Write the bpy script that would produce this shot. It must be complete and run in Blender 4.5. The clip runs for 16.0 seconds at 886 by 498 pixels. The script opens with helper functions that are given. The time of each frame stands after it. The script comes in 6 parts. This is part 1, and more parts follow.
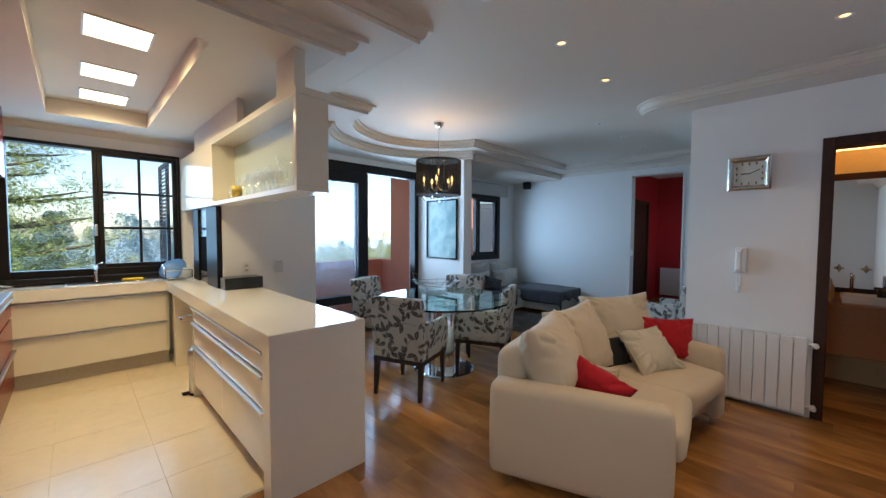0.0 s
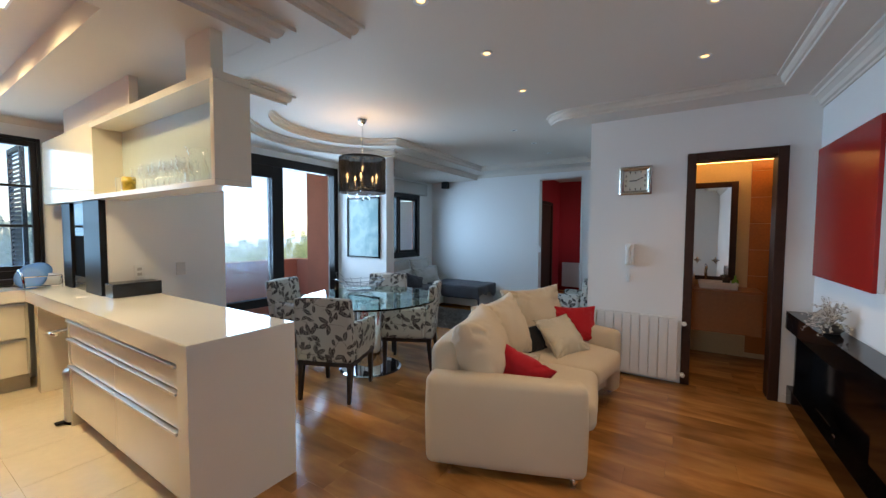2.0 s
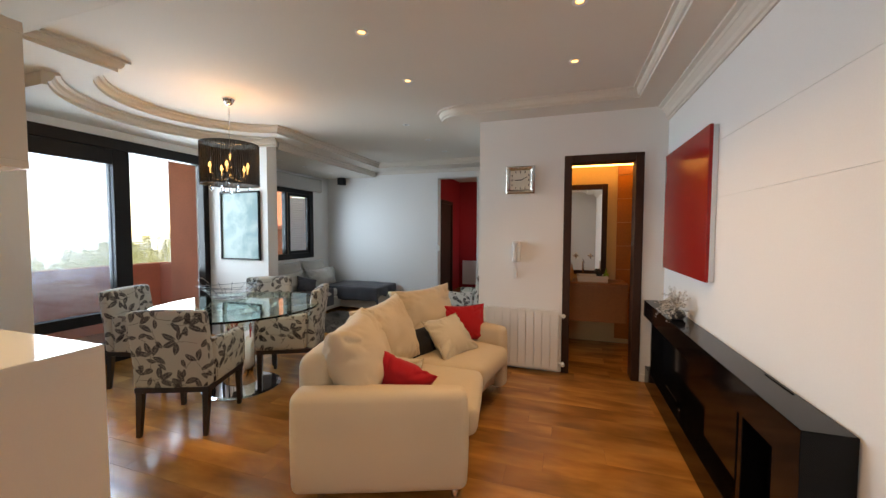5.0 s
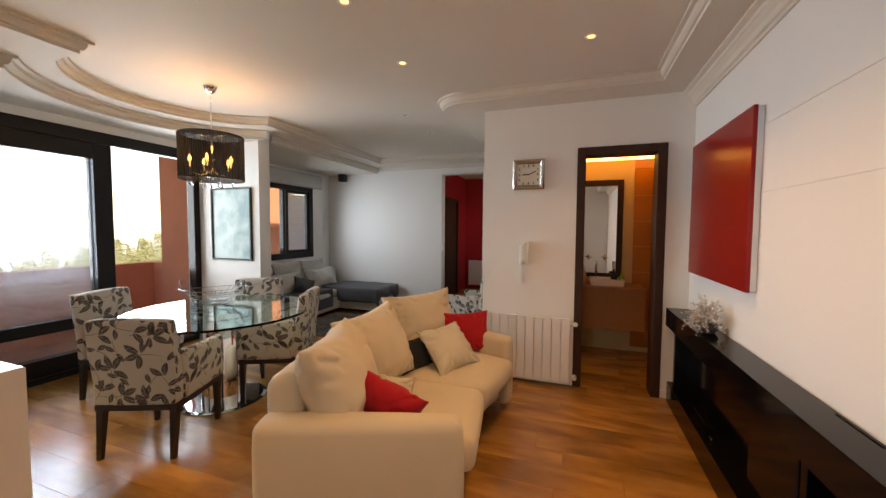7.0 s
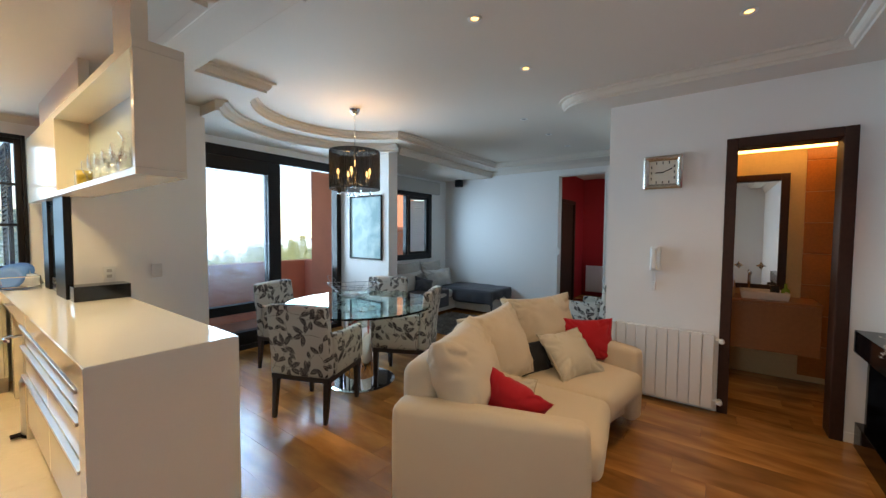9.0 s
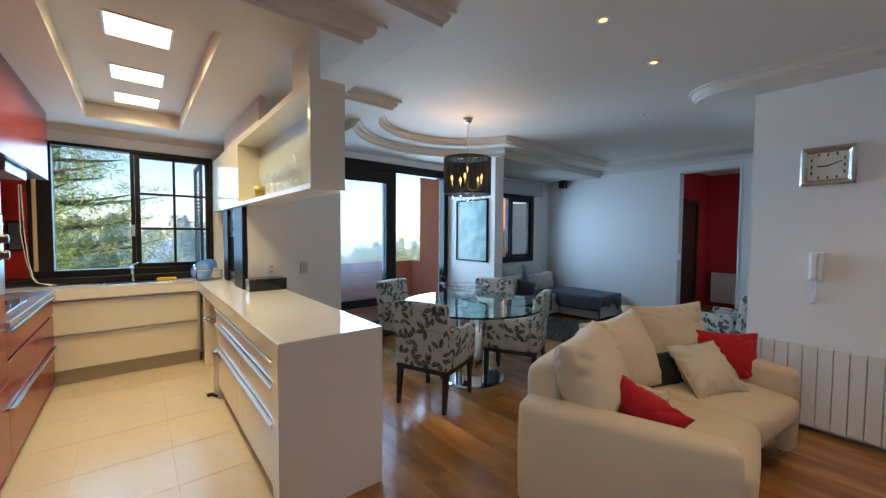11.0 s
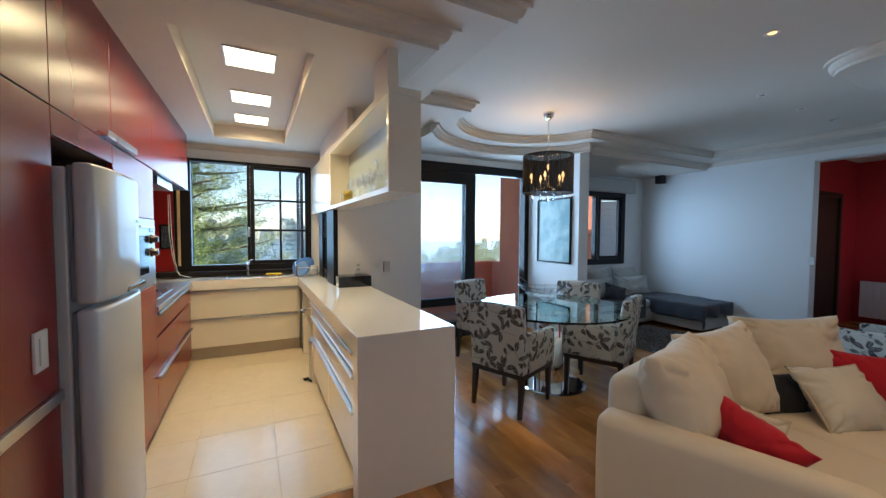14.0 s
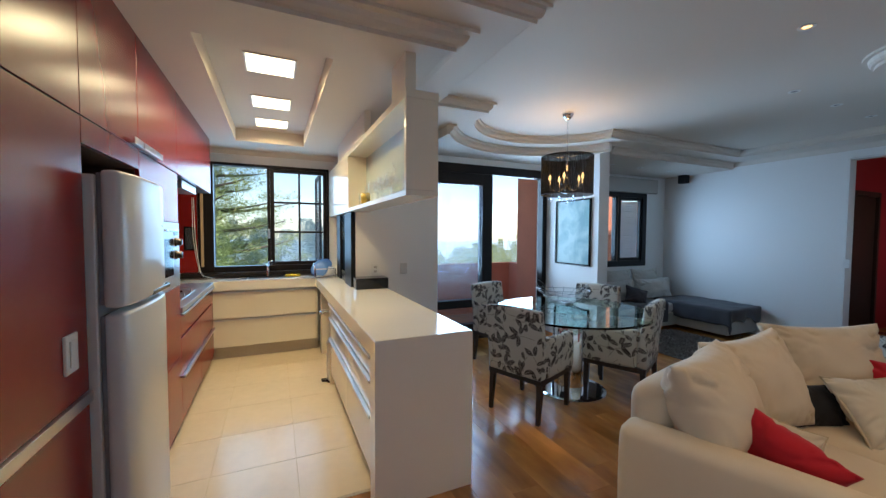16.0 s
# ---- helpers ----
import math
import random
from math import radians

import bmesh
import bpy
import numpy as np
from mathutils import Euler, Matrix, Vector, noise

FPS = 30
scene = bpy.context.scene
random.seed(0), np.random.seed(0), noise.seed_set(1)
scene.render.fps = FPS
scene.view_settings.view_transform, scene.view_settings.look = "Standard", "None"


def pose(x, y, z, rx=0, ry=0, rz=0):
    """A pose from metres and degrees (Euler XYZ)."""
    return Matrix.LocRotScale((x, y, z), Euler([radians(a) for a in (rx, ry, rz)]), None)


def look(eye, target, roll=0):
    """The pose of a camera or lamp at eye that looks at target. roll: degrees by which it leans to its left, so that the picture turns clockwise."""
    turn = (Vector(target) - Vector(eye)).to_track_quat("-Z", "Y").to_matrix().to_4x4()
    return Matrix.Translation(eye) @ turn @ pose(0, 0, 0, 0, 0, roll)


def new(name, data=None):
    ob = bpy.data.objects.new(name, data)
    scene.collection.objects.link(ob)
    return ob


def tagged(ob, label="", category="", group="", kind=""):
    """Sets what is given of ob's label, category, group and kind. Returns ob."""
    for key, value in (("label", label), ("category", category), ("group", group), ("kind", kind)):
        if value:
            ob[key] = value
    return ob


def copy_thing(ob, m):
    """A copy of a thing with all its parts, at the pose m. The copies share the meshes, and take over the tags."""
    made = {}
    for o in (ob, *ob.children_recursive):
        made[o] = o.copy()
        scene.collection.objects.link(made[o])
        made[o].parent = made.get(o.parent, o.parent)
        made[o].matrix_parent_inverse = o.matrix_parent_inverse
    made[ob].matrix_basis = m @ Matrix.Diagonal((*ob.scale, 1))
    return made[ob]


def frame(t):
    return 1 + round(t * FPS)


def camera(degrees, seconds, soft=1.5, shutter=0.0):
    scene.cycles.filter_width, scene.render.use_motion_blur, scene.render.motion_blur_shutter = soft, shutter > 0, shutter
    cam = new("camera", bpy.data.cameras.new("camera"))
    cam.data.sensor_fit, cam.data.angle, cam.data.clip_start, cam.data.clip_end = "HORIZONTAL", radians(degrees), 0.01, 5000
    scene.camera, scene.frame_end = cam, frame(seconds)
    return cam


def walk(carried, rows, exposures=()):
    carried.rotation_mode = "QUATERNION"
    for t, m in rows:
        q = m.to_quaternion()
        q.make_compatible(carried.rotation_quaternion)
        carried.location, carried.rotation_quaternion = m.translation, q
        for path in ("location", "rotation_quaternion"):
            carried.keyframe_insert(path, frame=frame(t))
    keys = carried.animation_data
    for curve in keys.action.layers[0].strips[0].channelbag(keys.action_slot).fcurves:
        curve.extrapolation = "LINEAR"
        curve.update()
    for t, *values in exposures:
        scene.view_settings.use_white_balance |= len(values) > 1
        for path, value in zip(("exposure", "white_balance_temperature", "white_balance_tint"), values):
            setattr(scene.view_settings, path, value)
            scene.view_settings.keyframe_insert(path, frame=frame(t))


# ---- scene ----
cam = camera(100.0, 16.0, soft=1.4)
PATH = [
    (0, (0.09, 0.247, 1.452), (-1.328, 1.655, 1.364), 0.3),
    (0.5, (0.067, 0.221, 1.452), (-1.302, 1.677, 1.362), 0.3),
    (1, (0.032, 0.171, 1.451), (-1.254, 1.699, 1.359), 0.4),
    (1.5, (0.011, 0.137, 1.447), (-1.162, 1.754, 1.354), 0.3),
    (2, (0.024, 0.139, 1.454), (-1.037, 1.831, 1.358), 0.3),
    (2.5, (0.034, 0.135, 1.454), (-0.931, 1.884, 1.359), 0.4),
    (3, (0.027, 0.134, 1.455), (-0.855, 1.927, 1.359), 0.4),
    (3.5, (0.015, 0.155, 1.459), (-0.795, 1.981, 1.36), 0.4),
    (4, (0.026, 0.191, 1.466), (-0.697, 2.053, 1.36), 0.5),
    (4.5, (0.038, 0.285, 1.463), (-0.602, 2.177, 1.354), 0.4),
    (5, (0.115, 0.411, 1.436), (-0.51, 2.308, 1.341), 0.2),
    (5.2, (0.147, 0.462, 1.445), (-0.482, 2.357, 1.341), 0.1),
    (7.3, (0.075, 0.745, 1.447), (-0.615, 2.619, 1.342), 0.5),
    (7.5, (0.069, 0.738, 1.433), (-0.665, 2.596, 1.333), 0.4),
    (8, (0.071, 0.705, 1.431), (-0.801, 2.502, 1.336), 0.3),
    (8.5, (0.072, 0.676, 1.444), (-0.945, 2.395, 1.352), 0.3),
    (9, (0.047, 0.633, 1.442), (-1.135, 2.244, 1.352), 0.4),
    (9.5, (0.011, 0.533, 1.451), (-1.328, 2.016, 1.363), 0.4),
    (10, (-0.002, 0.42, 1.46), (-1.428, 1.82, 1.374), 0.4),
    (10.2, (-0.009, 0.391, 1.453), (-1.453, 1.773, 1.368), 0.4),
    (12.5, (-0.023, 0.53, 1.45), (-1.743, 1.546, 1.367), 0.3),
    (13, (-0.019, 0.526, 1.443), (-1.769, 1.49, 1.361), 0.2),
    (13.5, (0.001, 0.49, 1.459), (-1.768, 1.42, 1.38), 0.3),
    (14, (0.011, 0.48, 1.453), (-1.772, 1.383, 1.37), 0.3),
    (14.5, (0.002, 0.466, 1.468), (-1.786, 1.358, 1.386), 0.3),
    (15, (-0.006, 0.472, 1.467), (-1.8, 1.35, 1.386), 0.3),
    (15.5, (-0.014, 0.476, 1.465), (-1.82, 1.332, 1.384), 0.3),
    (16, (-0.009, 0.48, 1.474), (-1.829, 1.305, 1.391), 0.3),
]
walk(cam, [(t, look(eye, target, roll)) for t, eye, target, roll in PATH], [(0.0, 0.8, 6150, 10), (1.5, 0.9, 6250, 10), (3.5, 1.08, 6900, 10), (5.0, 1.18, 8600, 18), (7.5, 1.09, 10200, 25), (9.0, 1.0, 7000, 10), (10.0, 0.88, 6300, 10), (12.5, 0.66, 6050, 10), (16.0, 0.68, 6050, 10)])

# ---------------------------------------------------------------- light
world = bpy.data.worlds.new("world")
scene.world = world
world.use_nodes = True
wn = world.node_tree
sky = wn.nodes.new("ShaderNodeTexSky")
sky.sky_type = "NISHITA"
sky.sun_disc = False
sky.sun_elevation = radians(54)
sky.sun_rotation = radians(121)
sky.air_density, sky.dust_density, sky.ozone_density = 1.0, 0.4, 1.0
wn.links.new(sky.outputs[0], wn.nodes["Background"].inputs[0])
wn.nodes["Background"].inputs[1].default_value = 0.15

sun = new("sun", bpy.data.lights.new("sun", "SUN"))
sun.data.energy, sun.data.angle, sun.data.color = 5.0, radians(0.5), (1.0, 0.93, 0.82)
sun.matrix_basis = look((5.0, -3.0, 8.0), (0, 0, 0))


def area_lamp(name, m, sx, sy, watts, colour):
    lamp = new(name, bpy.data.lights.new(name, "AREA"))
    lamp.data.shape, lamp.data.size, lamp.data.size_y = "RECTANGLE", sx, sy
    lamp.data.energy, lamp.data.color = watts, colour
    lamp.matrix_basis = m
    return lamp


# daylight standing in the three glazed openings, and two added lamps out of view
balcony_lamp = area_lamp("sky_light_balcony", look((-4.80, 3.2, 1.62), (0, 3.0, 1.55)), 2.0, 1.45, 46, (0.47, 0.72, 1.0))
balcony_lamp.data.spread = radians(125)
area_lamp("sky_light_kitchen", look((-5.42, 0.42, 1.65), (0, 0.42, 1.2)), 1.3, 1.25, 13, (0.38, 0.67, 1.0))
# added fill for the dark corridor, in an opening that is never seen
area_lamp("corridor_fill_light", look((-0.80, 8.4, 1.5), (-3, 8.4, 1.2)), 0.9, 1.0, 1.3, (0.9, 0.94, 1.0))
# added daylight from the rear, through an assumed opening out of view
area_lamp("sky_light_rear", look((-0.5, -1.68, 1.5), (1.1, 2.2, 1.3)), 0.68, 1.2, 6, (0.72, 0.86, 1.0))
nook_lamp = area_lamp("sky_light_nook", look((-4.66, 5.70, 1.6), (-2.7, 7.0, 1.40)), 1.0, 1.0, 9.5, (0.45, 0.70, 1.0))
nook_lamp.data.spread = radians(110)

# ---------------------------------------------------------------- materials
def material(name, colour, rough=0.5, metal=0.0, grain=40.0, vary=0.06, bump=0.05, big=2.0, coat=0.0, spec=0.5):
    """A painted or plain surface with fine grain and broad unevenness."""
    m = bpy.data.materials.new(name)
    m.use_nodes = True
    nt = m.node_tree
    b = nt.nodes["Principled BSDF"]
    b.inputs["Roughness"].default_value = rough
    b.inputs["Metallic"].default_value = metal
    b.inputs["Coat Weight"].default_value = coat
    b.inputs["Coat Roughness"].default_value = 0.05
    b.inputs["Specular IOR Level"].default_value = spec
    co = nt.nodes.new("ShaderNodeTexCoord")
    n1, n2 = nt.nodes.new("ShaderNodeTexNoise"), nt.nodes.new("ShaderNodeTexNoise")
    n1.inputs["Scale"].default_value, n2.inputs["Scale"].default_value = grain, big
    n1.inputs["Detail"].default_value = 4
    for n in (n1, n2):
        nt.links.new(co.outputs["Object"], n.inputs["Vector"])
    add = nt.nodes.new("ShaderNodeMath")
    nt.links.new(n1.outputs[0], add.inputs[0])
    nt.links.new(n2.outputs[0], add.inputs[1])
    rng = nt.nodes.new("ShaderNodeMapRange")
    rng.inputs["From Min"].default_value, rng.inputs["From Max"].default_value = 0.6, 1.4
    rng.inputs["To Min"].default_value, rng.inputs["To Max"].default_value = 1 - vary, 1 + vary
    nt.links.new(add.outputs[0], rng.inputs["Value"])
    mul = nt.nodes.new("ShaderNodeVectorMath")
    mul.operation = "SCALE"
    mul.inputs[0].default_value = colour
    nt.links.new(rng.outputs[0], mul.inputs["Scale"])
    nt.links.new(mul.outputs[0], b.inputs["Base Color"])
    if bump:
        bp = nt.nodes.new("ShaderNodeBump")
        bp.inputs["Strength"].default_value, bp.inputs["Distance"].default_value = bump, 0.005
        nt.links.new(n1.outputs[0], bp.inputs["Height"])
        nt.links.new(bp.outputs[0], b.inputs["Normal"])
    return m


def glow(name, colour, strength):
    m = bpy.data.materials.new(name)
    m.use_nodes = True
    b = m.node_tree.nodes["Principled BSDF"]
    b.inputs["Base Color"].default_value = (0.8, 0.8, 0.8, 1)
    b.inputs["Emission Color"].default_value = (*colour, 1)
    b.inputs["Emission Strength"].default_value = strength
    return m


def glass(name, colour=(1, 1, 1), rough=0.0, ior=1.45, thin=True):
    """Clear glass; a thin pane lets light straight through and mirrors by Fresnel."""
    m = bpy.data.materials.new(name)
    m.use_nodes = True
    nt = m.node_tree
    nt.nodes.remove(nt.nodes["Principled BSDF"])
    out = nt.nodes["Material Output"]
    if thin:
        t, g, mix, f = (nt.nodes.new(k) for k in ("ShaderNodeBsdfTransparent", "ShaderNodeBsdfGlossy", "ShaderNodeMixShader", "ShaderNodeLayerWeight"))
        t.inputs[0].default_value = (*colour, 1)
        g.inputs["Roughness"].default_value = rough
        f.inputs["Blend"].default_value = 0.5
        pw, ma = nt.nodes.new("ShaderNodeMath"), nt.nodes.new("ShaderNodeMath")
        pw.operation, pw.inputs[1].default_value = "POWER", 5.0
        f0 = ((ior - 1) / (ior + 1)) ** 2
        ma.operation, ma.inputs[1].default_value, ma.inputs[2].default_value = "MULTIPLY_ADD", 1 - f0, f0
        nt.links.new(f.outputs["Facing"], pw.inputs[0])
        nt.links.new(pw.outputs[0], ma.inputs[0])
        nt.links.new(ma.outputs[0], mix.inputs[0])
        nt.links.new(t.outputs[0], mix.inputs[1])
        nt.links.new(g.outputs[0], mix.inputs[2])
        nt.links.new(mix.outputs[0], out.inputs[0])
    else:
        g = nt.nodes.new("ShaderNodeBsdfGlass")
        g.inputs["Color"].default_value = (*colour, 1)
        g.inputs["Roughness"].default_value, g.inputs["IOR"].default_value = rough, ior
        nt.links.new(g.outputs[0], out.inputs[0])
    return m


WALL = material("wall_paint", (0.80, 0.79, 0.77), 0.75, grain=120, vary=0.02, bump=0.06, big=1.0)
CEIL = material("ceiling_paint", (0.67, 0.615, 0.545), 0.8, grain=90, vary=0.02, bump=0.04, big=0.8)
RED_WALL = material("red_wall_paint", (0.42, 0.015, 0.02), 0.6, grain=90, vary=0.06)
TERRACOTTA = material("terracotta_render", (0.70, 0.27, 0.17), 0.9, grain=60, vary=0.15, bump=0.4, big=1.5)
WHITE_LACQ = material("cream_lacquer", (0.80, 0.75, 0.63), 0.22, grain=8, vary=0.015, bump=0.0, coat=0.3)
COUNTER = material("white_quartz", (0.82, 0.79, 0.72), 0.08, grain=220, vary=0.02, bump=0.0, coat=0.4)
RED_LACQ = material("red_lacquer", (0.25, 0.012, 0.009), 0.25, grain=6, vary=0.03, bump=0.0, coat=0.0, spec=0.65)
BLACK_LACQ = material("black_lacquer", (0.004, 0.0035, 0.004), 0.10, grain=14, vary=0.2, bump=0.006, coat=0.0, spec=0.18)
BLACK_GRANITE = material("black_granite", (0.008, 0.008, 0.010), 0.12, grain=260, vary=0.6, bump=0.0)
BLACK_WOOD = material("ebony_frame_paint", (0.010, 0.0075, 0.007), 0.42, grain=50, vary=0.2, bump=0.1, spec=0.25)
BROWN_WOOD = material("dark_brown_door_wood", (0.045, 0.018, 0.010), 0.5, grain=30, vary=0.25, bump=0.1, spec=0.25)
ALU = material("brushed_aluminium", (0.62, 0.63, 0.65), 0.3, 1.0, grain=200, vary=0.05, bump=0.02)
# carcass board darkened: the shade inside the cabinet recesses is put into its colour
SHADED_BOARD = material("shaded_carcass_board", (0.03, 0.012, 0.010), 0.6, grain=60, vary=0.1)
CHROME = material("chrome", (0.75, 0.76, 0.78), 0.06, 1.0, grain=20, vary=0.02, bump=0.0)
WHITE_ENAMEL = material("white_enamel", (0.78, 0.77, 0.74), 0.3, grain=60, vary=0.02, bump=0.02, coat=0.2)
WHITE_PLASTIC = material("white_plastic", (0.75, 0.75, 0.73), 0.35, grain=60, vary=0.02, bump=0.0)
GLASS = glass("window_glass", (0.93, 0.96, 0.96))
# pane glass with a faint blue tint and a thin milky veil
MILKY_GLASS = glass("milky_window_glass", (0.965, 0.982, 0.995), 0.0, 1.6)
_t = MILKY_GLASS.node_tree
_m, _d, _o = _t.nodes.new("ShaderNodeMixShader"), _t.nodes.new("ShaderNodeBsdfTranslucent"), _t.nodes["Material Output"]
_d.inputs[0].default_value, _m.inputs[0].default_value = (0.75, 0.82, 0.95, 1), 0.010
_t.links.new(_o.inputs[0].links[0].from_socket, _m.inputs[1])
_t.links.new(_d.outputs[0], _m.inputs[2])
_t.links.new(_m.outputs[0], _o.inputs[0])


# ---------------------------------------------------------------- mesh helpers
def thing(name, x=0.0, y=0.0, z=0.0, rz=0.0, label="", category="", group="", kind=""):
    """An Empty at a thing's base, which carries its parts."""
    ob = new(name)
    ob.empty_display_size = 0.1
    ob.matrix_basis = pose(x, y, z, 0, 0, rz)
    return tagged(ob, label, category, group, kind)


def part(name, bm, mat, parent=None, label="", smooth=False, kind="", category=""):
    """Link a bmesh as one mesh object, under a thing or a part."""
    me = bpy.data.meshes.new(name)
    bmesh.ops.recalc_face_normals(bm, faces=bm.faces)
    bm.to_mesh(me)
    bm.free()
    for m in mat if isinstance(mat, (list, tuple)) else (mat,):
        me.materials.append(m)
    if smooth:
        for p in me.polygons:
            p.use_smooth = True
    ob = new(name, me)
    ob.parent = parent
    return tagged(ob, label, category, "", kind)


def box(bm, x0, y0, z0, x1, y1, z1, bevel=0.0, m=None, mi=0, seg=2):
    """A box between two corners, with rounded edges, added to bm."""
    r = bmesh.ops.create_cube(bm, size=1.0)
    vs = r["verts"]
    bmesh.ops.scale(bm, vec=(abs(x1 - x0), abs(y1 - y0), abs(z1 - z0)), verts=vs)
    bmesh.ops.translate(bm, vec=((x0 + x1) / 2, (y0 + y1) / 2, (z0 + z1) / 2), verts=vs)
    fs = {f for v in vs for f in v.link_faces}
    if bevel:
        es = {e for v in vs for e in v.link_edges}
        before = set(bm.faces)
        out = bmesh.ops.bevel(bm, geom=list(es), offset=bevel, segments=seg, profile=0.5, affect="EDGES")
        fs = {f for f in bm.faces if f not in before} | {f for f in fs if f.is_valid} | set(out["faces"])
        vs = list({v for f in fs for v in f.verts})
    for f in fs:
        if f.is_valid:
            f.material_index = mi
    if m is not None:
        bmesh.ops.transform(bm, matrix=m, verts=[v for v in vs if v.is_valid])
    return bm


def boxes(*rows, bevel=0.0):
    bm = bmesh.new()
    for r in rows:
        box(bm, *r, bevel=bevel)
    return bm


def prism(bm, pts, z0, z1):
    """A closed plan outline raised from z0 to z1."""
    lo = [bm.verts.new((x, y, z0)) for x, y in pts]
    hi = [bm.verts.new((x, y, z1)) for x, y in pts]
    n = len(pts)
    bm.faces.new(lo)
    bm.faces.new(hi)
    for i in range(n):
        bm.faces.new((lo[i], lo[(i + 1) % n], hi[(i + 1) % n], hi[i]))
    return bm


def sweep(bm, path, profile, closed=False):
    """A profile of (offset to the left of the way, height) drawn along a plan path, mitred at its corners."""
    n = len(path)
    rings = []
    for i, (x, y) in enumerate(path):
        a = Vector(path[i]) - Vector(path[i - 1]) if (i or closed) else None
        b = Vector(path[(i + 1) % n]) - Vector(path[i]) if (i < n - 1 or closed) else None
        a, b = (a or b).normalized(), (b or a).normalized()
        na, nb = Vector((-a.y, a.x)), Vector((-b.y, b.x))
        mit = (na + nb).normalized()
        k = 1 / max(0.35, mit.dot(na))
        rings.append([bm.verts.new((x + mit.x * o * k, y + mit.y * o * k, h)) for o, h in profile])
    m = len(profile)
    for i in range(n if closed else n - 1):
        r, s = rings[i], rings[(i + 1) % n]
        for j in range(m):
            bm.faces.new((r[j], r[(j + 1) % m], s[(j + 1) % m], s[j]))
    if not closed:
        bm.faces.new(rings[0])
        bm.faces.new(rings[-1])
    return bm


def lathe(bm, prof, seg=24, m=None, mi=0):
    """Turn (radius, height) points round z."""
    rings, made = [], []
    for r, z in prof:
        if r < 1e-5:
            rings.append([bm.verts.new((0, 0, z))])
        else:
            rings.append([bm.verts.new((r * math.cos(a), r * math.sin(a), z)) for a in (2 * math.pi * i / seg for i in range(seg))])
        made += rings[-1]
    for a, b in zip(rings, rings[1:]):
        for i in range(seg):
            j = (i + 1) % seg
            if len(a) == 1 and len(b) == 1:
                continue
            if len(a) == 1:
                f = bm.faces.new((a[0], b[i], b[j]))
            elif len(b) == 1:
                f = bm.faces.new((a[i], a[j], b[0]))
            else:
                f = bm.faces.new((a[i], a[j], b[j], b[i]))
            f.material_index = mi
    if m is not None:
        bmesh.ops.transform(bm, matrix=m, verts=made)
    return bm


def tube(bm, pts, r, seg=8, closed=False, mi=0):
    """A round bar along points."""
    pts = [Vector(p) for p in pts]
    rings = []
    n = len(pts)
    for i, p in enumerate(pts):
        d = (pts[min(i + 1, n - 1)] - pts[max(i - 1, 0)]) if not closed else (pts[(i + 1) % n] - pts[i - 1])
        d.normalize()
        side = d.cross(Vector((0, 0, 1)) if abs(d.z) < 0.9 else Vector((1, 0, 0))).normalized()
        up = side.cross(d)
        rr = r[i] if isinstance(r, (list, tuple)) else r
        rings.append([bm.verts.new(p + rr * (math.cos(a) * side + math.sin(a) * up)) for a in (2 * math.pi * k / seg for k in range(seg))])
    for i in range(n if closed else n - 1):
        a, b = rings[i], rings[(i + 1) % n]
        for k in range(seg):
            f = bm.faces.new((a[k], a[(k + 1) % seg], b[(k + 1) % seg], b[k]))
            f.material_index = mi
    if not closed:
        bm.faces.new(rings[0]), bm.faces.new(rings[-1])
    return bm

# ---------------------------------------------------------------- the large structure
CZ = 2.68          # tray ceiling
WT = 0.15          # wall thickness
X_TV, Y_CLOCK, X_JOG, Y_BACK = 1.005, 4.35, -0.77, 7.05
X_OUT, X_KWIN = -4.58, -5.30


def structure(name, bm, mat, label, category="wall"):
    return part(name, bm, mat, None, label, kind="structure", category=category)


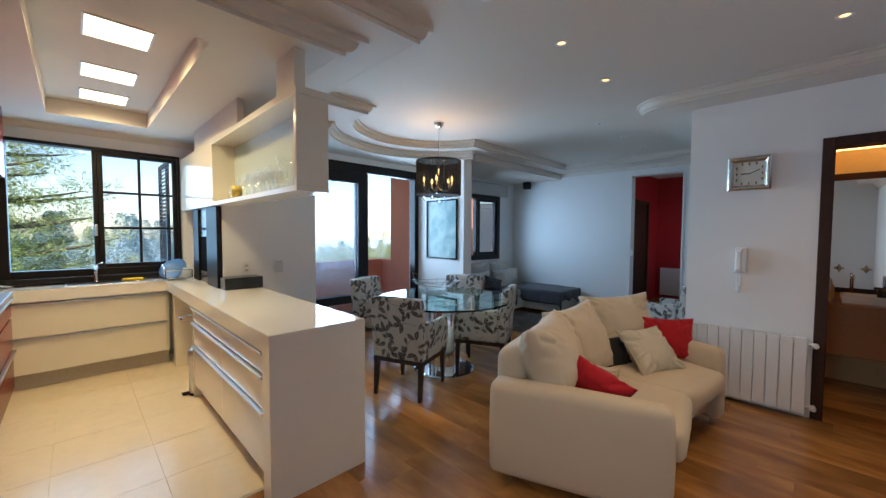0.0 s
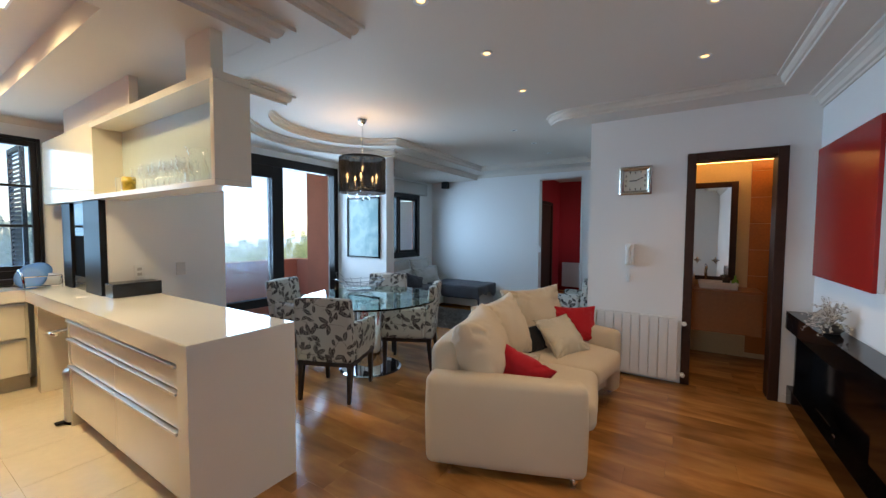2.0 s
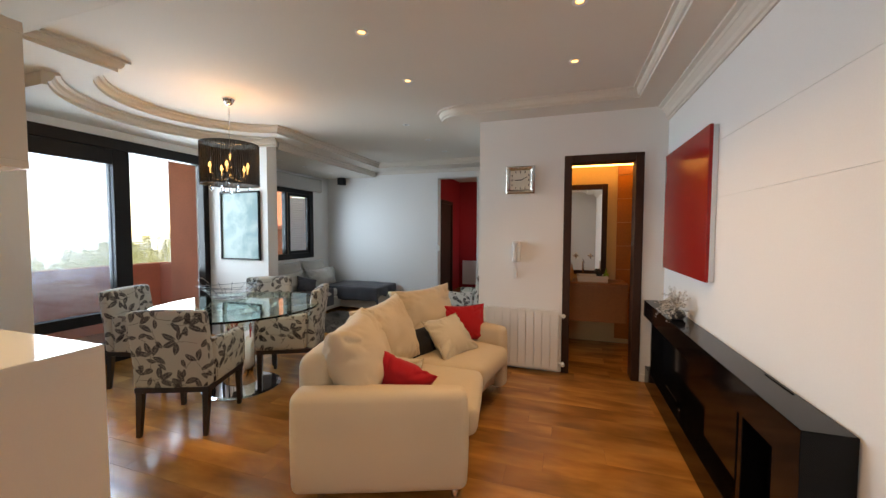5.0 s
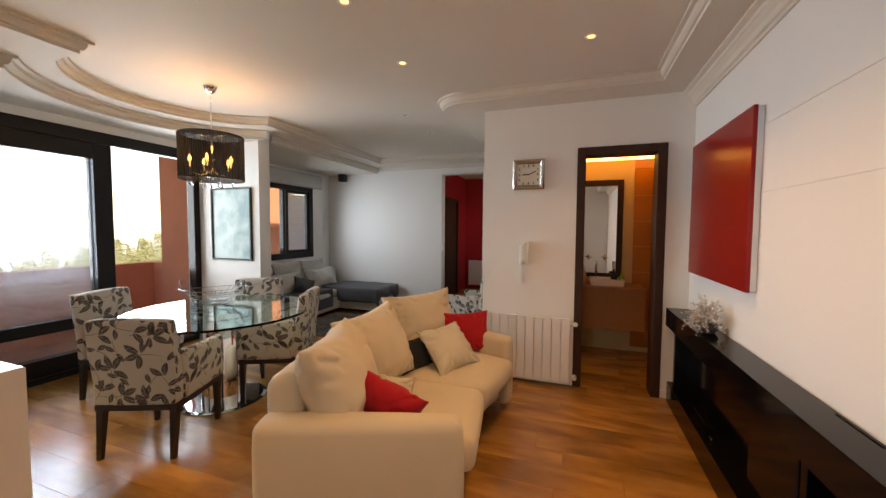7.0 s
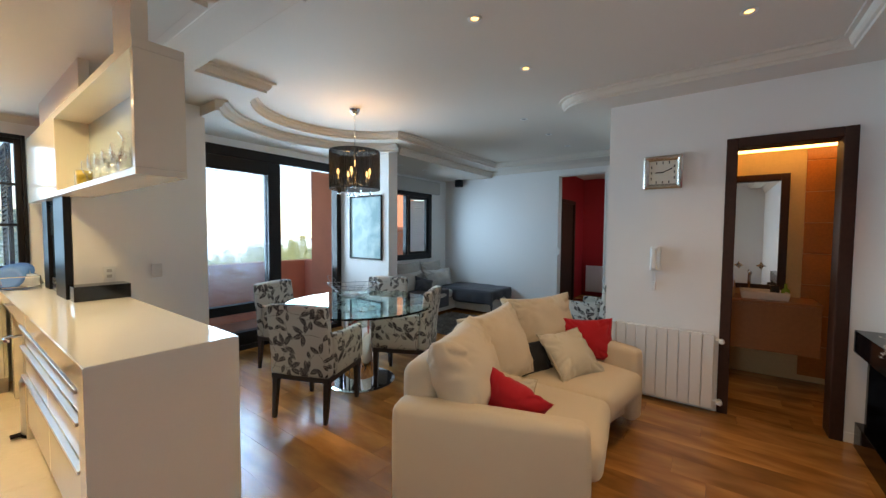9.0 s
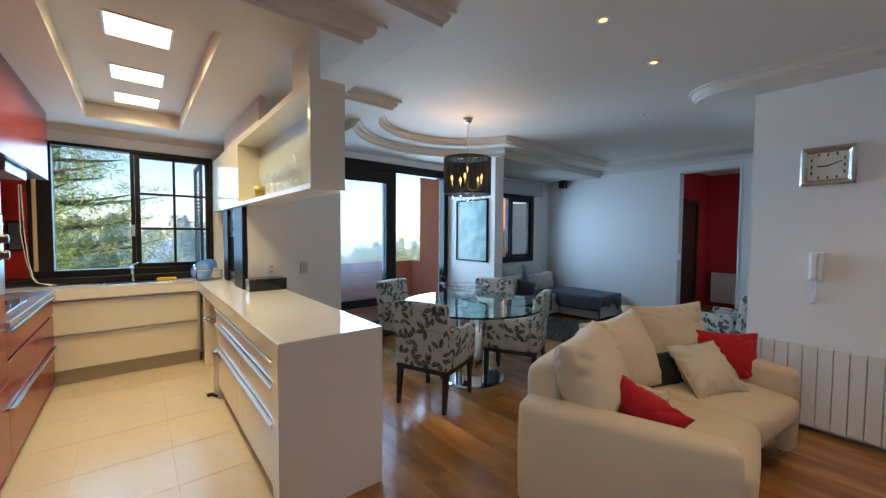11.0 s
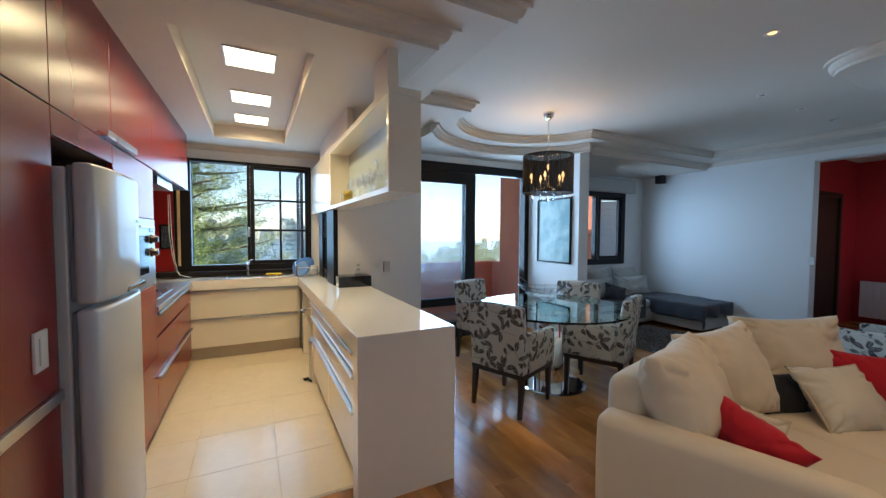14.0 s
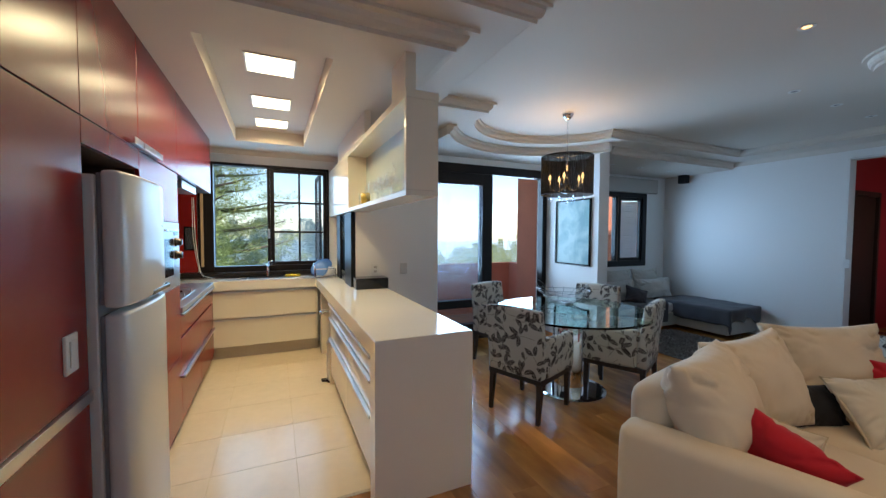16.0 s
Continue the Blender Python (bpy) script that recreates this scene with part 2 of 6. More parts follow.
def planks_material():
    """Warm brown laminate: grain along x, every board its own tone."""
    m = material("laminate_boards", (0.30, 0.13, 0.045), 0.25, grain=8, vary=0.1, bump=0.02, coat=0.1)
    nt = m.node_tree
    b = nt.nodes["Principled BSDF"]
    co, mp = nt.nodes.new("ShaderNodeTexCoord"), nt.nodes.new("ShaderNodeMapping")
    info = nt.nodes.new("ShaderNodeObjectInfo")
    add = nt.nodes.new("ShaderNodeVectorMath")
    comb = nt.nodes.new("ShaderNodeCombineXYZ")
    sc = nt.nodes.new("ShaderNodeMath")
    sc.operation, sc.inputs[1].default_value = "MULTIPLY", 40.0
    nt.links.new(info.outputs["Random"], sc.inputs[0])
    nt.links.new(sc.outputs[0], comb.inputs[1])
    nt.links.new(co.outputs["Object"], add.inputs[0])
    nt.links.new(comb.outputs[0], add.inputs[1])
    nt.links.new(add.outputs[0], mp.inputs[0])
    mp.inputs["Scale"].default_value = (1.1, 4.2, 1.0)
    n = nt.nodes.new("ShaderNodeTexNoise")
    n.inputs["Scale"].default_value, n.inputs["Detail"].default_value, n.inputs["Distortion"].default_value = 1.3, 5, 0.7
    nt.links.new(mp.outputs[0], n.inputs["Vector"])
    ramp = nt.nodes.new("ShaderNodeValToRGB")
    e = ramp.color_ramp.elements
    e[0].position, e[0].color = 0.28, (0.265, 0.108, 0.028, 1)
    e[1].position, e[1].color = 0.75, (0.55, 0.265, 0.078, 1)
    mid = ramp.color_ramp.elements.new(0.5)
    mid.color = (0.41, 0.183, 0.050, 1)
    nt.links.new(n.outputs[0], ramp.inputs[0])
    hsv = nt.nodes.new("ShaderNodeHueSaturation")
    rr = nt.nodes.new("ShaderNodeMapRange")
    rr.inputs["To Min"].default_value, rr.inputs["To Max"].default_value = 0.80, 1.18
    nt.links.new(info.outputs["Random"], rr.inputs["Value"])
    nt.links.new(rr.outputs[0], hsv.inputs["Value"])
    nt.links.new(ramp.outputs[0], hsv.inputs["Color"])
    # worn, darker blotches across the boards
    mp2, n2, r2, mul2 = (nt.nodes.new(k) for k in ("ShaderNodeMapping", "ShaderNodeTexNoise", "ShaderNodeMapRange", "ShaderNodeVectorMath"))
    mp2.inputs["Scale"].default_value = (2.2, 5.5, 1.0)
    n2.inputs["Scale"].default_value, n2.inputs["Detail"].default_value = 1.0, 4
    r2.inputs["From Min"].default_value, r2.inputs["From Max"].default_value = 0.34, 0.62
    r2.inputs["To Min"].default_value, r2.inputs["To Max"].default_value = 0.68, 1.12
    mul2.operation = "SCALE"
    nt.links.new(add.outputs[0], mp2.inputs[0])
    nt.links.new(mp2.outputs[0], n2.inputs["Vector"])
    nt.links.new(n2.outputs[0], r2.inputs["Value"])
    nt.links.new(hsv.outputs[0], mul2.inputs[0])
    nt.links.new(r2.outputs[0], mul2.inputs["Scale"])
    nt.links.new(mul2.outputs[0], b.inputs["Base Color"])
    return m


BOARDS = planks_material()
JOINT = material("dark_joint", (0.05, 0.025, 0.012), 0.8)
GROUT = material("tile_grout", (0.62, 0.50, 0.30), 0.9, grain=200)
TILE = material("beige_floor_tile", (0.69, 0.58, 0.41), 0.20, grain=14, vary=0.05, bump=0.01, big=2.5)

floor = structure("floor", boxes((-4.9, 1.5, -0.12, 1.15, 7.2, -0.012), (-2.06, -0.95, -0.12, 1.15, 1.5, -0.012), (-1.0, -1.6, -0.12, 1.15, -0.95, -0.012), (-0.1, 4.45, -0.12, 1.15, 5.9, -0.011),
                                 (-2.6, 7.2, -0.12, -0.6, 10.2, -0.011)), JOINT, "warm brown laminate floor laid in long boards", "floor")
floor_2 = structure("floor_kitchen", boxes((-5.45, -0.95, -0.12, -2.06, 1.5, -0.003)), GROUT, "beige square ceramic kitchen floor tiles with a mosaic edge", "floor")

# walls
structure("wall_clock", boxes((X_JOG, Y_CLOCK, 0, 0.155, Y_CLOCK + WT, CZ), (0.745, Y_CLOCK, 0, X_TV, Y_CLOCK + WT, CZ), (0.155, Y_CLOCK, 2.125, 0.745, Y_CLOCK + WT, CZ)), WALL, "plain off-white plaster wall beside the bathroom door")
structure("wall_television", boxes((X_TV, -1.75, 0, X_TV + WT, 5.9, CZ)), WALL, "long off-white wall with shallow horizontal joints")
structure("wall_jog", boxes((X_JOG, Y_CLOCK + WT, 0, X_JOG + WT, Y_BACK, CZ)), WALL, "off-white wall side of the sitting nook")
structure("wall_back", boxes((-4.9, Y_BACK, 0, -2.19, Y_BACK + WT, CZ), (-1.41, Y_BACK, 0, X_JOG + WT, Y_BACK + WT, CZ), (-2.19, Y_BACK, 2.445, -1.41, Y_BACK + WT, CZ)), WALL, "off-white back wall with an opening to the red corridor")
structure("wall_picture", boxes((-4.75, 4.25, 0, -3.52, 4.42, CZ)), WALL, "white wall stub carrying the framed print")
structure("wall_window", boxes((-4.75, 4.42, 0, -4.60, 5.02, CZ), (-4.75, 6.56, 0, -4.60, Y_BACK, CZ), (-4.75, 5.02, 0, -4.60, 6.56, 0.92), (-4.75, 5.02, 2.20, -4.60, 6.56, CZ)), WALL, "white outer wall with the nook window")
structure("wall_balcony", boxes((-4.75, 2.10, 2.42, -4.50, 4.25, CZ)), WALL, "white lintel above the balcony doors")
structure("wall_pier", boxes((-4.75, 1.24, 0, -3.86, 2.16, CZ)), WALL, "broad white plastered barbecue pier between kitchen and dining place")
structure("wall_kitchen_window", boxes((X_KWIN - 0.2, -0.95, 0, X_KWIN, 2.16, 0.95), (X_KWIN - 0.2, -0.95, 2.33, X_KWIN, 2.16, CZ), (X_KWIN - 0.2, 1.16, 0.95, X_KWIN, 2.16, 2.33), (X_KWIN - 0.2, -0.95, 0.95, X_KWIN, -0.311, 2.33)), WALL, "cream kitchen wall round the window")
structure("wall_kitchen_side", boxes((X_KWIN, 2.0, 0, -4.75, 2.16, CZ)), WALL, "kitchen wall towards the balcony")
# the assumed opening for the rear daylight is in this wall, out of view
structure("wall_south", boxes((-5.5, -1.10, 0, -1.0, -0.95, CZ), (-1.0, -1.75, 0, -0.85, -0.95, CZ), (-0.15, -1.75, 0, X_TV, -1.6, CZ), (-0.85, -1.75, 0, -0.15, -1.6, 0.9), (-0.85, -1.75, 2.1, -0.15, -1.6, CZ)), WALL, "plain wall behind the kitchen units")

# corridor
# the right wall's unseen opening is cut for the added fill lamp
structure("wall_corridor", boxes((-2.62, Y_BACK + WT, 0, -2.47, 10.2, CZ), (-2.62, 9.6, 0, -0.7, 9.75, CZ), (-0.85, Y_BACK + WT, 0, -0.7, 7.9, CZ), (-0.85, 8.9, 0, -0.7, 9.6, CZ), (-0.85, 7.9, 0, -0.7, 8.9, 0.95), (-0.85, 7.9, 2.05, -0.7, 8.9, CZ)), RED_WALL, "deep red corridor walls")
structure("wall_bathroom", boxes((-0.2, Y_CLOCK + WT, 0, -0.05, 5.80, CZ), (-0.2, 5.65, 0.28, X_TV, 5.80, CZ), (-0.2, 5.648, 0, X_TV, 5.80, 0.279)), material("bathroom_paint", (0.72, 0.52, 0.26), 0.6), "warm yellow bathroom wall")

# ceiling: tray, soffits and stepped mouldings in one mesh
bm = bmesh.new()
box(bm, -5.6, -1.8, CZ, 1.2, 10.3, CZ + 0.15)
CX, CY = -2.92, 3.16


def arc(r, a0, a1, n=28):
    return [(CX + r * math.cos(radians(a0 + (a1 - a0) * i / n)), CY + r * math.sin(radians(a0 + (a1 - a0) * i / n))) for i in range(n + 1)]


T1, T2 = 2.595, 2.50
end1 = [(-0.90 - 0.25 * math.sin(radians(a)), 4.31 - 0.25 * math.cos(radians(a))) for a in range(0, 91, 10)]
# upper tier round the tray
prism(bm, [(X_TV, -1.6), (X_TV, Y_CLOCK), (0.72, Y_CLOCK), (0.72, -1.6)], T1, CZ - 0.002)
prism(bm, [(0.72, 4.06), (0.72, Y_CLOCK), (X_JOG, Y_CLOCK), (X_JOG, Y_BACK), (-1.15, Y_BACK)] + end1[::-1], T1, CZ - 0.002)
prism(bm, [(-1.15, 6.62), (-1.15, Y_BACK), (-4.6, Y_BACK), (-4.6, 6.62)], T1, CZ - 0.002)
prism(bm, [(-3.2, 4.07), (-3.2, 6.62), (-4.6, 6.62), (-4.6, 4.07)], T1, CZ - 0.003)
inner = arc(0.95, 246, 107)
prism(bm, inner + [(-3.2, 4.07), (-4.6, 4.07), (-4.6, 2.292)], T1, CZ - 0.002)
prism(bm, [(-3.05, 1.755), (-3.05, 2.292), (-4.6, 2.292), (-4.6, 1.755)], T1, CZ - 0.003)
prism(bm, [(-1.675, -1.6), (-1.675, 1.755), (-4.6, 1.755), (-4.6, 1.40), (-1.97, 1.40), (-1.97, -1.6)], T1, CZ - 0.004)
# lower tier
prism(bm, arc(1.2, 240, 112) + [(-3.52, 4.25), (-4.6, 4.25), (-4.6, 2.121)], T2, T1 + 0.01)
prism(bm, [(-3.50, 4.42), (-3.50, Y_BACK), (-4.6, Y_BACK), (-4.6, 4.42)], T2, T1 + 0.012)
# kitchen soffit with its light tray
KZ = 2.50
kx0, kx1, ky0, ky1 = -4.78, -2.32, 0.10, 0.81
for r in ((X_KWIN, -0.95, kx0, 1.40), (kx1, -0.95, -1.97, 1.40), (kx0, -0.95, kx1, ky0), (kx0, ky1, kx1, 1.40)):
    box(bm, r[0], r[1], KZ, r[2], r[3], CZ - 0.006)
box(bm, kx0 - 0.01, ky0 - 0.01, 2.64, kx1 + 0.01, ky1 + 0.01, CZ + 0.01)


def step(z0, z1, d):
    """A cornice profile of small steps and a cove, from z0 (low) to z1 (high), standing d out."""
    h = z1 - z0
    return [(-0.01, z0 - 0.0008), (d * 0.25, z0 - 0.0008), (d * 0.25, z0 + h * 0.25), (d * 0.45, z0 + h * 0.3), (d * 0.6, z0 + h * 0.5), (d * 0.68, z0 + h * 0.78),
            (d * 0.95, z0 + h * 0.8), (d, z0 + h * 0.8), (d, z1 + 0.006), (-0.01, z1 + 0.006)]


# mouldings along the tray's inner edge
sweep(bm, [(-1.15, 6.62)] + end1[::-1] + [(0.72, 4.06), (0.72, -1.6)], [(-o, z) for o, z in step(T1, CZ, 0.075)])
sweep(bm, [(-1.15, 6.62), (-3.2, 6.62), (-3.2, 4.07)] + inner[::-1][1:] + [(-3.05, 2.292), (-3.05, 1.755), (-1.675, 1.755), (-1.675, -1.6)], step(T1, CZ, 0.075))
sweep(bm, [(-3.50, Y_BACK), (-3.50, 4.42)], step(T2, T1, 0.05))
sweep(bm, arc(1.2, 112, 240), step(T2, T1, 0.09))
sweep(bm, [(-4.6, 1.40), (-1.97, 1.40), (-1.97, -1.6)], step(KZ, T1, 0.13))
# crown along the walls
crown = [(0, T1 + 0.005), (0, T1 - 0.130), (0.014, T1 - 0.130), (0.016, T1 - 0.112), (0.030, T1 - 0.106), (0.036, T1 - 0.075), (0.058, T1 - 0.045), (0.064, T1 - 0.043), (0.068, T1 - 0.022), (0.098, T1 - 0.014), (0.100, T1 + 0.005)]
sweep(bm, [(X_TV, -1.6), (X_TV, Y_CLOCK)], crown)
kcrown = [(0, KZ + 0.005), (0, KZ - 0.06), (0.015, KZ - 0.06), (0.03, KZ - 0.02), (0.05, KZ + 0.005)]
sweep(bm, [(X_KWIN, 1.45), (X_KWIN, -0.95)], kcrown)
bcrown = [(0, T1 + 0.005), (0, T1 - 0.06), (0.015, T1 - 0.06), (0.03, T1 - 0.03), (0.05, T1 + 0.005)]
sweep(bm, [(X_JOG, Y_BACK), (-3.5, Y_BACK)], bcrown)
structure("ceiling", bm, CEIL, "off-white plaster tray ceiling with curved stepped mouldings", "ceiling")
# out of view; thickened to block the sun from the balcony side
structure("roof", boxes((-5.5, -1.75, CZ + 0.16, 1.15, 10.3, CZ + 1.3)), CEIL, "unseen thick slab that keeps sun off the balcony", "roof")

# ---------------------------------------------------------------- pieces of the floors
def board_rows(x0, x1, y0, y1, parent, z=0.0):
    """Laminate boards with staggered ends, each one an object under the floor."""
    w, length, y = 0.192, 1.29, y0
    while y < y1 - 0.01:
        x = x0 - random.uniform(0.1, 1.1)
        ye = min(y + w, y1)
        while x < x1:
            xa, xb = max(x, x0), min(x + length, x1)
            if xb - xa > 0.02:
                bm = bmesh.new()
                box(bm, xa + 0.0006, y + 0.0006, z - 0.011, xb - 0.0006, ye - 0.0006, z)
                part("board", bm, BOARDS, parent)
            x += length
        y += w


# ---------------------------------------------------------------- openings: frames, doors, windows
def casing(name, x0, x1, y0, y1, top, w, mat, label):
    """A door lining and its architraves in a wall that runs along x."""
    t = thing(name, 0, 0, 0, 0, label, "door frame", kind="structure")
    for nm, r in (("jamb", (x0 - w, y0 - 0.022, 0, x0, y1 + 0.022, top + w)), ("jamb", (x1, y0 - 0.022, 0, x1 + w, y1 + 0.022, top + w)), ("head", (x0, y0 - 0.022, top, x1, y1 + 0.022, top + w))):
        bm = bmesh.new()
        box(bm, *r, bevel=0.006)
        part(nm, bm, mat, t)
    return t


door_1 = casing("door_1", 0.165, 0.735, Y_CLOCK, Y_CLOCK + WT, 2.115, 0.072, BROWN_WOOD, "dark brown wooden frame of the open bathroom doorway")
bm = bmesh.new()
box(bm, 0.172, Y_CLOCK + 0.1, 1.02, 0.176, Y_CLOCK + 0.125, 1.12, 0.001)
part("strike_plate", bm, ALU, door_1)


def glazed(name, parent, y0, y1, z0, z1, x, depth, stile, cols=1, rows=1, bar=0.03, frame_name="sash", pane_mat=None):
    """A sash in a wall that runs along y: stiles and rails as one frame, glazing bars, panes."""
    bm = bmesh.new()
    box(bm, x - depth / 2, y0, z0, x + depth / 2, y0 + stile, z1, 0.004)
    box(bm, x - depth / 2, y1 - stile, z0, x + depth / 2, y1, z1, 0.004)
    box(bm, x - depth / 2 + 0.001, y0 + stile, z0, x + depth / 2 - 0.001, y1 - stile, z0 + stile, 0.004)
    box(bm, x - depth / 2 + 0.001, y0 + stile, z1 - stile, x + depth / 2 - 0.001, y1 - stile, z1, 0.004)
    s = part(frame_name, bm, BLACK_WOOD, parent)
    a0, a1, b0, b1 = y0 + stile, y1 - stile, z0 + stile, z1 - stile
    for i in range(1, cols):
        c = a0 + (a1 - a0) * i / cols
        part("glazing_bar", boxes((x - 0.016, c - bar / 2, b0, x + 0.016, c + bar / 2, b1), bevel=0.004), BLACK_WOOD, s)
    for j in range(1, rows):
        c = b0 + (b1 - b0) * j / rows
        part("glazing_bar", boxes((x - 0.0145, a0, c - bar / 2, x + 0.0145, a1, c + bar / 2), bevel=0.004), BLACK_WOOD, s)
    for i in range(cols):
        for j in range(rows):
            p = part("pane", boxes((x - 0.003, a0 + (a1 - a0) * i / cols, b0 + (b1 - b0) * j / rows, x + 0.003, a0 + (a1 - a0) * (i + 1) / cols, b0 + (b1 - b0) * (j + 1) / rows)), pane_mat or GLASS, s)
            p.visible_shadow = False
    return s


def shutter(parent, m, w, h, mat):
    """A louvred shutter: stiles, rails and slats."""
    bm = bmesh.new()
    box(bm, 0, -0.018, 0, 0.04, 0.018, h, 0.003)
    box(bm, w - 0.04, -0.018, 0, w, 0.018, h, 0.003)
    box(bm, 0.04, -0.016, 0, w - 0.04, 0.016, 0.05, 0.003)
    box(bm, 0.04, -0.016, h - 0.05, w - 0.04, 0.016, h, 0.003)
    s = part("shutter", bm, mat, parent)
    s.matrix_basis = m
    bm = bmesh.new()
    n = int((h - 0.1) / 0.045)
    for i in range(n):
        box(bm, 0.04, -0.0035, -0.026, w - 0.04, 0.0035, 0.026, m=pose(0, 0, 0.072 + i * 0.045, 38))
    part("louvres", bm, mat, s)
    return s


# balcony doors: two tall sliding leaves with a lower rail
balcony_door = thing("door_2", 0, 0, 0, 0, "tall black-framed glazed balcony doors", "glass door", kind="structure")
XB = -4.56
for nm, r in (("frame_post", (XB - 0.07, 4.17, 0, XB + 0.05, 4.249, 2.42)), ("frame_post", (XB - 0.07, 2.16, 0, XB + 0.05, 2.24, 2.42)),
              ("frame_head", (XB - 0.07, 2.24, 2.30, XB + 0.05, 4.17, 2.42)), ("threshold", (XB - 0.07, 2.24, 0, XB + 0.05, 4.17, 0.06))):
    part(nm, boxes(r, bevel=0.006), BLACK_WOOD, balcony_door)
for y0, y1, x in ((2.24, 3.29, XB + 0.015), (2.25, 3.28, XB - 0.04)):
    lf = glazed("leaf", balcony_door, y0, y1, 0.06, 2.30, x, 0.05, 0.16, frame_name="leaf", pane_mat=MILKY_GLASS)
    part("lock_rail", boxes((x - 0.022, y0 + 0.16, 0.45, x + 0.022, y1 - 0.16, 0.56), bevel=0.004), BLACK_WOOD, lf)

# kitchen window
kitchen_window = thing("window_1", 0, 0, 0, 0, "wide black kitchen window with one barred sash", "window", kind="structure")
XK = X_KWIN - 0.02
for nm, r in (("frame_post", (XK - 0.06, -0.355, 0.95, XK + 0.05, -0.19, 2.33)), ("frame_post", (XK - 0.06, 1.135, 0.95, XK + 0.05, 1.16, 2.33)),
              ("frame_head", (XK - 0.06, -0.19, 2.295, XK + 0.05, 1.135, 2.33)), ("frame_sill", (XK - 0.06, -0.19, 0.95, XK + 0.05, 1.135, 1.055)), ("mullion", (XK - 0.05, 0.40, 1.055, XK + 0.04, 0.436, 2.295))):
    part(nm, boxes(r, bevel=0.005), BLACK_WOOD, kitchen_window)
glazed("sash", kitchen_window, 0.437, 1.135, 1.055, 2.295, XK, 0.05, 0.046, 2, 3, 0.026, pane_mat=MILKY_GLASS)
p = part("pane", boxes((XK - 0.003, -0.19, 1.055, XK + 0.003, 0.40, 2.295)), GLASS, kitchen_window)
p.visible_shadow = False
part("latch", boxes((XK + 0.042, 0.405, 1.40, XK + 0.062, 0.43, 1.52), bevel=0.004), ALU, kitchen_window)
part("stop_bead", boxes((XK + 0.051, -0.325, 1.056, XK + 0.062, -0.295, 2.15), bevel=0.003), material("bare_wood_bead", (0.42, 0.30, 0.18), 0.6), kitchen_window, "pale bare wood strip")
part("ledge", boxes((XK + 0.05, -0.60, 0.93, XK + 0.13, 1.14, 0.985), bevel=0.006), BLACK_WOOD, kitchen_window)
shutter(kitchen_window, pose(XK - 0.09, 1.06, 1.0, 0, 0, 180), 0.55, 1.28, BLACK_WOOD)
shutter(kitchen_window, pose(XK - 0.09, -0.27, 1.0, 0, 0, 180), 0.55, 1.28, BLACK_WOOD)

# nook window with a roller blind
nook_window = thing("window_2", 0, 0, 0, 0, "dark-framed nook window with louvred shutter and raised blind", "window", kind="structure")
XN = -4.62
for nm, r in (("frame_post", (XN - 0.06, 5.02, 0.92, XN + 0.04, 5.10, 2.20)), ("frame_post", (XN - 0.06, 6.44, 0.92, XN + 0.04, 6.55, 2.20)),
              ("frame_head", (XN - 0.06, 5.10, 2.12, XN + 0.04, 6.44, 2.20)), ("frame_sill", (XN - 0.06, 5.10, 0.92, XN + 0.04, 6.44, 1.02)), ("mullion", (XN - 0.05, 5.79, 1.02, XN + 0.03, 5.835, 2.12))):
    part(nm, boxes(r, bevel=0.005), BLACK_WOOD, nook_window)
glazed("sash", nook_window, 5.87, 6.44, 1.02, 2.12, XN, 0.05, 0.05)
part("stop_bead", boxes((XN - 0.02, 5.8355, 1.02, XN + 0.02, 5.8695, 2.12), bevel=0.004), material("brown_stop_bead", (0.16, 0.10, 0.07), 0.5), nook_window)
p = part("pane", boxes((XN - 0.003, 5.10, 1.02, XN + 0.003, 5.79, 2.12)), GLASS, nook_window)
p.visible_shadow = False
GREY_SHUTTER = material("grey_shutter_paint", (0.72, 0.77, 0.82), 0.5, vary=0.06)
shutter(nook_window, pose(XN - 0.20, 6.66, 1.0, 0, 0, 222), 0.36, 1.15, GREY_SHUTTER)
BLIND = material("blind_fabric", (0.50, 0.49, 0.46), 0.85, grain=160, vary=0.03, bump=0.1)
bm = bmesh.new()
box(bm, -4.60, 4.46, 2.20, -4.535, 6.78, 2.45, 0.02)
roller_blind = part("roller_blind", bm, BLIND, None, "off-white fabric roller blind raised above the window", category="blind")

# white trims of the corridor opening
TRIM = material("white_trim", (0.78, 0.77, 0.75), 0.4, vary=0.015, bump=0.01)
trim = thing("trim_corridor", 0, 0, 0, 0, "plain white lining round the corridor opening", "trim", kind="structure")
for nm, r in (("lining", (-2.20, Y_BACK - 0.012, 0, -2.175, Y_BACK + WT + 0.01, 2.44)), ("lining", (-1.425, Y_BACK - 0.012, 0, -1.40, Y_BACK + WT + 0.01, 2.44)), ("lining", (-2.175, Y_BACK - 0.012, 2.425, -1.425, Y_BACK + WT + 0.01, 2.44))):
    part(nm, boxes(r, bevel=0.003), TRIM, trim)
corridor_door = casing("door_3", 0, 0.75, 0, 0.06, 2.05, 0.07, BROWN_WOOD, "dark brown door in the red corridor")
part("leaf", boxes((0.0, 0.01, 0.0, 0.75, 0.045, 2.05), bevel=0.003), BROWN_WOOD, corridor_door)
corridor_door.matrix_basis = pose(-2.47, 8.65, 0, 0, 0, -90) @ pose(-0.1, -0.02, 0)

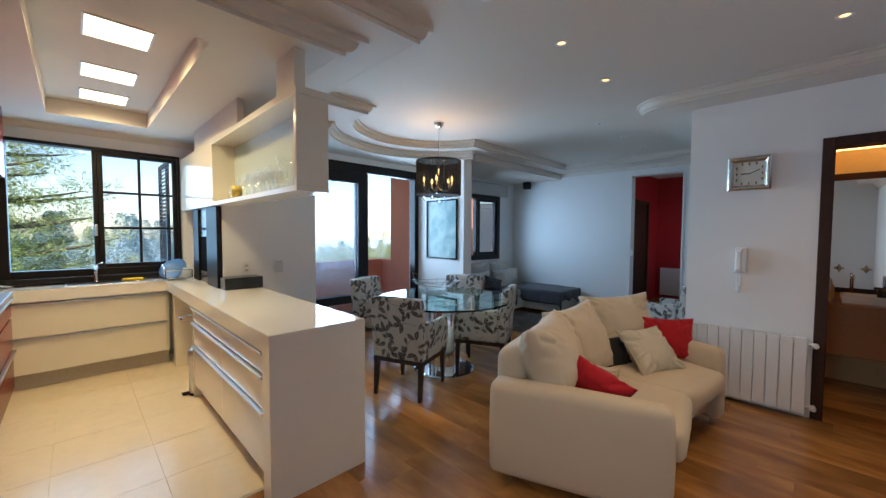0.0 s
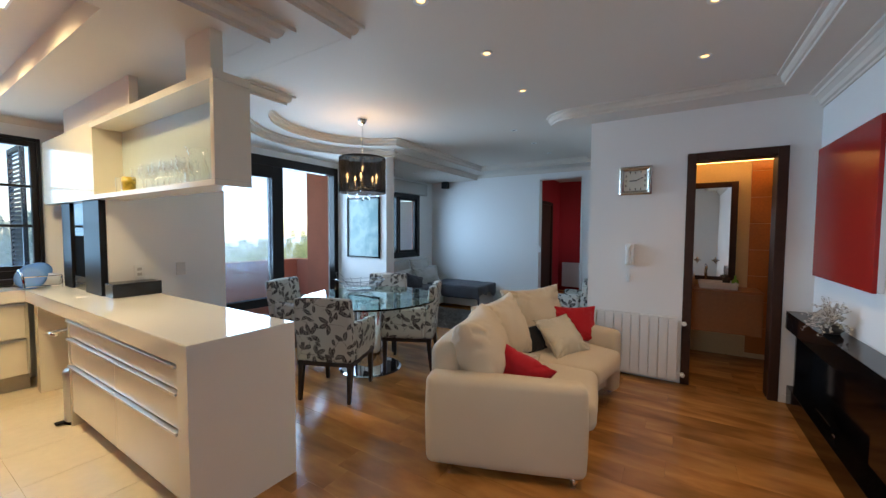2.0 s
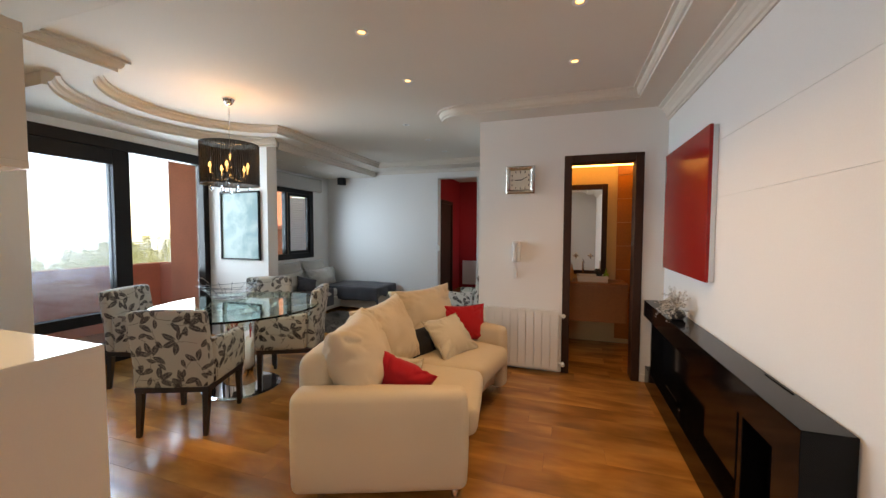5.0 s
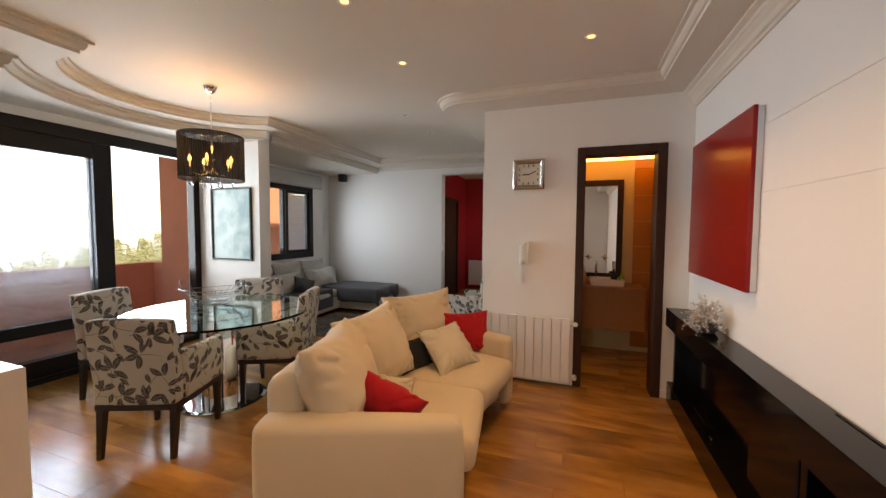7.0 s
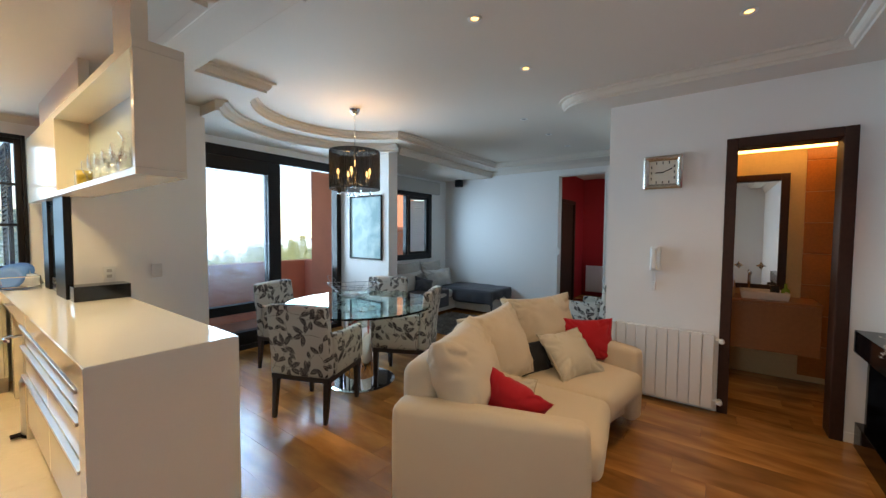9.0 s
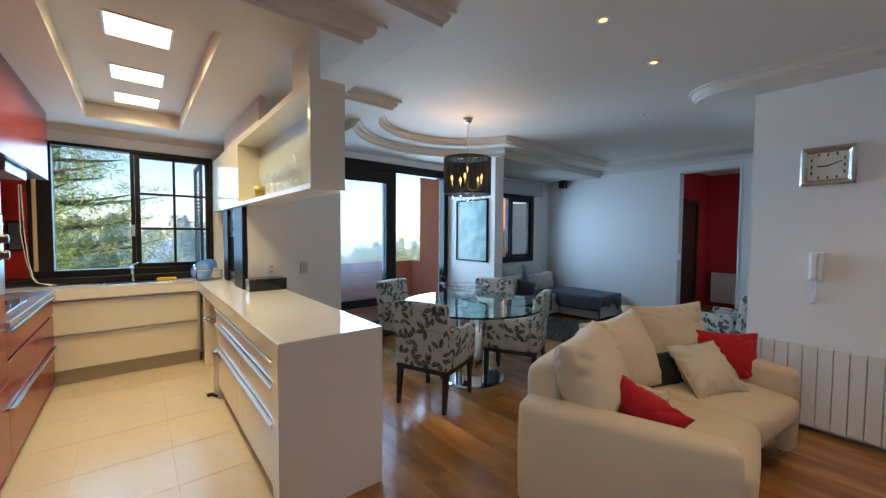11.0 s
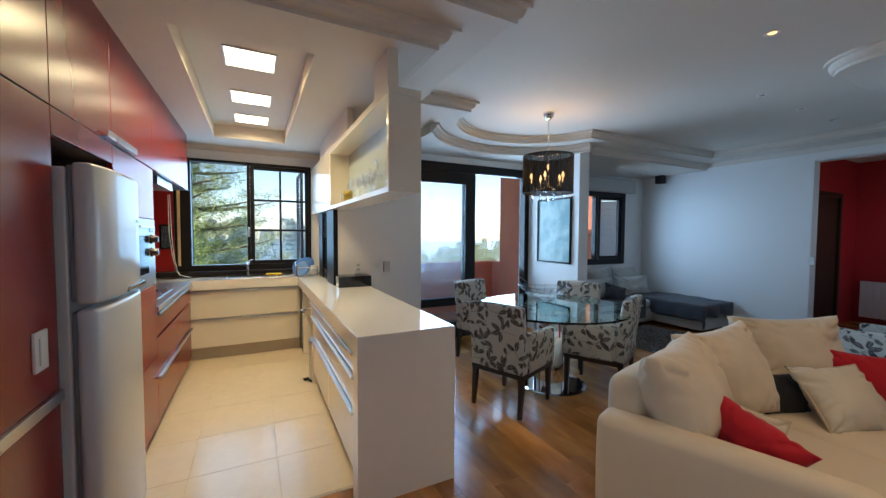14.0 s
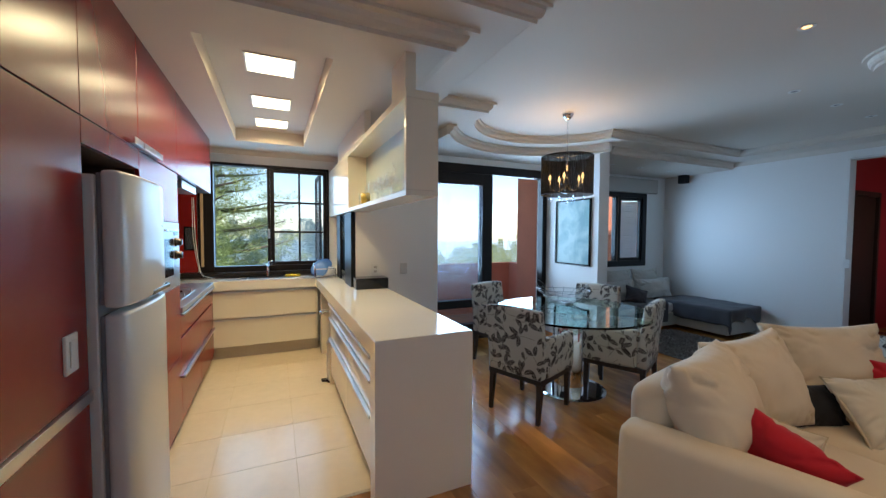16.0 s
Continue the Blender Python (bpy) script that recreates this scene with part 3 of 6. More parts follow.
# skirting
skirt = thing("baseboard", 0, 0, 0, 0, "low white skirting along the walls", "baseboard", kind="structure")
for r in ((X_JOG, Y_CLOCK - 0.012, 0, 0.09, Y_CLOCK, 0.07), (0.81, Y_CLOCK - 0.012, 0, X_TV, Y_CLOCK, 0.07), (X_TV - 0.012, -1.6, 0, X_TV, Y_CLOCK - 0.012, 0.07),
          (-4.6, Y_BACK - 0.012, 0, -2.20, Y_BACK, 0.07)):
    part("skirting_board", boxes(r, bevel=0.003), TRIM, skirt)

# television wall facing: courses with shallow joints
facing = thing("trim_television_wall", 0, 0, 0, 0, "white wall facing in broad courses with hairline joints", "wall facing", kind="structure")
for z0, z1 in ((0.071, 1.6470), (1.6484, 1.9970), (1.9984, 2.462)):
    part("panel", boxes((X_TV - 0.006, -1.6, z0, X_TV - 0.0005, Y_CLOCK - 0.001, z1), bevel=0.0015), WALL, facing)

# ---------------------------------------------------------------- soft shapes
def uv_box(me, k=1.0):
    """Box-projected texture coordinates in metres."""
    uv = me.uv_layers.new(name="UVMap")
    for p in me.polygons:
        n = [abs(c) for c in p.normal]
        a = n.index(max(n))
        for li in p.loop_indices:
            c = me.vertices[me.loops[li].vertex_index].co
            u, v = ((c.y + 0.37, c.z), (c.x, c.z + 0.11), (c.x + 0.2, c.y + 0.13))[a]
            uv.data[li].uv = (u * k, v * k)


def soft_box(x0, y0, z0, x1, y1, z1, r, puff=0.0, cuts=3):
    """A padded block with rounded edges and slightly domed faces."""
    bm = bmesh.new()
    box(bm, x0, y0, z0, x1, y1, z1, r, seg=4)
    if puff:
        for ax, lo, hi in ((0, x0, x1), (1, y0, y1), (2, z0, z1)):
            for i in range(1, cuts + 1):
                co, no = [0, 0, 0], [0, 0, 0]
                co[ax], no[ax] = lo + (hi - lo) * i / (cuts + 1), 1
                bmesh.ops.bisect_plane(bm, geom=bm.verts[:] + bm.edges[:] + bm.faces[:], plane_co=co, plane_no=no)
        cx, cy, cz = (x0 + x1) / 2, (y0 + y1) / 2, (z0 + z1) / 2
        for v in bm.verts:
            u, w, q = ((v.co.x - cx) / (x1 - x0) * 2, (v.co.y - cy) / (y1 - y0) * 2, (v.co.z - cz) / (z1 - z0) * 2)
            v.co.x += puff * u * abs(u) ** 5 * (1 - w * w) * (1 - q * q)
            v.co.y += puff * w * abs(w) ** 5 * (1 - u * u) * (1 - q * q)
            v.co.z += puff * q * abs(q) ** 5 * (1 - u * u) * (1 - w * w)
    return bm


def pillow_mesh(w, h, t, seed=0, n=40, sag=0.0):
    """A stuffed square cushion standing in xz, thick along y, with pinched corners and creases."""
    bm = bmesh.new()
    sides = []
    for s in (-1, 1):
        grid = []
        for i in range(n + 1):
            row = []
            for j in range(n + 1):
                u, v = 2 * i / n - 1, 2 * j / n - 1
                pin = 1 - 0.13 * (1 - u * u) - 0.02 * (u * v) ** 6
                pin2 = 1 - 0.13 * (1 - v * v) - 0.02 * (u * v) ** 6
                th = t / 2 * (max(0, 1 - abs(u) ** 2.2) * max(0, 1 - abs(v) ** 2.2)) ** 0.45
                x, z = u * w / 2 * pin2, v * h / 2 * pin
                th *= 1 + 0.16 * noise.noise(Vector((u * 1.7 + seed, v * 1.7, s * 3.0 + seed)))
                e = u * u + v * v
                cr = 0.014 * noise.noise(Vector((x * 7 + seed, z * 7, seed * 2.1 + s)))
                # folds that run in from the corners and seams
                fold = abs(noise.noise(Vector(((x + z) * 6 + seed, (x - z) * 15, seed + s)))) * (u * v > 0) + abs(noise.noise(Vector(((x - z) * 6, (x + z) * 15 + seed, seed - s)))) * (u * v <= 0)
                cr -= 0.13 * max(0, 0.24 - fold) * min(1.0, e) * min(1.0, 4 * abs(u * v))
                cr += 0.010 * noise.noise(Vector((x * 20 + seed, z * 20, s + seed))) * min(1.0, e)
                # puckers along the seams
                cr += 0.007 * noise.noise(Vector((x * 45, seed, s))) * max(0, abs(v) - 0.72) / 0.28 + 0.007 * noise.noise(Vector((seed, z * 45, s))) * max(0, abs(u) - 0.72) / 0.28
                cr *= min(1.0, t / 0.24)
                row.append((x, s * (th + cr * (th > 0.01)), z - sag * (1 - v) * 0.5 * th))
            grid.append(row)
        sides.append(grid)
    vs = {}

    def vert(s, i, j):
        key = (i, j) if i in (0, n) or j in (0, n) else (s, i, j)
        if key not in vs:
            c = sides[s][i][j]
            vs[key] = bm.verts.new((c[0], 0 if len(key) == 2 else c[1], c[2]))
        return vs[key]

    for s in (0, 1):
        for i in range(n):
            for j in range(n):
                bm.faces.new((vert(s, i, j), vert(s, i + 1, j), vert(s, i + 1, j + 1), vert(s, i, j + 1)))
    return bm


def cloth(name, colour, rough=0.9, weave=420.0, vary=0.05, bump=0.25):
    m = material(name, colour, rough, grain=weave, vary=vary, bump=bump, big=3.0, spec=0.25)
    m.node_tree.nodes["Principled BSDF"].inputs["Sheen Weight"].default_value = 0.15
    return m


CREAM = cloth("cream_upholstery", (0.62, 0.52, 0.375))
RED_CLOTH = cloth("red_cushion_cloth", (0.42, 0.012, 0.02))
BEIGE_CLOTH = cloth("champagne_satin", (0.56, 0.50, 0.38), 0.5)
BLACK_CLOTH = cloth("black_cloth", (0.015, 0.015, 0.017))
GREY_CLOTH = cloth("dark_grey_throw", (0.075, 0.075, 0.085))
PALE_CLOTH = cloth("pale_grey_upholstery", (0.52, 0.50, 0.46))
DARK_LEG = material("espresso_stained_wood", (0.022, 0.012, 0.009), 0.35, grain=40, vary=0.25, bump=0.05)


def floral():
    """Pale linen printed with dark leaves scattered at all angles, with fine stems and pale midribs."""
    m = cloth("leaf_print_linen", (0.47, 0.45, 0.40))
    nt = m.node_tree
    b = nt.nodes["Principled BSDF"]
    tc = nt.nodes.new("ShaderNodeTexCoord")

    def node(kind, op=None, **kw):
        n = nt.nodes.new(kind)
        if op:
            n.operation = op
        return n

    def maths(op, a, c=None):
        n = node("ShaderNodeMath", op)
        for i, v in enumerate((a, c)):
            if v is None:
                continue
            if isinstance(v, (int, float)):
                n.inputs[i].default_value = v
            else:
                nt.links.new(v, n.inputs[i])
        return n.outputs[0]

    masks = []
    for scale, off, ln, wd, turns in ((4.6, 0.0, 0.050, 0.0205, (0.0, 0.95, -0.95, 2.5)), (5.0, 3.7, 0.046, 0.019, (0.0, 1.2)), (6.4, 7.9, 0.036, 0.015, (0.0, 2.7))):
        sh = node("ShaderNodeVectorMath", "ADD")
        nt.links.new(tc.outputs["UV"], sh.inputs[0])
        sh.inputs[1].default_value = (off, off * 0.7, 0)
        vor = node("ShaderNodeTexVoronoi")
        vor.voronoi_dimensions = "2D"
        vor.inputs["Scale"].default_value = scale
        vor.inputs["Randomness"].default_value = 0.75
        nt.links.new(sh.outputs[0], vor.inputs["Vector"])
        sub = node("ShaderNodeVectorMath", "SUBTRACT")
        nt.links.new(sh.outputs[0], sub.inputs[0])
        nt.links.new(vor.outputs["Position"], sub.inputs[1])
        sep0 = node("ShaderNodeSeparateColor")
        nt.links.new(vor.outputs["Color"], sep0.inputs[0])
        keep = maths("GREATER_THAN", sep0.outputs[1], 0.16)
        for k, turn in enumerate(turns):
            rot = node("ShaderNodeVectorRotate")
            rot.rotation_type = "Z_AXIS"
            nt.links.new(sub.outputs[0], rot.inputs["Vector"])
            nt.links.new(maths("ADD", maths("MULTIPLY", sep0.outputs[0], 6.283), turn), rot.inputs["Angle"])
            sep = node("ShaderNodeSeparateXYZ")
            nt.links.new(rot.outputs[0], sep.inputs[0])
            x, y = maths("SUBTRACT", sep.outputs[0], ln * 1.12), sep.outputs[1]
            bent = maths("ADD", y, maths("MULTIPLY", maths("MULTIPLY", x, x), 3.0))
            ratio = maths("DIVIDE", x, ln)
            lim = maths("MULTIPLY", maths("SUBTRACT", 1.0, maths("MULTIPLY", ratio, ratio)), wd)
            leaf = maths("LESS_THAN", maths("ABSOLUTE", bent), lim)
            # pale midrib and fine side veins
            veins = maths("ABSOLUTE", maths("SINE", maths("MULTIPLY", maths("SUBTRACT", x, maths("ABSOLUTE", bent)), 330.0)))
            veins = maths("MAXIMUM", maths("GREATER_THAN", veins, 0.22), maths("LESS_THAN", maths("ABSOLUTE", bent), 0.004))
            rib = maths("GREATER_THAN", maths("ABSOLUTE", bent), 0.0010)
            leaf = maths("MULTIPLY", leaf, maths("MULTIPLY", rib, veins))
            if k == 0:
                stem = maths("MULTIPLY", maths("LESS_THAN", maths("ABSOLUTE", maths("ADD", bent, maths("MULTIPLY", maths("MULTIPLY", x, x), -6.0))), 0.0014), maths("MULTIPLY", maths("LESS_THAN", x, -ln), maths("GREATER_THAN", x, -ln * 3.4)))
                leaf = maths("MAXIMUM", leaf, stem)
            masks.append(maths("MULTIPLY", leaf, keep))
    mask = masks[0]
    for other in masks[1:]:
        mask = maths("MAXIMUM", mask, other)
    mix = nt.nodes.new("ShaderNodeMix")
    mix.data_type = "RGBA"
    old = b.inputs["Base Color"].links[0].from_socket
    nt.links.new(mask, mix.inputs["Factor"])
    nt.links.new(old, mix.inputs["A"])
    mix.inputs["B"].default_value = (0.040, 0.033, 0.034, 1)
    nt.links.new(mix.outputs["Result"], b.inputs["Base Color"])
    return m


FLORAL = floral()

# ---------------------------------------------------------------- living place: sofa and its cushions
SOFA_C, R0, R1 = (1.5, 3.0), 2.0, 2.93


def bent_block(a0, a1, r0, r1, z0, z1, rad, n=9, dome=0.0):
    """A padded block bent round the sofa's centre; angles in degrees from -x."""
    rm = (r0 + r1) / 2
    x0, x1 = radians(a0) * rm, radians(a1) * rm
    bm = soft_box(x0, r0, z0, x1, r1, z1, rad, dome, 3)
    for i in range(1, n):
        bmesh.ops.bisect_plane(bm, geom=bm.verts[:] + bm.edges[:] + bm.faces[:], plane_co=(x0 + (x1 - x0) * i / n, 0, 0), plane_no=(1, 0, 0))
    for v in bm.verts:
        a, r = v.co.x / rm, v.co.y
        v.co.x, v.co.y = SOFA_C[0] - r * math.cos(a), SOFA_C[1] + r * math.sin(a)
    return bm


sofa = thing("sofa", -0.9, 3.0, 0, 0, "curved cream fabric sofa facing the long wall", "sofa")
inv = Matrix.Translation((0.9, -3.0, 0))


def sofa_part(name, bm, mat=None, label=""):
    bmesh.ops.transform(bm, matrix=inv, verts=bm.verts[:])
    return part(name, bm, mat or CREAM, sofa, label, smooth=True)


sofa_part("base", bent_block(-18.6, 18.6, 2.06, 2.88, 0.085, 0.30, 0.02))
sofa_part("seat_cushion", bent_block(-17.9, -0.15, 1.93, 2.70, 0.27, 0.445, 0.05, dome=0.03))
sofa_part("seat_cushion", bent_block(0.15, 17.9, 1.93, 2.70, 0.27, 0.445, 0.05, dome=0.03))
sofa_part("backrest", bent_block(-18.6, 18.6, 2.74, 2.935, 0.06, 0.745, 0.07, dome=0.02))
sofa_part("armrest", bent_block(-21.5, -18.0, 1.995, 2.925, 0.05, 0.590, 0.045, 3, dome=0.012))
sofa_part("armrest", bent_block(18.0, 21.5, 1.995, 2.925, 0.05, 0.590, 0.045, 3, dome=0.012))
for a, r in ((-20, 2.06), (-20, 2.78), (0, 2.12), (0, 2.78), (20, 2.06), (20, 2.78)):
    bm = bmesh.new()
    lathe(bm, [(0, 0), (0.018, 0), (0.02, 0.01), (0.026, 0.1), (0, 0.1)], 12, pose(SOFA_C[0] - r * math.cos(radians(a)), SOFA_C[1] + r * math.sin(radians(a)), 0))
    sofa_part("leg", bm, CHROME, "short chrome leg")


def cushion(name, x, y, z, rx, ry, rz, w, h, t, mat, label, seed, piping=None):
    """A loose cushion; rz turns its face, rx leans it back, ry rolls it on its side."""
    ob = part(name, pillow_mesh(w, h, t, seed), mat, None, label, smooth=True, category="cushion")
    ob.matrix_basis = pose(x, y, z) @ pose(0, 0, 0, 0, 0, rz) @ pose(0, 0, 0, rx, 0, 0) @ pose(0, 0, 0, 0, ry, 0)
    if piping:
        bm = bmesh.new()
        edge = [(-1, -1), (-.5, -1), (0, -1), (.5, -1), (1, -1), (1, -.5), (1, 0), (1, .5), (1, 1), (.5, 1), (0, 1), (-.5, 1), (-1, 1), (-1, .5), (-1, 0), (-1, -.5)]
        tube(bm, [(u * w / 2 * (1 - 0.13 * (1 - v * v) - 0.02 * (u * v) ** 6), 0, v * h / 2 * (1 - 0.13 * (1 - u * u) - 0.02 * (u * v) ** 6)) for u, v in edge], 0.006, 6, True)
        part("piping", bm, piping, ob)
    return ob


GREY_PIPE = cloth("dull_gold_piping", (0.48, 0.41, 0.28), 0.45)
cushion("back_cushion", -1.045, 2.345, 0.672, -17, -5, 99, 0.52, 0.52, 0.34, CREAM, "large plump cream cushion leaning on the sofa back", 1.3)
cushion("back_cushion", -1.085, 2.795, 0.690, -24, -3, 84, 0.62, 0.53, 0.28, CREAM, "large plump cream cushion leaning on the sofa back", 4.1)
cushion("back_cushion", -1.073, 3.519, 0.693, -20, -2, 56, 0.68, 0.51, 0.26, CREAM, "large plump cream cushion leaning on the sofa back", 7.7)
cushion("throw_cushion", -0.790, 2.365, 0.568, 10, 23, 4, 0.40, 0.27, 0.15, RED_CLOTH, "red cushion slumped against the near sofa arm", 2.2)
cushion("throw_cushion", -0.84, 2.54, 0.545, -42, 10, 28, 0.23, 0.20, 0.09, BEIGE_CLOTH, "small champagne cushion tucked behind a red one", 3.2, GREY_PIPE)
cushion("throw_cushion", -0.765, 3.295, 0.580, -45, -2, 62, 0.41, 0.38, 0.17, BEIGE_CLOTH, "champagne satin cushion with a dull gold edge", 5.2, GREY_PIPE)
cushion("throw_cushion", -0.747, 3.657, 0.605, -19, 1, 37, 0.445, 0.345, 0.13, RED_CLOTH, "red cushion propped on the sofa back", 6.4)
cushion("throw_cushion", -0.985, 3.16, 0.545, -25, 0, 62, 0.30, 0.24, 0.11, BLACK_CLOTH, "small black cushion behind the champagne one", 8.4)

# ---------------------------------------------------------------- dining place
def dining_chair(x, y, rz, label, group="chairs round the table", name="dining_chair"):
    c = thing(name, x, y, 0, rz, label, "chair", group)
    for nm, bm in (("seat", soft_box(-0.205, -0.19, 0.335, 0.205, 0.26, 0.47, 0.03, 0.015)),
                   ("backrest", soft_box(-0.25, -0.275, 0.345, 0.25, -0.19, 0.885, 0.022, 0.012)),
                   ("armrest", soft_box(-0.262, -0.19, 0.345, -0.20, 0.265, 0.645, 0.022, 0.008)),
                   ("armrest", soft_box(0.20, -0.19, 0.345, 0.262, 0.265, 0.645, 0.022, 0.008))):
        if nm == "backrest":
            for v in bm.verts:
                if v.co.z > 0.5:
                    v.co.y -= (v.co.z - 0.5) * 0.14
        if nm == "armrest":
            for v in bm.verts:
                if v.co.z > 0.5:
                    v.co.z += 0.03 * max(0.0, -v.co.y / 0.19)
                    v.co.y -= (v.co.z - 0.5) * 0.05
        ob = part(nm, bm, FLORAL, c, smooth=True)
        uv_box(ob.data)
    part("seat_frame", boxes((-0.25, -0.265, 0.305, 0.25, 0.255, 0.344), bevel=0.004), DARK_LEG, c)
    for sx in (-1, 1):
        for sy, yb in ((-1, -0.26), (1, 0.245)):
            bm = bmesh.new()
            box(bm, -0.022, -0.022, 0, 0.022, 0.022, 0.32)
            for v in bm.verts:
                k = 0.62 if v.co.z < 0.1 else 1.0
                v.co.x, v.co.y = sx * 0.222 + v.co.x * k, (yb - sy * 0.022) + v.co.y * k + (-0.03 if (v.co.z < 0.1 and sy < 0) else 0)
            part("leg", bm, DARK_LEG, c)
    return c


chair = dining_chair(-2.565, 2.475, 22, "leaf-patterned upholstered armchair at the glass table")
for m in (pose(-3.60, 2.90, 0, 0, 0, -72), pose(-2.43, 3.38, 0, 0, 0, 116), pose(-3.11, 3.68, 0, 0, 0, 203)):
    copy_thing(chair, m)
lounge_chair = copy_thing(chair, pose(-1.10, 5.22, 0, 0, 0, 75))
tagged(lounge_chair, "leaf-patterned upholstered armchair beside the corridor opening", "chair", "armchairs of the nook")

TABLE_GLASS = glass("table_glass", (0.86, 0.95, 0.93), 0.0, 1.5, False)
table = thing("dining_table", -2.70, 3.04, 0, 0, "round glass dining table on a chrome column", "table")
bm = bmesh.new()
lathe(bm, [(0, 0.745), (0.705, 0.745), (0.71, 0.75), (0.71, 0.758), (0.705, 0.763), (0, 0.763)], 64)
top = part("tabletop", bm, TABLE_GLASS, table, "thick clear glass top", smooth=False)
top.visible_shadow = False
bm = bmesh.new()
lathe(bm, [(0, 0), (0.325, 0), (0.325, 0.012), (0.30, 0.02), (0.17, 0.022), (0, 0.022)], 48)
part("base_plate", bm, CHROME, table, "round chrome base plate", smooth=False)
bm = bmesh.new()
lathe(bm, [(0.165, 0.02), (0.165, 0.70), (0.16, 0.705), (0, 0.705)], 48)
part("column", bm, CHROME, table, "broad chrome column", smooth=True)
bm = bmesh.new()
lathe(bm, [(0, 0.705), (0.22, 0.705), (0.22, 0.744), (0, 0.744)], 40)
part("top_plate", bm, CHROME, table)

WIRE = material("dull_steel_wire", (0.30, 0.31, 0.32), 0.35, 0.8, bump=0.0)
basket = thing("wire_basket", -3.02, 3.20, 0.764, 20, "open chrome wire fruit basket on the glass table", "basket")
for k, z in enumerate((0.012, 0.05, 0.09, 0.13)):
    bm = bmesh.new()
    w = 0.10 + 0.03 * k
    tube(bm, [(w * 1.5 * math.cos(a) * (1 + 0.06 * math.sin(3 * a)), w * math.sin(a), z + 0.012 * math.sin(2 * a)) for a in (2 * math.pi * i / 28 for i in range(28))], 0.0028, 6, True)
    part("ring", bm, WIRE, basket)
for i in range(7):
    a = math.pi * i / 7
    bm = bmesh.new()
    ca, sa = math.cos(a), math.sin(a)
    tube(bm, [(s * 1.5 * ca * w, s * sa * w, z) for s, w, z in ((-1, 0.20, 0.14), (-1, 0.13, 0.07), (-1, 0.1, 0.012), (0, 0.0, 0.008), (1, 0.1, 0.012), (1, 0.13, 0.07), (1, 0.20, 0.14))], 0.0025, 6)
    part("rib", bm, WIRE, basket)
for s in (-1, 1):
    bm = bmesh.new()
    tube(bm, [(s * 0.22 + s * 0.06 * math.sin(a), 0.06 * math.cos(a), 0.14 + 0.07 * math.sin(a)) for a in (math.pi * i / 10 for i in range(11))], 0.003, 6)
    part("handle", bm, WIRE, basket)

# chandelier
def veil():
    m = bpy.data.materials.new("black_organza")
    m.use_nodes = True
    nt = m.node_tree
    b = nt.nodes["Principled BSDF"]
    b.inputs["Base Color"].default_value = (0.012, 0.011, 0.012, 1)
    b.inputs["Roughness"].default_value = 0.7
    t, mix = nt.nodes.new("ShaderNodeBsdfTransparent"), nt.nodes.new("ShaderNodeMixShader")
    tc, wv = nt.nodes.new("ShaderNodeTexCoord"), nt.nodes.new("ShaderNodeTexNoise")
    mp = nt.nodes.new("ShaderNodeMapping")
    mp.inputs["Scale"].default_value = (90, 90, 1.5)
    rg = nt.nodes.new("ShaderNodeMapRange")
    rg.inputs["From Min"].default_value, rg.inputs["From Max"].default_value = 0.3, 0.7
    nt.links.new(tc.outputs["Object"], mp.inputs[0])
    nt.links.new(mp.outputs[0], wv.inputs["Vector"])
    nt.links.new(wv.outputs[0], rg.inputs["Value"])
    nt.links.new(rg.outputs[0], mix.inputs[0])
    nt.links.new(t.outputs[0], mix.inputs[1])
    nt.links.new(b.outputs[0], mix.inputs[2])
    inv_mix = nt.nodes["Material Output"]
    nt.links.new(mix.outputs[0], inv_mix.inputs[0])
    rg.inputs["To Min"].default_value, rg.inputs["To Max"].default_value = 0.80, 0.985
    return m


VEIL = veil()
BULB = glow("candle_bulb", (1.0, 0.58, 0.2), 11.0)
CRYSTAL = glass("crystal", (0.80, 0.82, 0.84), 0.0, 1.5, False)
lamp = thing("chandelier", CX, CY, 1.815, 0, "chandelier with pleated black drum shade and glass drops", "chandelier")
bm = bmesh.new()
lathe(bm, [(0, 0.865), (0.058, 0.865), (0.055, 0.85), (0.035, 0.81), (0.012, 0.795), (0, 0.795)], 24)
part("ceiling_rose", bm, CHROME, lamp, smooth=True)
bm = bmesh.new()
for i in range(15):
    z = 0.46 + i * 0.0225
    m = pose(0, 0, z, 90, 0, 90 * (i % 2))
    pts = [m @ Vector((0.008 * math.cos(a), 0.015 * math.sin(a), 0)) for a in (2 * math.pi * k / 10 for k in range(10))]
    tube(bm, pts, 0.0022, 5, True)
part("chain", bm, CHROME, lamp)
bm = bmesh.new()
n = 180
for a0, z0, a1, z1 in ((0, 0.055, 0, 0.43),):
    lo, hi = [], []
    for i in range(n):
        r = 0.248 + 0.0035 * (1 if i % 2 else -1)
        a = 2 * math.pi * i / n
        lo.append(bm.verts.new((r * math.cos(a), r * math.sin(a), z0)))
        hi.append(bm.verts.new((r * math.cos(a), r * math.sin(a), z1)))
    for i in range(n):
        bm.faces.new((lo[i], lo[(i + 1) % n], hi[(i + 1) % n], hi[i]))
part("shade", bm, VEIL, lamp, "pleated sheer black fabric drum")
for z in (0.055, 0.43):
    bm = bmesh.new()
    tube(bm, [(0.249 * math.cos(a), 0.249 * math.sin(a), z) for a in (2 * math.pi * i / 48 for i in range(48))], 0.005, 6, True)
    part("shade_ring", bm, BLACK_CLOTH, lamp)
bm = bmesh.new()
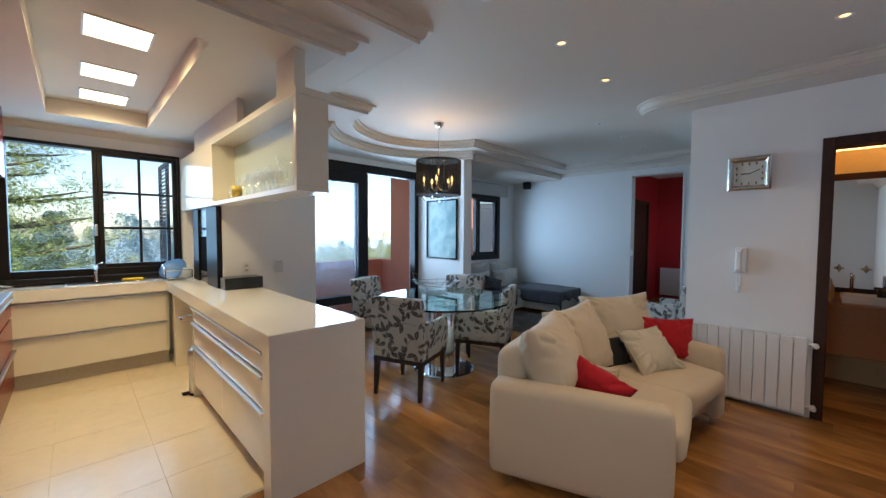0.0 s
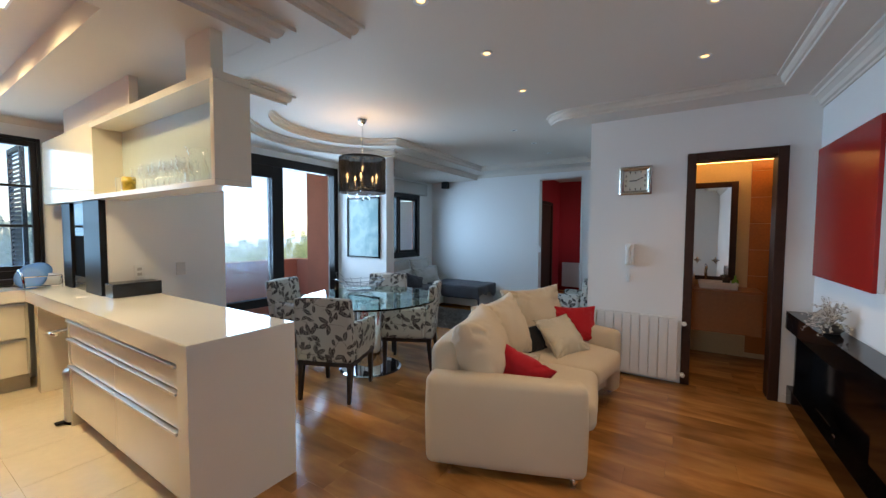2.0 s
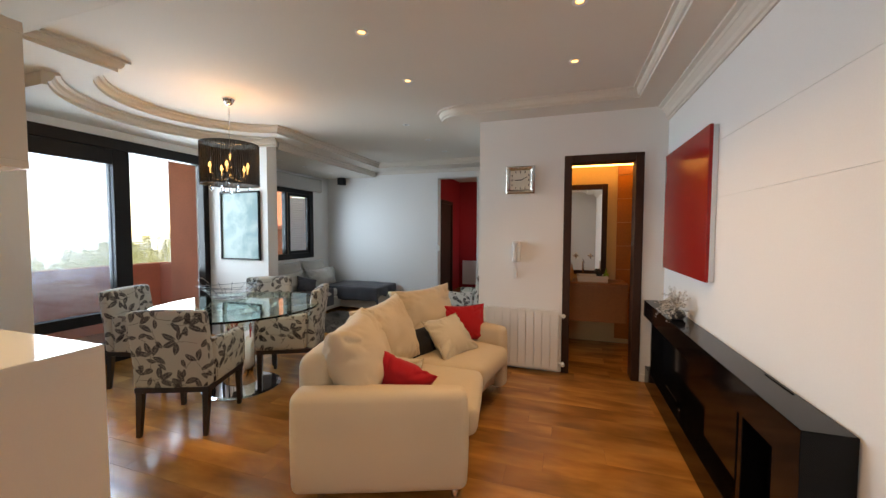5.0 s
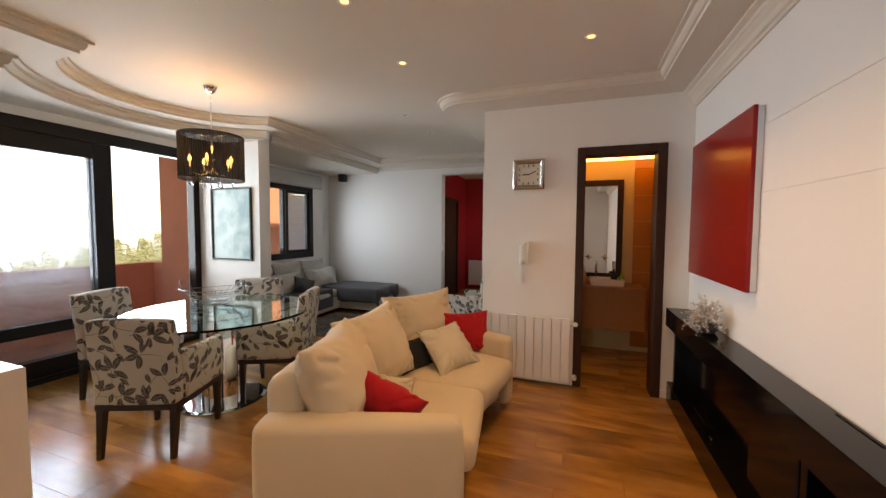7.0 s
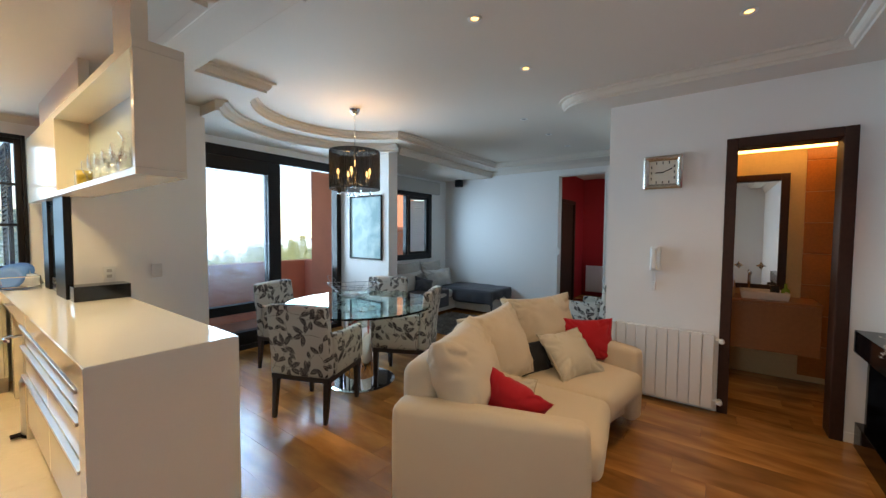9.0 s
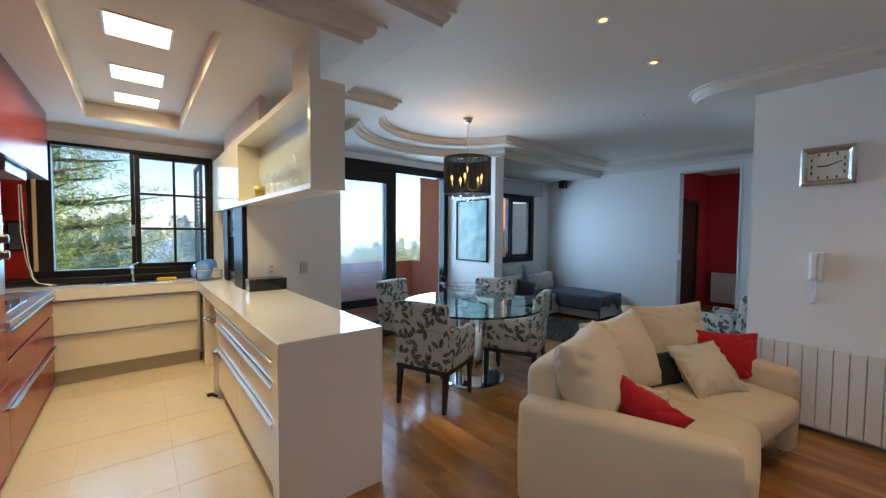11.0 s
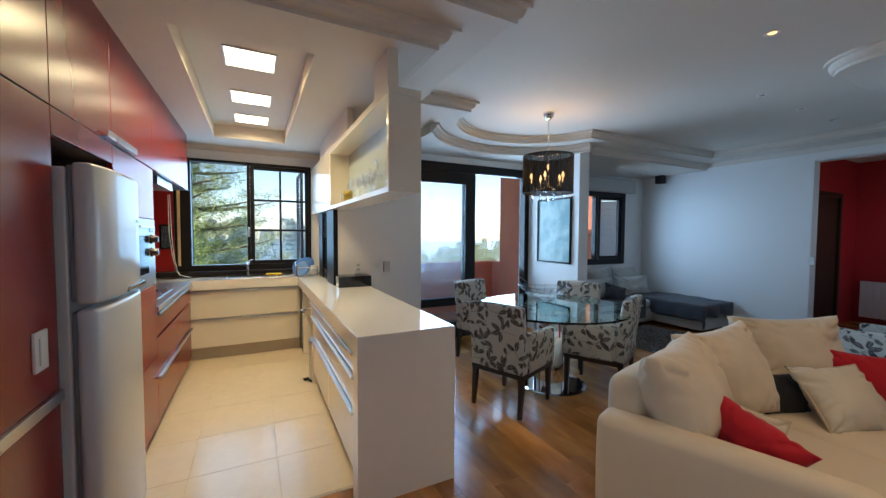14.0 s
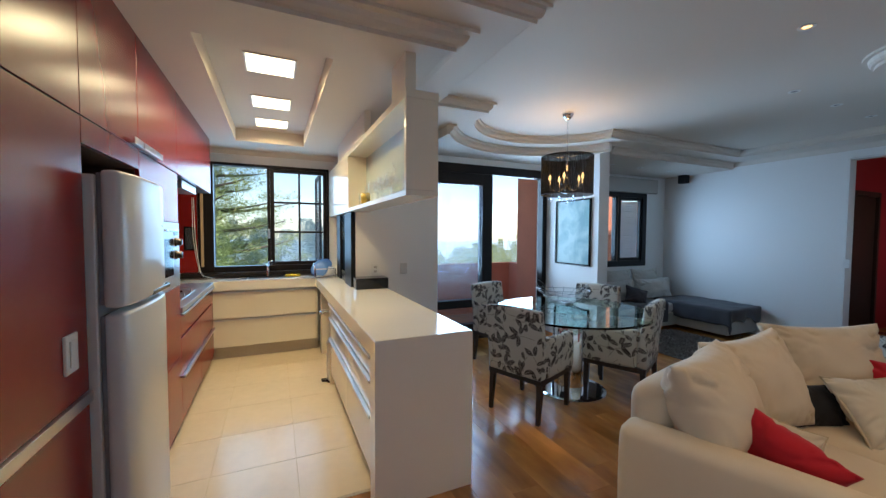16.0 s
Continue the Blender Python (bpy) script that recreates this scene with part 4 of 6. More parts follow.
lathe(bm, [(0, 0.06), (0.02, 0.07), (0.03, 0.1), (0.012, 0.13), (0.01, 0.2), (0.022, 0.23), (0.01, 0.26), (0.008, 0.47), (0, 0.47)], 16)
for k in range(3):
    a = 2 * math.pi * k / 3
    tube(bm, [(0, 0, 0.43), (0.249 * math.cos(a), 0.249 * math.sin(a), 0.428)], 0.003, 5)
part("stem", bm, CHROME, lamp, smooth=True)
for k in range(5):
    a = 2 * math.pi * k / 5 + 0.35
    ca, sa = math.cos(a), math.sin(a)
    bm = bmesh.new()
    tube(bm, [(0.02 * ca, 0.02 * sa, 0.12), (0.08 * ca, 0.08 * sa, 0.085), (0.14 * ca, 0.14 * sa, 0.10), (0.165 * ca, 0.165 * sa, 0.14)], 0.006, 8)
    lathe(bm, [(0, 0.135), (0.03, 0.142), (0.033, 0.15), (0.011, 0.152), (0.011, 0.2), (0, 0.2)], 14, pose(0.165 * ca, 0.165 * sa, 0))
    arm = part("arm", bm, CHROME, lamp, smooth=True)
    bm = bmesh.new()
    lathe(bm, [(0, 0.2), (0.009, 0.203), (0.0145, 0.219), (0.012, 0.238), (0.004, 0.258), (0, 0.264)], 14, pose(0.165 * ca, 0.165 * sa, 0))
    part("bulb", bm, BULB, arm, "glowing candle bulb", smooth=True)
for k in range(16):
    a = 2 * math.pi * k / 16
    r = 0.17 if k % 2 else 0.07
    z = 0.05 if k % 2 else 0.035
    bm = bmesh.new()
    lathe(bm, [(0, -0.055), (0.008, -0.047), (0.0105, -0.036), (0.006, -0.02), (0, -0.012)], 8, pose(r * math.cos(a), r * math.sin(a), z + 0.0))
    tube(bm, [(r * math.cos(a), r * math.sin(a), z - 0.014), (r * math.cos(a), r * math.sin(a), z + 0.06)], 0.001, 4)
    part("crystal_drop", bm, CRYSTAL, lamp)
bm = bmesh.new()
lathe(bm, [(0, -0.035), (0.012, -0.03), (0.017, -0.018), (0.012, -0.006), (0, 0.0)], 12)
tube(bm, [(0, 0, -0.001), (0, 0, 0.07)], 0.001, 4)
part("crystal_ball", bm, CRYSTAL, lamp)
bulb_light = new("chandelier_light", bpy.data.lights.new("chandelier_light", "POINT"))
bulb_light.data.energy, bulb_light.data.color, bulb_light.data.shadow_soft_size = 6.0, (1.0, 0.58, 0.22), 0.12
bulb_light.location = (CX, CY, 2.17)

# framed print on the wall stub
def print_material():
    """A pale blue-green wash with darker foliage drifting to one side."""
    m = material("pale_blue_map_print", (0.30, 0.44, 0.44), 0.35, grain=16, vary=0.25, bump=0.0, big=3.0, spec=0.3)
    nt = m.node_tree
    b = nt.nodes["Principled BSDF"]
    tc, n = nt.nodes.new("ShaderNodeTexCoord"), nt.nodes.new("ShaderNodeTexNoise")
    n.inputs["Scale"].default_value, n.inputs["Detail"].default_value, n.inputs["Distortion"].default_value = 4.0, 8, 0.3
    nt.links.new(tc.outputs["Object"], n.inputs["Vector"])
    sep, add = nt.nodes.new("ShaderNodeSeparateXYZ"), nt.nodes.new("ShaderNodeMath")
    nt.links.new(tc.outputs["Object"], sep.inputs[0])
    add.operation, add.inputs[1].default_value = "MULTIPLY_ADD", 0.35
    nt.links.new(sep.outputs[0], add.inputs[0])
    nt.links.new(n.outputs[0], add.inputs[2])
    ramp = nt.nodes.new("ShaderNodeValToRGB")
    e = ramp.color_ramp.elements
    e[0].position, e[0].color = 0.42, (0.36, 0.46, 0.44, 1)
    e[1].position, e[1].color = 0.66, (0.16, 0.28, 0.28, 1)
    nt.links.new(add.outputs[0], ramp.inputs[0])
    nt.links.new(ramp.outputs[0], b.inputs["Base Color"])
    return m


picture = thing("framed_print", -3.965, 4.25, 1.05, 0, "pale blue-green print in a thin black frame", "picture")
PW, PH = 0.66, 0.90
for r in ((-PW / 2, -0.025, 0, -PW / 2 + 0.022, -0.001, PH), (PW / 2 - 0.022, -0.025, 0, PW / 2, -0.001, PH), (-PW / 2 + 0.022, -0.024, 0, PW / 2 - 0.022, -0.001, 0.022), (-PW / 2 + 0.022, -0.024, PH - 0.022, PW / 2 - 0.022, -0.001, PH)):
    part("frame", boxes(r, bevel=0.003), BLACK_LACQ, picture)
part("print", boxes((-PW / 2 + 0.022, -0.010, 0.022, PW / 2 - 0.022, -0.002, PH - 0.022)), print_material(), picture)

# ---------------------------------------------------------------- kitchen: cream side
peninsula = thing("peninsula_cabinet", -2.83, 1.23, 0, 0, "cream lacquered peninsula cabinet with long drawers", "cabinet")
PX = 2.83
PY = -1.23


def pen(name, *r, mat=WHITE_LACQ, bevel=0.004, parent=None, label=""):
    x0, y0, z0, x1, y1, z1 = r
    return part(name, boxes((x0 + PX, y0 + PY, z0, x1 + PX, y1 + PY, z1), bevel=bevel), mat, parent or peninsula, label)


KICK = material("beige_grey_plinth", (0.50, 0.45, 0.38), 0.45)
pen("carcass", -3.70, 0.985, 0.10, -1.99, 1.50, 0.805)
pen("plinth", -3.68, 1.03, 0.0, -1.99, 1.48, 0.10, mat=KICK)
pen("side_panel", -3.725, 0.955, 0.0, -3.702, 1.50, 0.805)
for z0, z1, cols in ((0.672, 0.789, 1), (0.470, 0.654, 2), (0.115, 0.455, 2)):
    w = 1.70 / cols
    for c in range(cols):
        x0 = -3.695 + c * w
        d = pen("drawer_front", x0 + 0.002, 0.962, z0, x0 + w - 0.002, 0.984, z1)
        pen("handle", x0 + 0.002, 0.938, z1 - 0.003, x0 + w - 0.002, 0.9615, z1 + 0.012, mat=ALU, bevel=0.002, parent=d, label="long aluminium grip rail")

# continuous worktop with its end panel, in one L
worktop = thing("worktop", -3.5, 1.2, 0.81, 0, "glossy white stone worktop running round the corner", "worktop")
WX, WY, WZ = 3.5, -1.2, -0.81
bm = bmesh.new()
prism(bm, [(x + WX, y + WY) for x, y in ((-5.30, -0.90), (-4.86, -0.90), (-4.86, 0.945), (-1.88, 0.945), (-1.88, 1.52), (-3.86, 1.52), (-3.86, 1.238), (-4.75, 1.238), (-4.75, 1.99), (-5.30, 1.99))], 0.0, 0.105)
bmesh.ops.bevel(bm, geom=[e for e in bm.edges if e.verts[0].co.z > 0.1 and e.verts[1].co.z > 0.1], offset=0.004, segments=2, affect="EDGES")
part("slab", bm, COUNTER, worktop)
part("end_panel", boxes((-1.985 + WX, 0.945 + WY, WZ, -1.88 + WX, 1.52 + WY, -0.0002), bevel=0.0), COUNTER, worktop, "thick stone end panel down to the floor")
part("end_panel", boxes((-4.80 + WX, 0.985 + WY, WZ, -4.70 + WX, 1.235 + WY, -0.0005), bevel=0.003), WHITE_LACQ, worktop)

sink_cab = thing("sink_cabinet", -5.0, 0.37, 0, 0, "cream sink cabinet with two wide drawers under the window", "cabinet")
for nm, r, mt in (("carcass", (-0.28, -0.56, 0.145, 0.085, 0.60, 0.805), WHITE_LACQ), ("plinth", (-0.28, -0.56, 0, 0.03, 0.60, 0.145), KICK)):
    part(nm, boxes(r, bevel=0.003), mt, sink_cab)
for z0, z1 in ((0.15, 0.455), (0.485, 0.775)):
    d = part("drawer_front", boxes((0.087, -0.56, z0, 0.108, 0.575, z1), bevel=0.003), WHITE_LACQ, sink_cab)
    part("handle", boxes((0.09, -0.56, z1 + 0.0005, 0.125, 0.575, z1 + 0.018), bevel=0.002), ALU, d, "long aluminium grip rail")

sink = thing("sink", -5.1, 0.45, 0.915, 0, "stainless steel sink, its hollow a flat shadow-dark sheet", "sink")
part("rim", boxes((-0.14, -0.28, 0.0005, 0.14, 0.28, 0.004), bevel=0.0015), ALU, sink)
# no hollow is cut: the basin's shade is the colour of this flat sheet
part("basin", boxes((-0.12, -0.26, 0.004, 0.12, 0.26, 0.0052)), material("sink_shadow_steel", (0.10, 0.10, 0.10), 0.3, 0.8), sink)
faucet = thing("faucet", -5.19, 0.40, 0.915, 0, "chrome kitchen tap behind the sink", "tap")
bm = bmesh.new()
lathe(bm, [(0, 0), (0.028, 0), (0.028, 0.012), (0.018, 0.018), (0.018, 0.13), (0.022, 0.135), (0.022, 0.165), (0, 0.17)], 20)
part("body", bm, CHROME, faucet, smooth=True)
bm = bmesh.new()
tube(bm, [(0, 0, 0.12), (0.05, 0, 0.155), (0.12, 0, 0.15), (0.13, 0, 0.125)], 0.011, 10)
part("spout", bm, CHROME, faucet, smooth=True)
bm = bmesh.new()
tube(bm, [(0, 0, 0.165), (0.01, 0.02, 0.19), (0.03, 0.05, 0.205)], 0.006, 8)
part("lever", bm, CHROME, faucet, smooth=True)
sponge = part("sponge", soft_box(-5.17, 0.60, 0.918, -5.09, 0.78, 0.945, 0.008), material("yellow_sponge", (0.72, 0.50, 0.03), 0.95, grain=300, bump=0.5), None, "yellow dish sponge lying behind the sink", category="sponge")

rack = thing("dish_rack", -4.98, 1.09, 0.915, 0, "chrome dish rack filled with blue and white crockery", "dish rack")
rack.matrix_basis = pose(-4.99, 1.07, 0.916) @ Matrix.Scale(1.12, 4)
bm = bmesh.new()
for z, s in ((0.02, 0.9), (0.10, 1.0)):
    tube(bm, [(x * s, y * s, z) for x, y in ((-0.17, -0.12), (0.17, -0.12), (0.17, 0.09), (-0.17, 0.09))], 0.004, 6, True)
for i in range(9):
    x = -0.15 + i * 0.0375
    tube(bm, [(x, -0.12, 0.10), (x * 0.9, -0.105, 0.02), (x * 0.9, 0.08, 0.02), (x, 0.09, 0.10)], 0.0025, 5)
tube(bm, [(-0.17, -0.12, 0.0), (-0.17, -0.12, 0.10)], 0.004, 6), tube(bm, [(0.17, -0.12, 0.0), (0.17, -0.12, 0.10)], 0.004, 6)
tube(bm, [(-0.17, 0.09, 0.0), (-0.17, 0.09, 0.10)], 0.004, 6), tube(bm, [(0.17, 0.09, 0.0), (0.17, 0.09, 0.10)], 0.004, 6)
part("wire_frame", bm, CHROME, rack)
bm = bmesh.new()
tube(bm, [(0.05 + 0.16 * math.cos(a), -0.13, 0.02 + 0.13 * math.sin(a)) for a in (math.pi * i / 12 for i in range(13))], 0.007, 8)
part("handle", bm, CHROME, rack)
PLATES = [material("blue_plate", (0.12, 0.27, 0.66), 0.25, vary=0.03, bump=0), material("pale_crockery", (0.62, 0.66, 0.72), 0.3, vary=0.03, bump=0)]
for i in range(6):
    bm = bmesh.new()
    lathe(bm, [(0, 0), (0.055, 0.002), (0.092, 0.016), (0.094, 0.018), (0.055, 0.008), (0, 0.006)], 24)
    o = part("plate", bm, PLATES[i == 2], rack, smooth=True)
    o.matrix_basis = pose(-0.13 + i * 0.045, 0.01 - 0.016 * i, 0.105 - 0.010 * (i % 3), 0, 56 + 6 * (i % 3), -28 + 7 * (i % 2))
bm = bmesh.new()
lathe(bm, [(0, 0), (0.05, 0), (0.075, 0.06), (0.078, 0.06), (0.05, -0.003)], 20)
o = part("bowl", bm, PLATES[1], rack, smooth=True)
o.matrix_basis = pose(0.10, 0.04, 0.10, 180, 14, 0)

bin_ = thing("pedal_bin", -3.80, 1.02, 0, 0, "slim stainless steel pedal bin under the worktop", "bin")
bm = bmesh.new()
lathe(bm, [(0, 0.02), (0.083, 0.02), (0.083, 0.36), (0, 0.36)], 28)
part("body", bm, ALU, bin_, smooth=False)
bm = bmesh.new()
lathe(bm, [(0.085, 0.362), (0.085, 0.385), (0.075, 0.405), (0.03, 0.415), (0, 0.416)], 28)
part("lid", bm, ALU, bin_, smooth=True)
bm = bmesh.new()
lathe(bm, [(0, 0), (0.086, 0), (0.086, 0.022), (0, 0.022)], 28)
box(bm, -0.03, -0.135, 0.012, 0.03, -0.07, 0.024, 0.004)
part("pedal", bm, BLACK_LACQ, bin_)
bar = thing("towel_bar", -3.75, 0.93, 0.70, 0, "bent chrome towel bar on the cabinet side", "towel bar")
bm = bmesh.new()
tube(bm, [(0.02, 0.10, 0), (-0.06, 0.10, 0), (-0.09, 0.06, 0), (-0.09, -0.02, 0), (-0.06, -0.06, 0), (0.05, -0.04, 0)], 0.010, 8)
part("rail", bm, CHROME, bar, smooth=True)

# hanging cupboard over the peninsula
hang = thing("wall_cupboard", -3.0, 1.26, 1.69, 0, "cream hanging cupboard with a lit open glass shelf", "cupboard")
HX, HY, HZ = 3.0, -1.26, -1.69


def hung(name, *r, mat=WHITE_LACQ, bevel=0.002, label=""):
    x0, y0, z0, x1, y1, z1 = r
    return part(name, boxes((x0 + HX, y0 + HY, z0 + HZ, x1 + HX, y1 + HY, z1 + HZ), bevel=bevel), mat, hang, label)


hung("bottom", -3.855, 1.16, 1.69, -2.02, 1.36, 1.7225)
hung("top", -3.855, 1.16, 2.242, -2.02, 1.36, 2.287)
hung("side", -2.058, 1.161, 1.723, -2.021, 1.359, 2.2415)
hung("side", -3.855, 1.161, 1.723, -3.83, 1.359, 2.2415)
hung("door", -5.22, 1.16, 1.69, -3.857, 1.236, 2.287)
FROST = material("pale_frosted_glass_back", (0.52, 0.62, 0.62), 0.25, vary=0.02, bump=0.0)
hung("back", -3.829, 1.345, 1.723, -2.059, 1.357, 2.2415, mat=FROST, label="pale green frosted back panel")
hung("post", -2.31, 1.163, 2.287, -2.045, 1.228, 2.502)
# shade on the filler is put in by giving it the darker ceiling colour
hung("filler_block", -4.60, 1.18, 2.2875, -3.15, 1.232, 2.502, mat=CEIL, label="filler block up to the ceiling, toned darker as shade")

DRINK = glass("drinking_glass", (0.97, 0.98, 0.98), 0.0, 1.45)
_n = DRINK.node_tree
_m, _d = _n.nodes.new("ShaderNodeMixShader"), _n.nodes.new("ShaderNodeBsdfTranslucent")
_d.inputs[0].default_value = (0.9, 0.9, 0.86, 1)
_m.inputs[0].default_value = 0.03
for _k in _n.nodes:
    if _k.type == "MATH" and _k.operation == "POWER":
        _k.inputs[1].default_value = 2.4
_o = _n.nodes["Material Output"]
_n.links.new(_o.inputs[0].links[0].from_socket, _m.inputs[1])
_n.links.new(_d.outputs[0], _m.inputs[2])
_n.links.new(_m.outputs[0], _o.inputs[0])


def tumbler(x, y, r, h, kind, label):
    g = thing(kind, x, y, 1.7225, random.uniform(0, 90), label, "glass", "glasses on the shelf")
    bm = bmesh.new()
    if kind == "wine_glass":
        lathe(bm, [(0, 0), (r * 0.95, 0.001), (r * 0.95, 0.004), (0.006, 0.008), (0.0045, h * 0.42), (r * 0.55, h * 0.48), (r, h * 0.66), (r * 1.02, h)], 18)
    else:
        lathe(bm, [(0, 0), (r * 0.85, 0), (r, h)], 18)
    part("bowl", bm, DRINK, g, smooth=True)
    return g


for i in range(9):
    tumbler(-3.17 + i * 0.083, 1.21 + 0.012 * (i % 2), 0.027, 0.15 + 0.012 * (i % 3), "wine_glass", "clear stemmed wine glass on the open shelf")
for i in range(8):
    tumbler(-3.13 + i * 0.086, 1.292, 0.027, 0.158 + 0.01 * (i % 2), "wine_glass", "clear stemmed wine glass at the shelf back")
tumbler(-3.55, 1.23, 0.02, 0.12, "tumbler", "thin clear shot glass on the open shelf")
decanter = thing("decanter", -2.40, 1.25, 1.7225, 0, "clear glass carafe with a flared neck", "carafe")
bm = bmesh.new()
lathe(bm, [(0, 0), (0.060, 0), (0.064, 0.012), (0.062, 0.10), (0.044, 0.15), (0.043, 0.18), (0.060, 0.215)], 24)
part("body", bm, DRINK, decanter, smooth=True)
cup = thing("painted_cup", -3.36, 1.23, 1.7225, 0, "small glass cup painted yellow and black", "cup")
bm = bmesh.new()
lathe(bm, [(0, 0), (0.036, 0), (0.042, 0.06), (0.044, 0.11), (0.041, 0.11), (0.037, 0.02), (0, 0.015)], 20)
part("body", bm, material("yellow_black_paint", (0.45, 0.33, 0.04), 0.3, grain=25, vary=0.95, bump=0), cup, smooth=True)

# barbecue: black stone front with a dark opening and glass
SOOT_STONE = material("honed_black_stone", (0.008, 0.008, 0.010), 0.4, grain=200, vary=0.4, bump=0.01, spec=0.25)
grill = thing("barbecue", -4.3, 1.238, 0.915, 0, "built-in barbecue with black stone posts and dark opening", "barbecue")
# the opening is a flat sheet, its black standing in for the recess's shade
for nm, r, mt in (("post", (-0.60, -0.030, 0, -0.36, -0.001, 0.774), SOOT_STONE), ("post", (0.06, -0.045, 0, 0.435, -0.001, 0.774), SOOT_STONE),
                  ("lower_panel", (-0.36, -0.020, 0.0, 0.06, -0.001, 0.12), BLACK_GRANITE), ("opening", (-0.36, -0.006, 0.12, 0.06, -0.001, 0.48), material("recess_shade_black", (0.004, 0.004, 0.004), 0.9, spec=0.05)),
                  ("glass_door", (-0.36, -0.014, 0.48, 0.06, -0.001, 0.774), material("grey_tinted_glass", (0.03, 0.04, 0.045), 0.08, bump=0, spec=0.2))):
    part(nm, boxes(r, bevel=0.002), mt, grill)
upstand = part("stone_upstand", boxes((-3.858, 1.205, 0.9155, -3.665, 1.53, 1.025), bevel=0.002), BLACK_GRANITE, None, "low polished black stone block on the worktop", category="upstand")
for y, mt, lb in ((1.442, WHITE_PLASTIC, "white wall socket with two outlets"), (1.756, material("grey_white_plate", (0.62, 0.60, 0.57), 0.4), "blank pale cover plate on the pier")):
    s = thing("wall_socket", -3.86, y, 1.095, 0, lb, "socket")
    part("plate", boxes((0, -0.038, -0.058, 0.008, 0.038, 0.058), bevel=0.003), mt, s)
    if y < 1.5:
        for z in (-0.022, 0.022):
            part("outlet", boxes((0.008, -0.016, z - 0.012, 0.0095, 0.016, z + 0.012), bevel=0.0005), material("socket_grey", (0.45, 0.44, 0.42), 0.5), s)

# kitchen: red side -------------------------------------------------------
Y_RED = -0.16      # plane of the red fronts
tall = thing("tall_red_cabinet", -1.4, Y_RED, 0, 0, "tall dark red lacquered cabinet front with aluminium strip", "cabinet")
for nm, r, mt in (("carcass", (-0.405, -0.76, 0, 0.5, -0.022, 1.898), SHADED_BOARD), ("door", (-0.405, -0.02, 0.882, 0.5, 0, 1.898), RED_LACQ), ("door", (-0.405, -0.02, 0.005, 0.5, 0, 0.838), RED_LACQ), ("handle", (-0.405, -0.018, 0.840, 0.5, 0.012, 0.880), ALU)):
    part(nm, boxes(r, bevel=0.002), mt, tall)
# small white piece below the handset, given the shape of a switch plate
intercom_plate = thing("light_switch", -0.382, Y_CLOCK, 0.985, 0, "small white piece under the intercom", "switch")
part("plate", boxes((-0.017, -0.010, -0.04, 0.017, 0.0, 0.04), bevel=0.004), WHITE_PLASTIC, intercom_plate)
part("rocker", boxes((-0.010, -0.015, -0.022, 0.010, -0.010, 0.022), bevel=0.003), WHITE_PLASTIC, intercom_plate)
switch = thing("light_switch", -1.665, Y_RED, 1.06, 0, "white rocker light switch on the red panel", "switch")
part("plate", boxes((-0.042, 0, -0.066, 0.042, 0.010, 0.066), bevel=0.003), WHITE_PLASTIC, switch)
part("rocker", boxes((-0.022, 0.010, -0.046, 0.022, 0.016, 0.046), bevel=0.003), WHITE_PLASTIC, switch)
for x0, x1, h0, h1 in ((-1.805, -0.90, 0, 0), (-2.445, -1.809, -2.44, -2.31), (-3.288, -2.449, -2.80, -2.455), (-4.86, -3.292, 0, 0)):
    u = thing("upper_cabinet", (x0 + x1) / 2, Y_RED, 1.903, 0, "glossy red lacquered wall cabinet under the ceiling", "cabinet", "red wall cabinets")
    c, w = (x0 + x1) / 2, (x1 - x0) / 2
    part("carcass", boxes((-w, -0.74, 0, w, -0.022, 0.595), bevel=0.002), SHADED_BOARD, u)
    d = part("door", boxes((-w, -0.02, 0, w, 0, 0.595), bevel=0.002), RED_LACQ, u)
    if h0:
        part("handle", boxes((h0 - c, 0.0005, 0.004, h1 - c, 0.026, 0.010), (h0 - c, 0.020, 0.010, h1 - c, 0.026, 0.040), bevel=0.0015), ALU, d, "flat aluminium grip")
over = thing("fridge_cabinet", -2.127, Y_RED, 1.80, 0, "red bridging cabinet above the refrigerator gap", "cabinet")
part("front", boxes((-0.318, -0.02, 0, 0.318, 0, 0.099), bevel=0.002), RED_LACQ, over)
part("carcass", boxes((-0.318, -0.74, 0.0, 0.318, -0.022, 0.099), bevel=0.002), SHADED_BOARD, over)
oven_t = thing("oven_cabinet", -2.87, Y_RED, 0, 0, "tall red cabinet with built-in oven beside the fridge", "cabinet")
for nm, r, mt in (("carcass", (-0.42, -0.74, 0, 0.42, -0.022, 1.898), SHADED_BOARD), ("door", (-0.42, -0.02, 1.545, 0.42, 0, 1.895), RED_LACQ), ("door", (-0.42, -0.02, 0.565, 0.42, 0, 1.085), RED_LACQ), ("door", (-0.42, -0.02, 0.06, 0.42, 0, 0.56), RED_LACQ)):
    part(nm, boxes(r, bevel=0.002), mt, oven_t)
oven = thing("oven", -2.87, Y_RED, 1.09, 0, "stainless steel oven with round knobs", "oven")
part("front", boxes((-0.415, -0.02, 0, 0.415, 0.004, 0.45), bevel=0.003), material("oven_steel", (0.55, 0.56, 0.58), 0.34, 1.0), oven)
part("window", boxes((-0.22, 0.0045, 0.09, 0.36, 0.008, 0.34), bevel=0.002), BLACK_GRANITE, oven)
bm = bmesh.new()
tube(bm, [(-0.22, 0.005, 0.395), (-0.22, 0.035, 0.395), (0.36, 0.035, 0.395), (0.36, 0.005, 0.395)], 0.007, 8)
part("handle", bm, CHROME, oven, smooth=True)
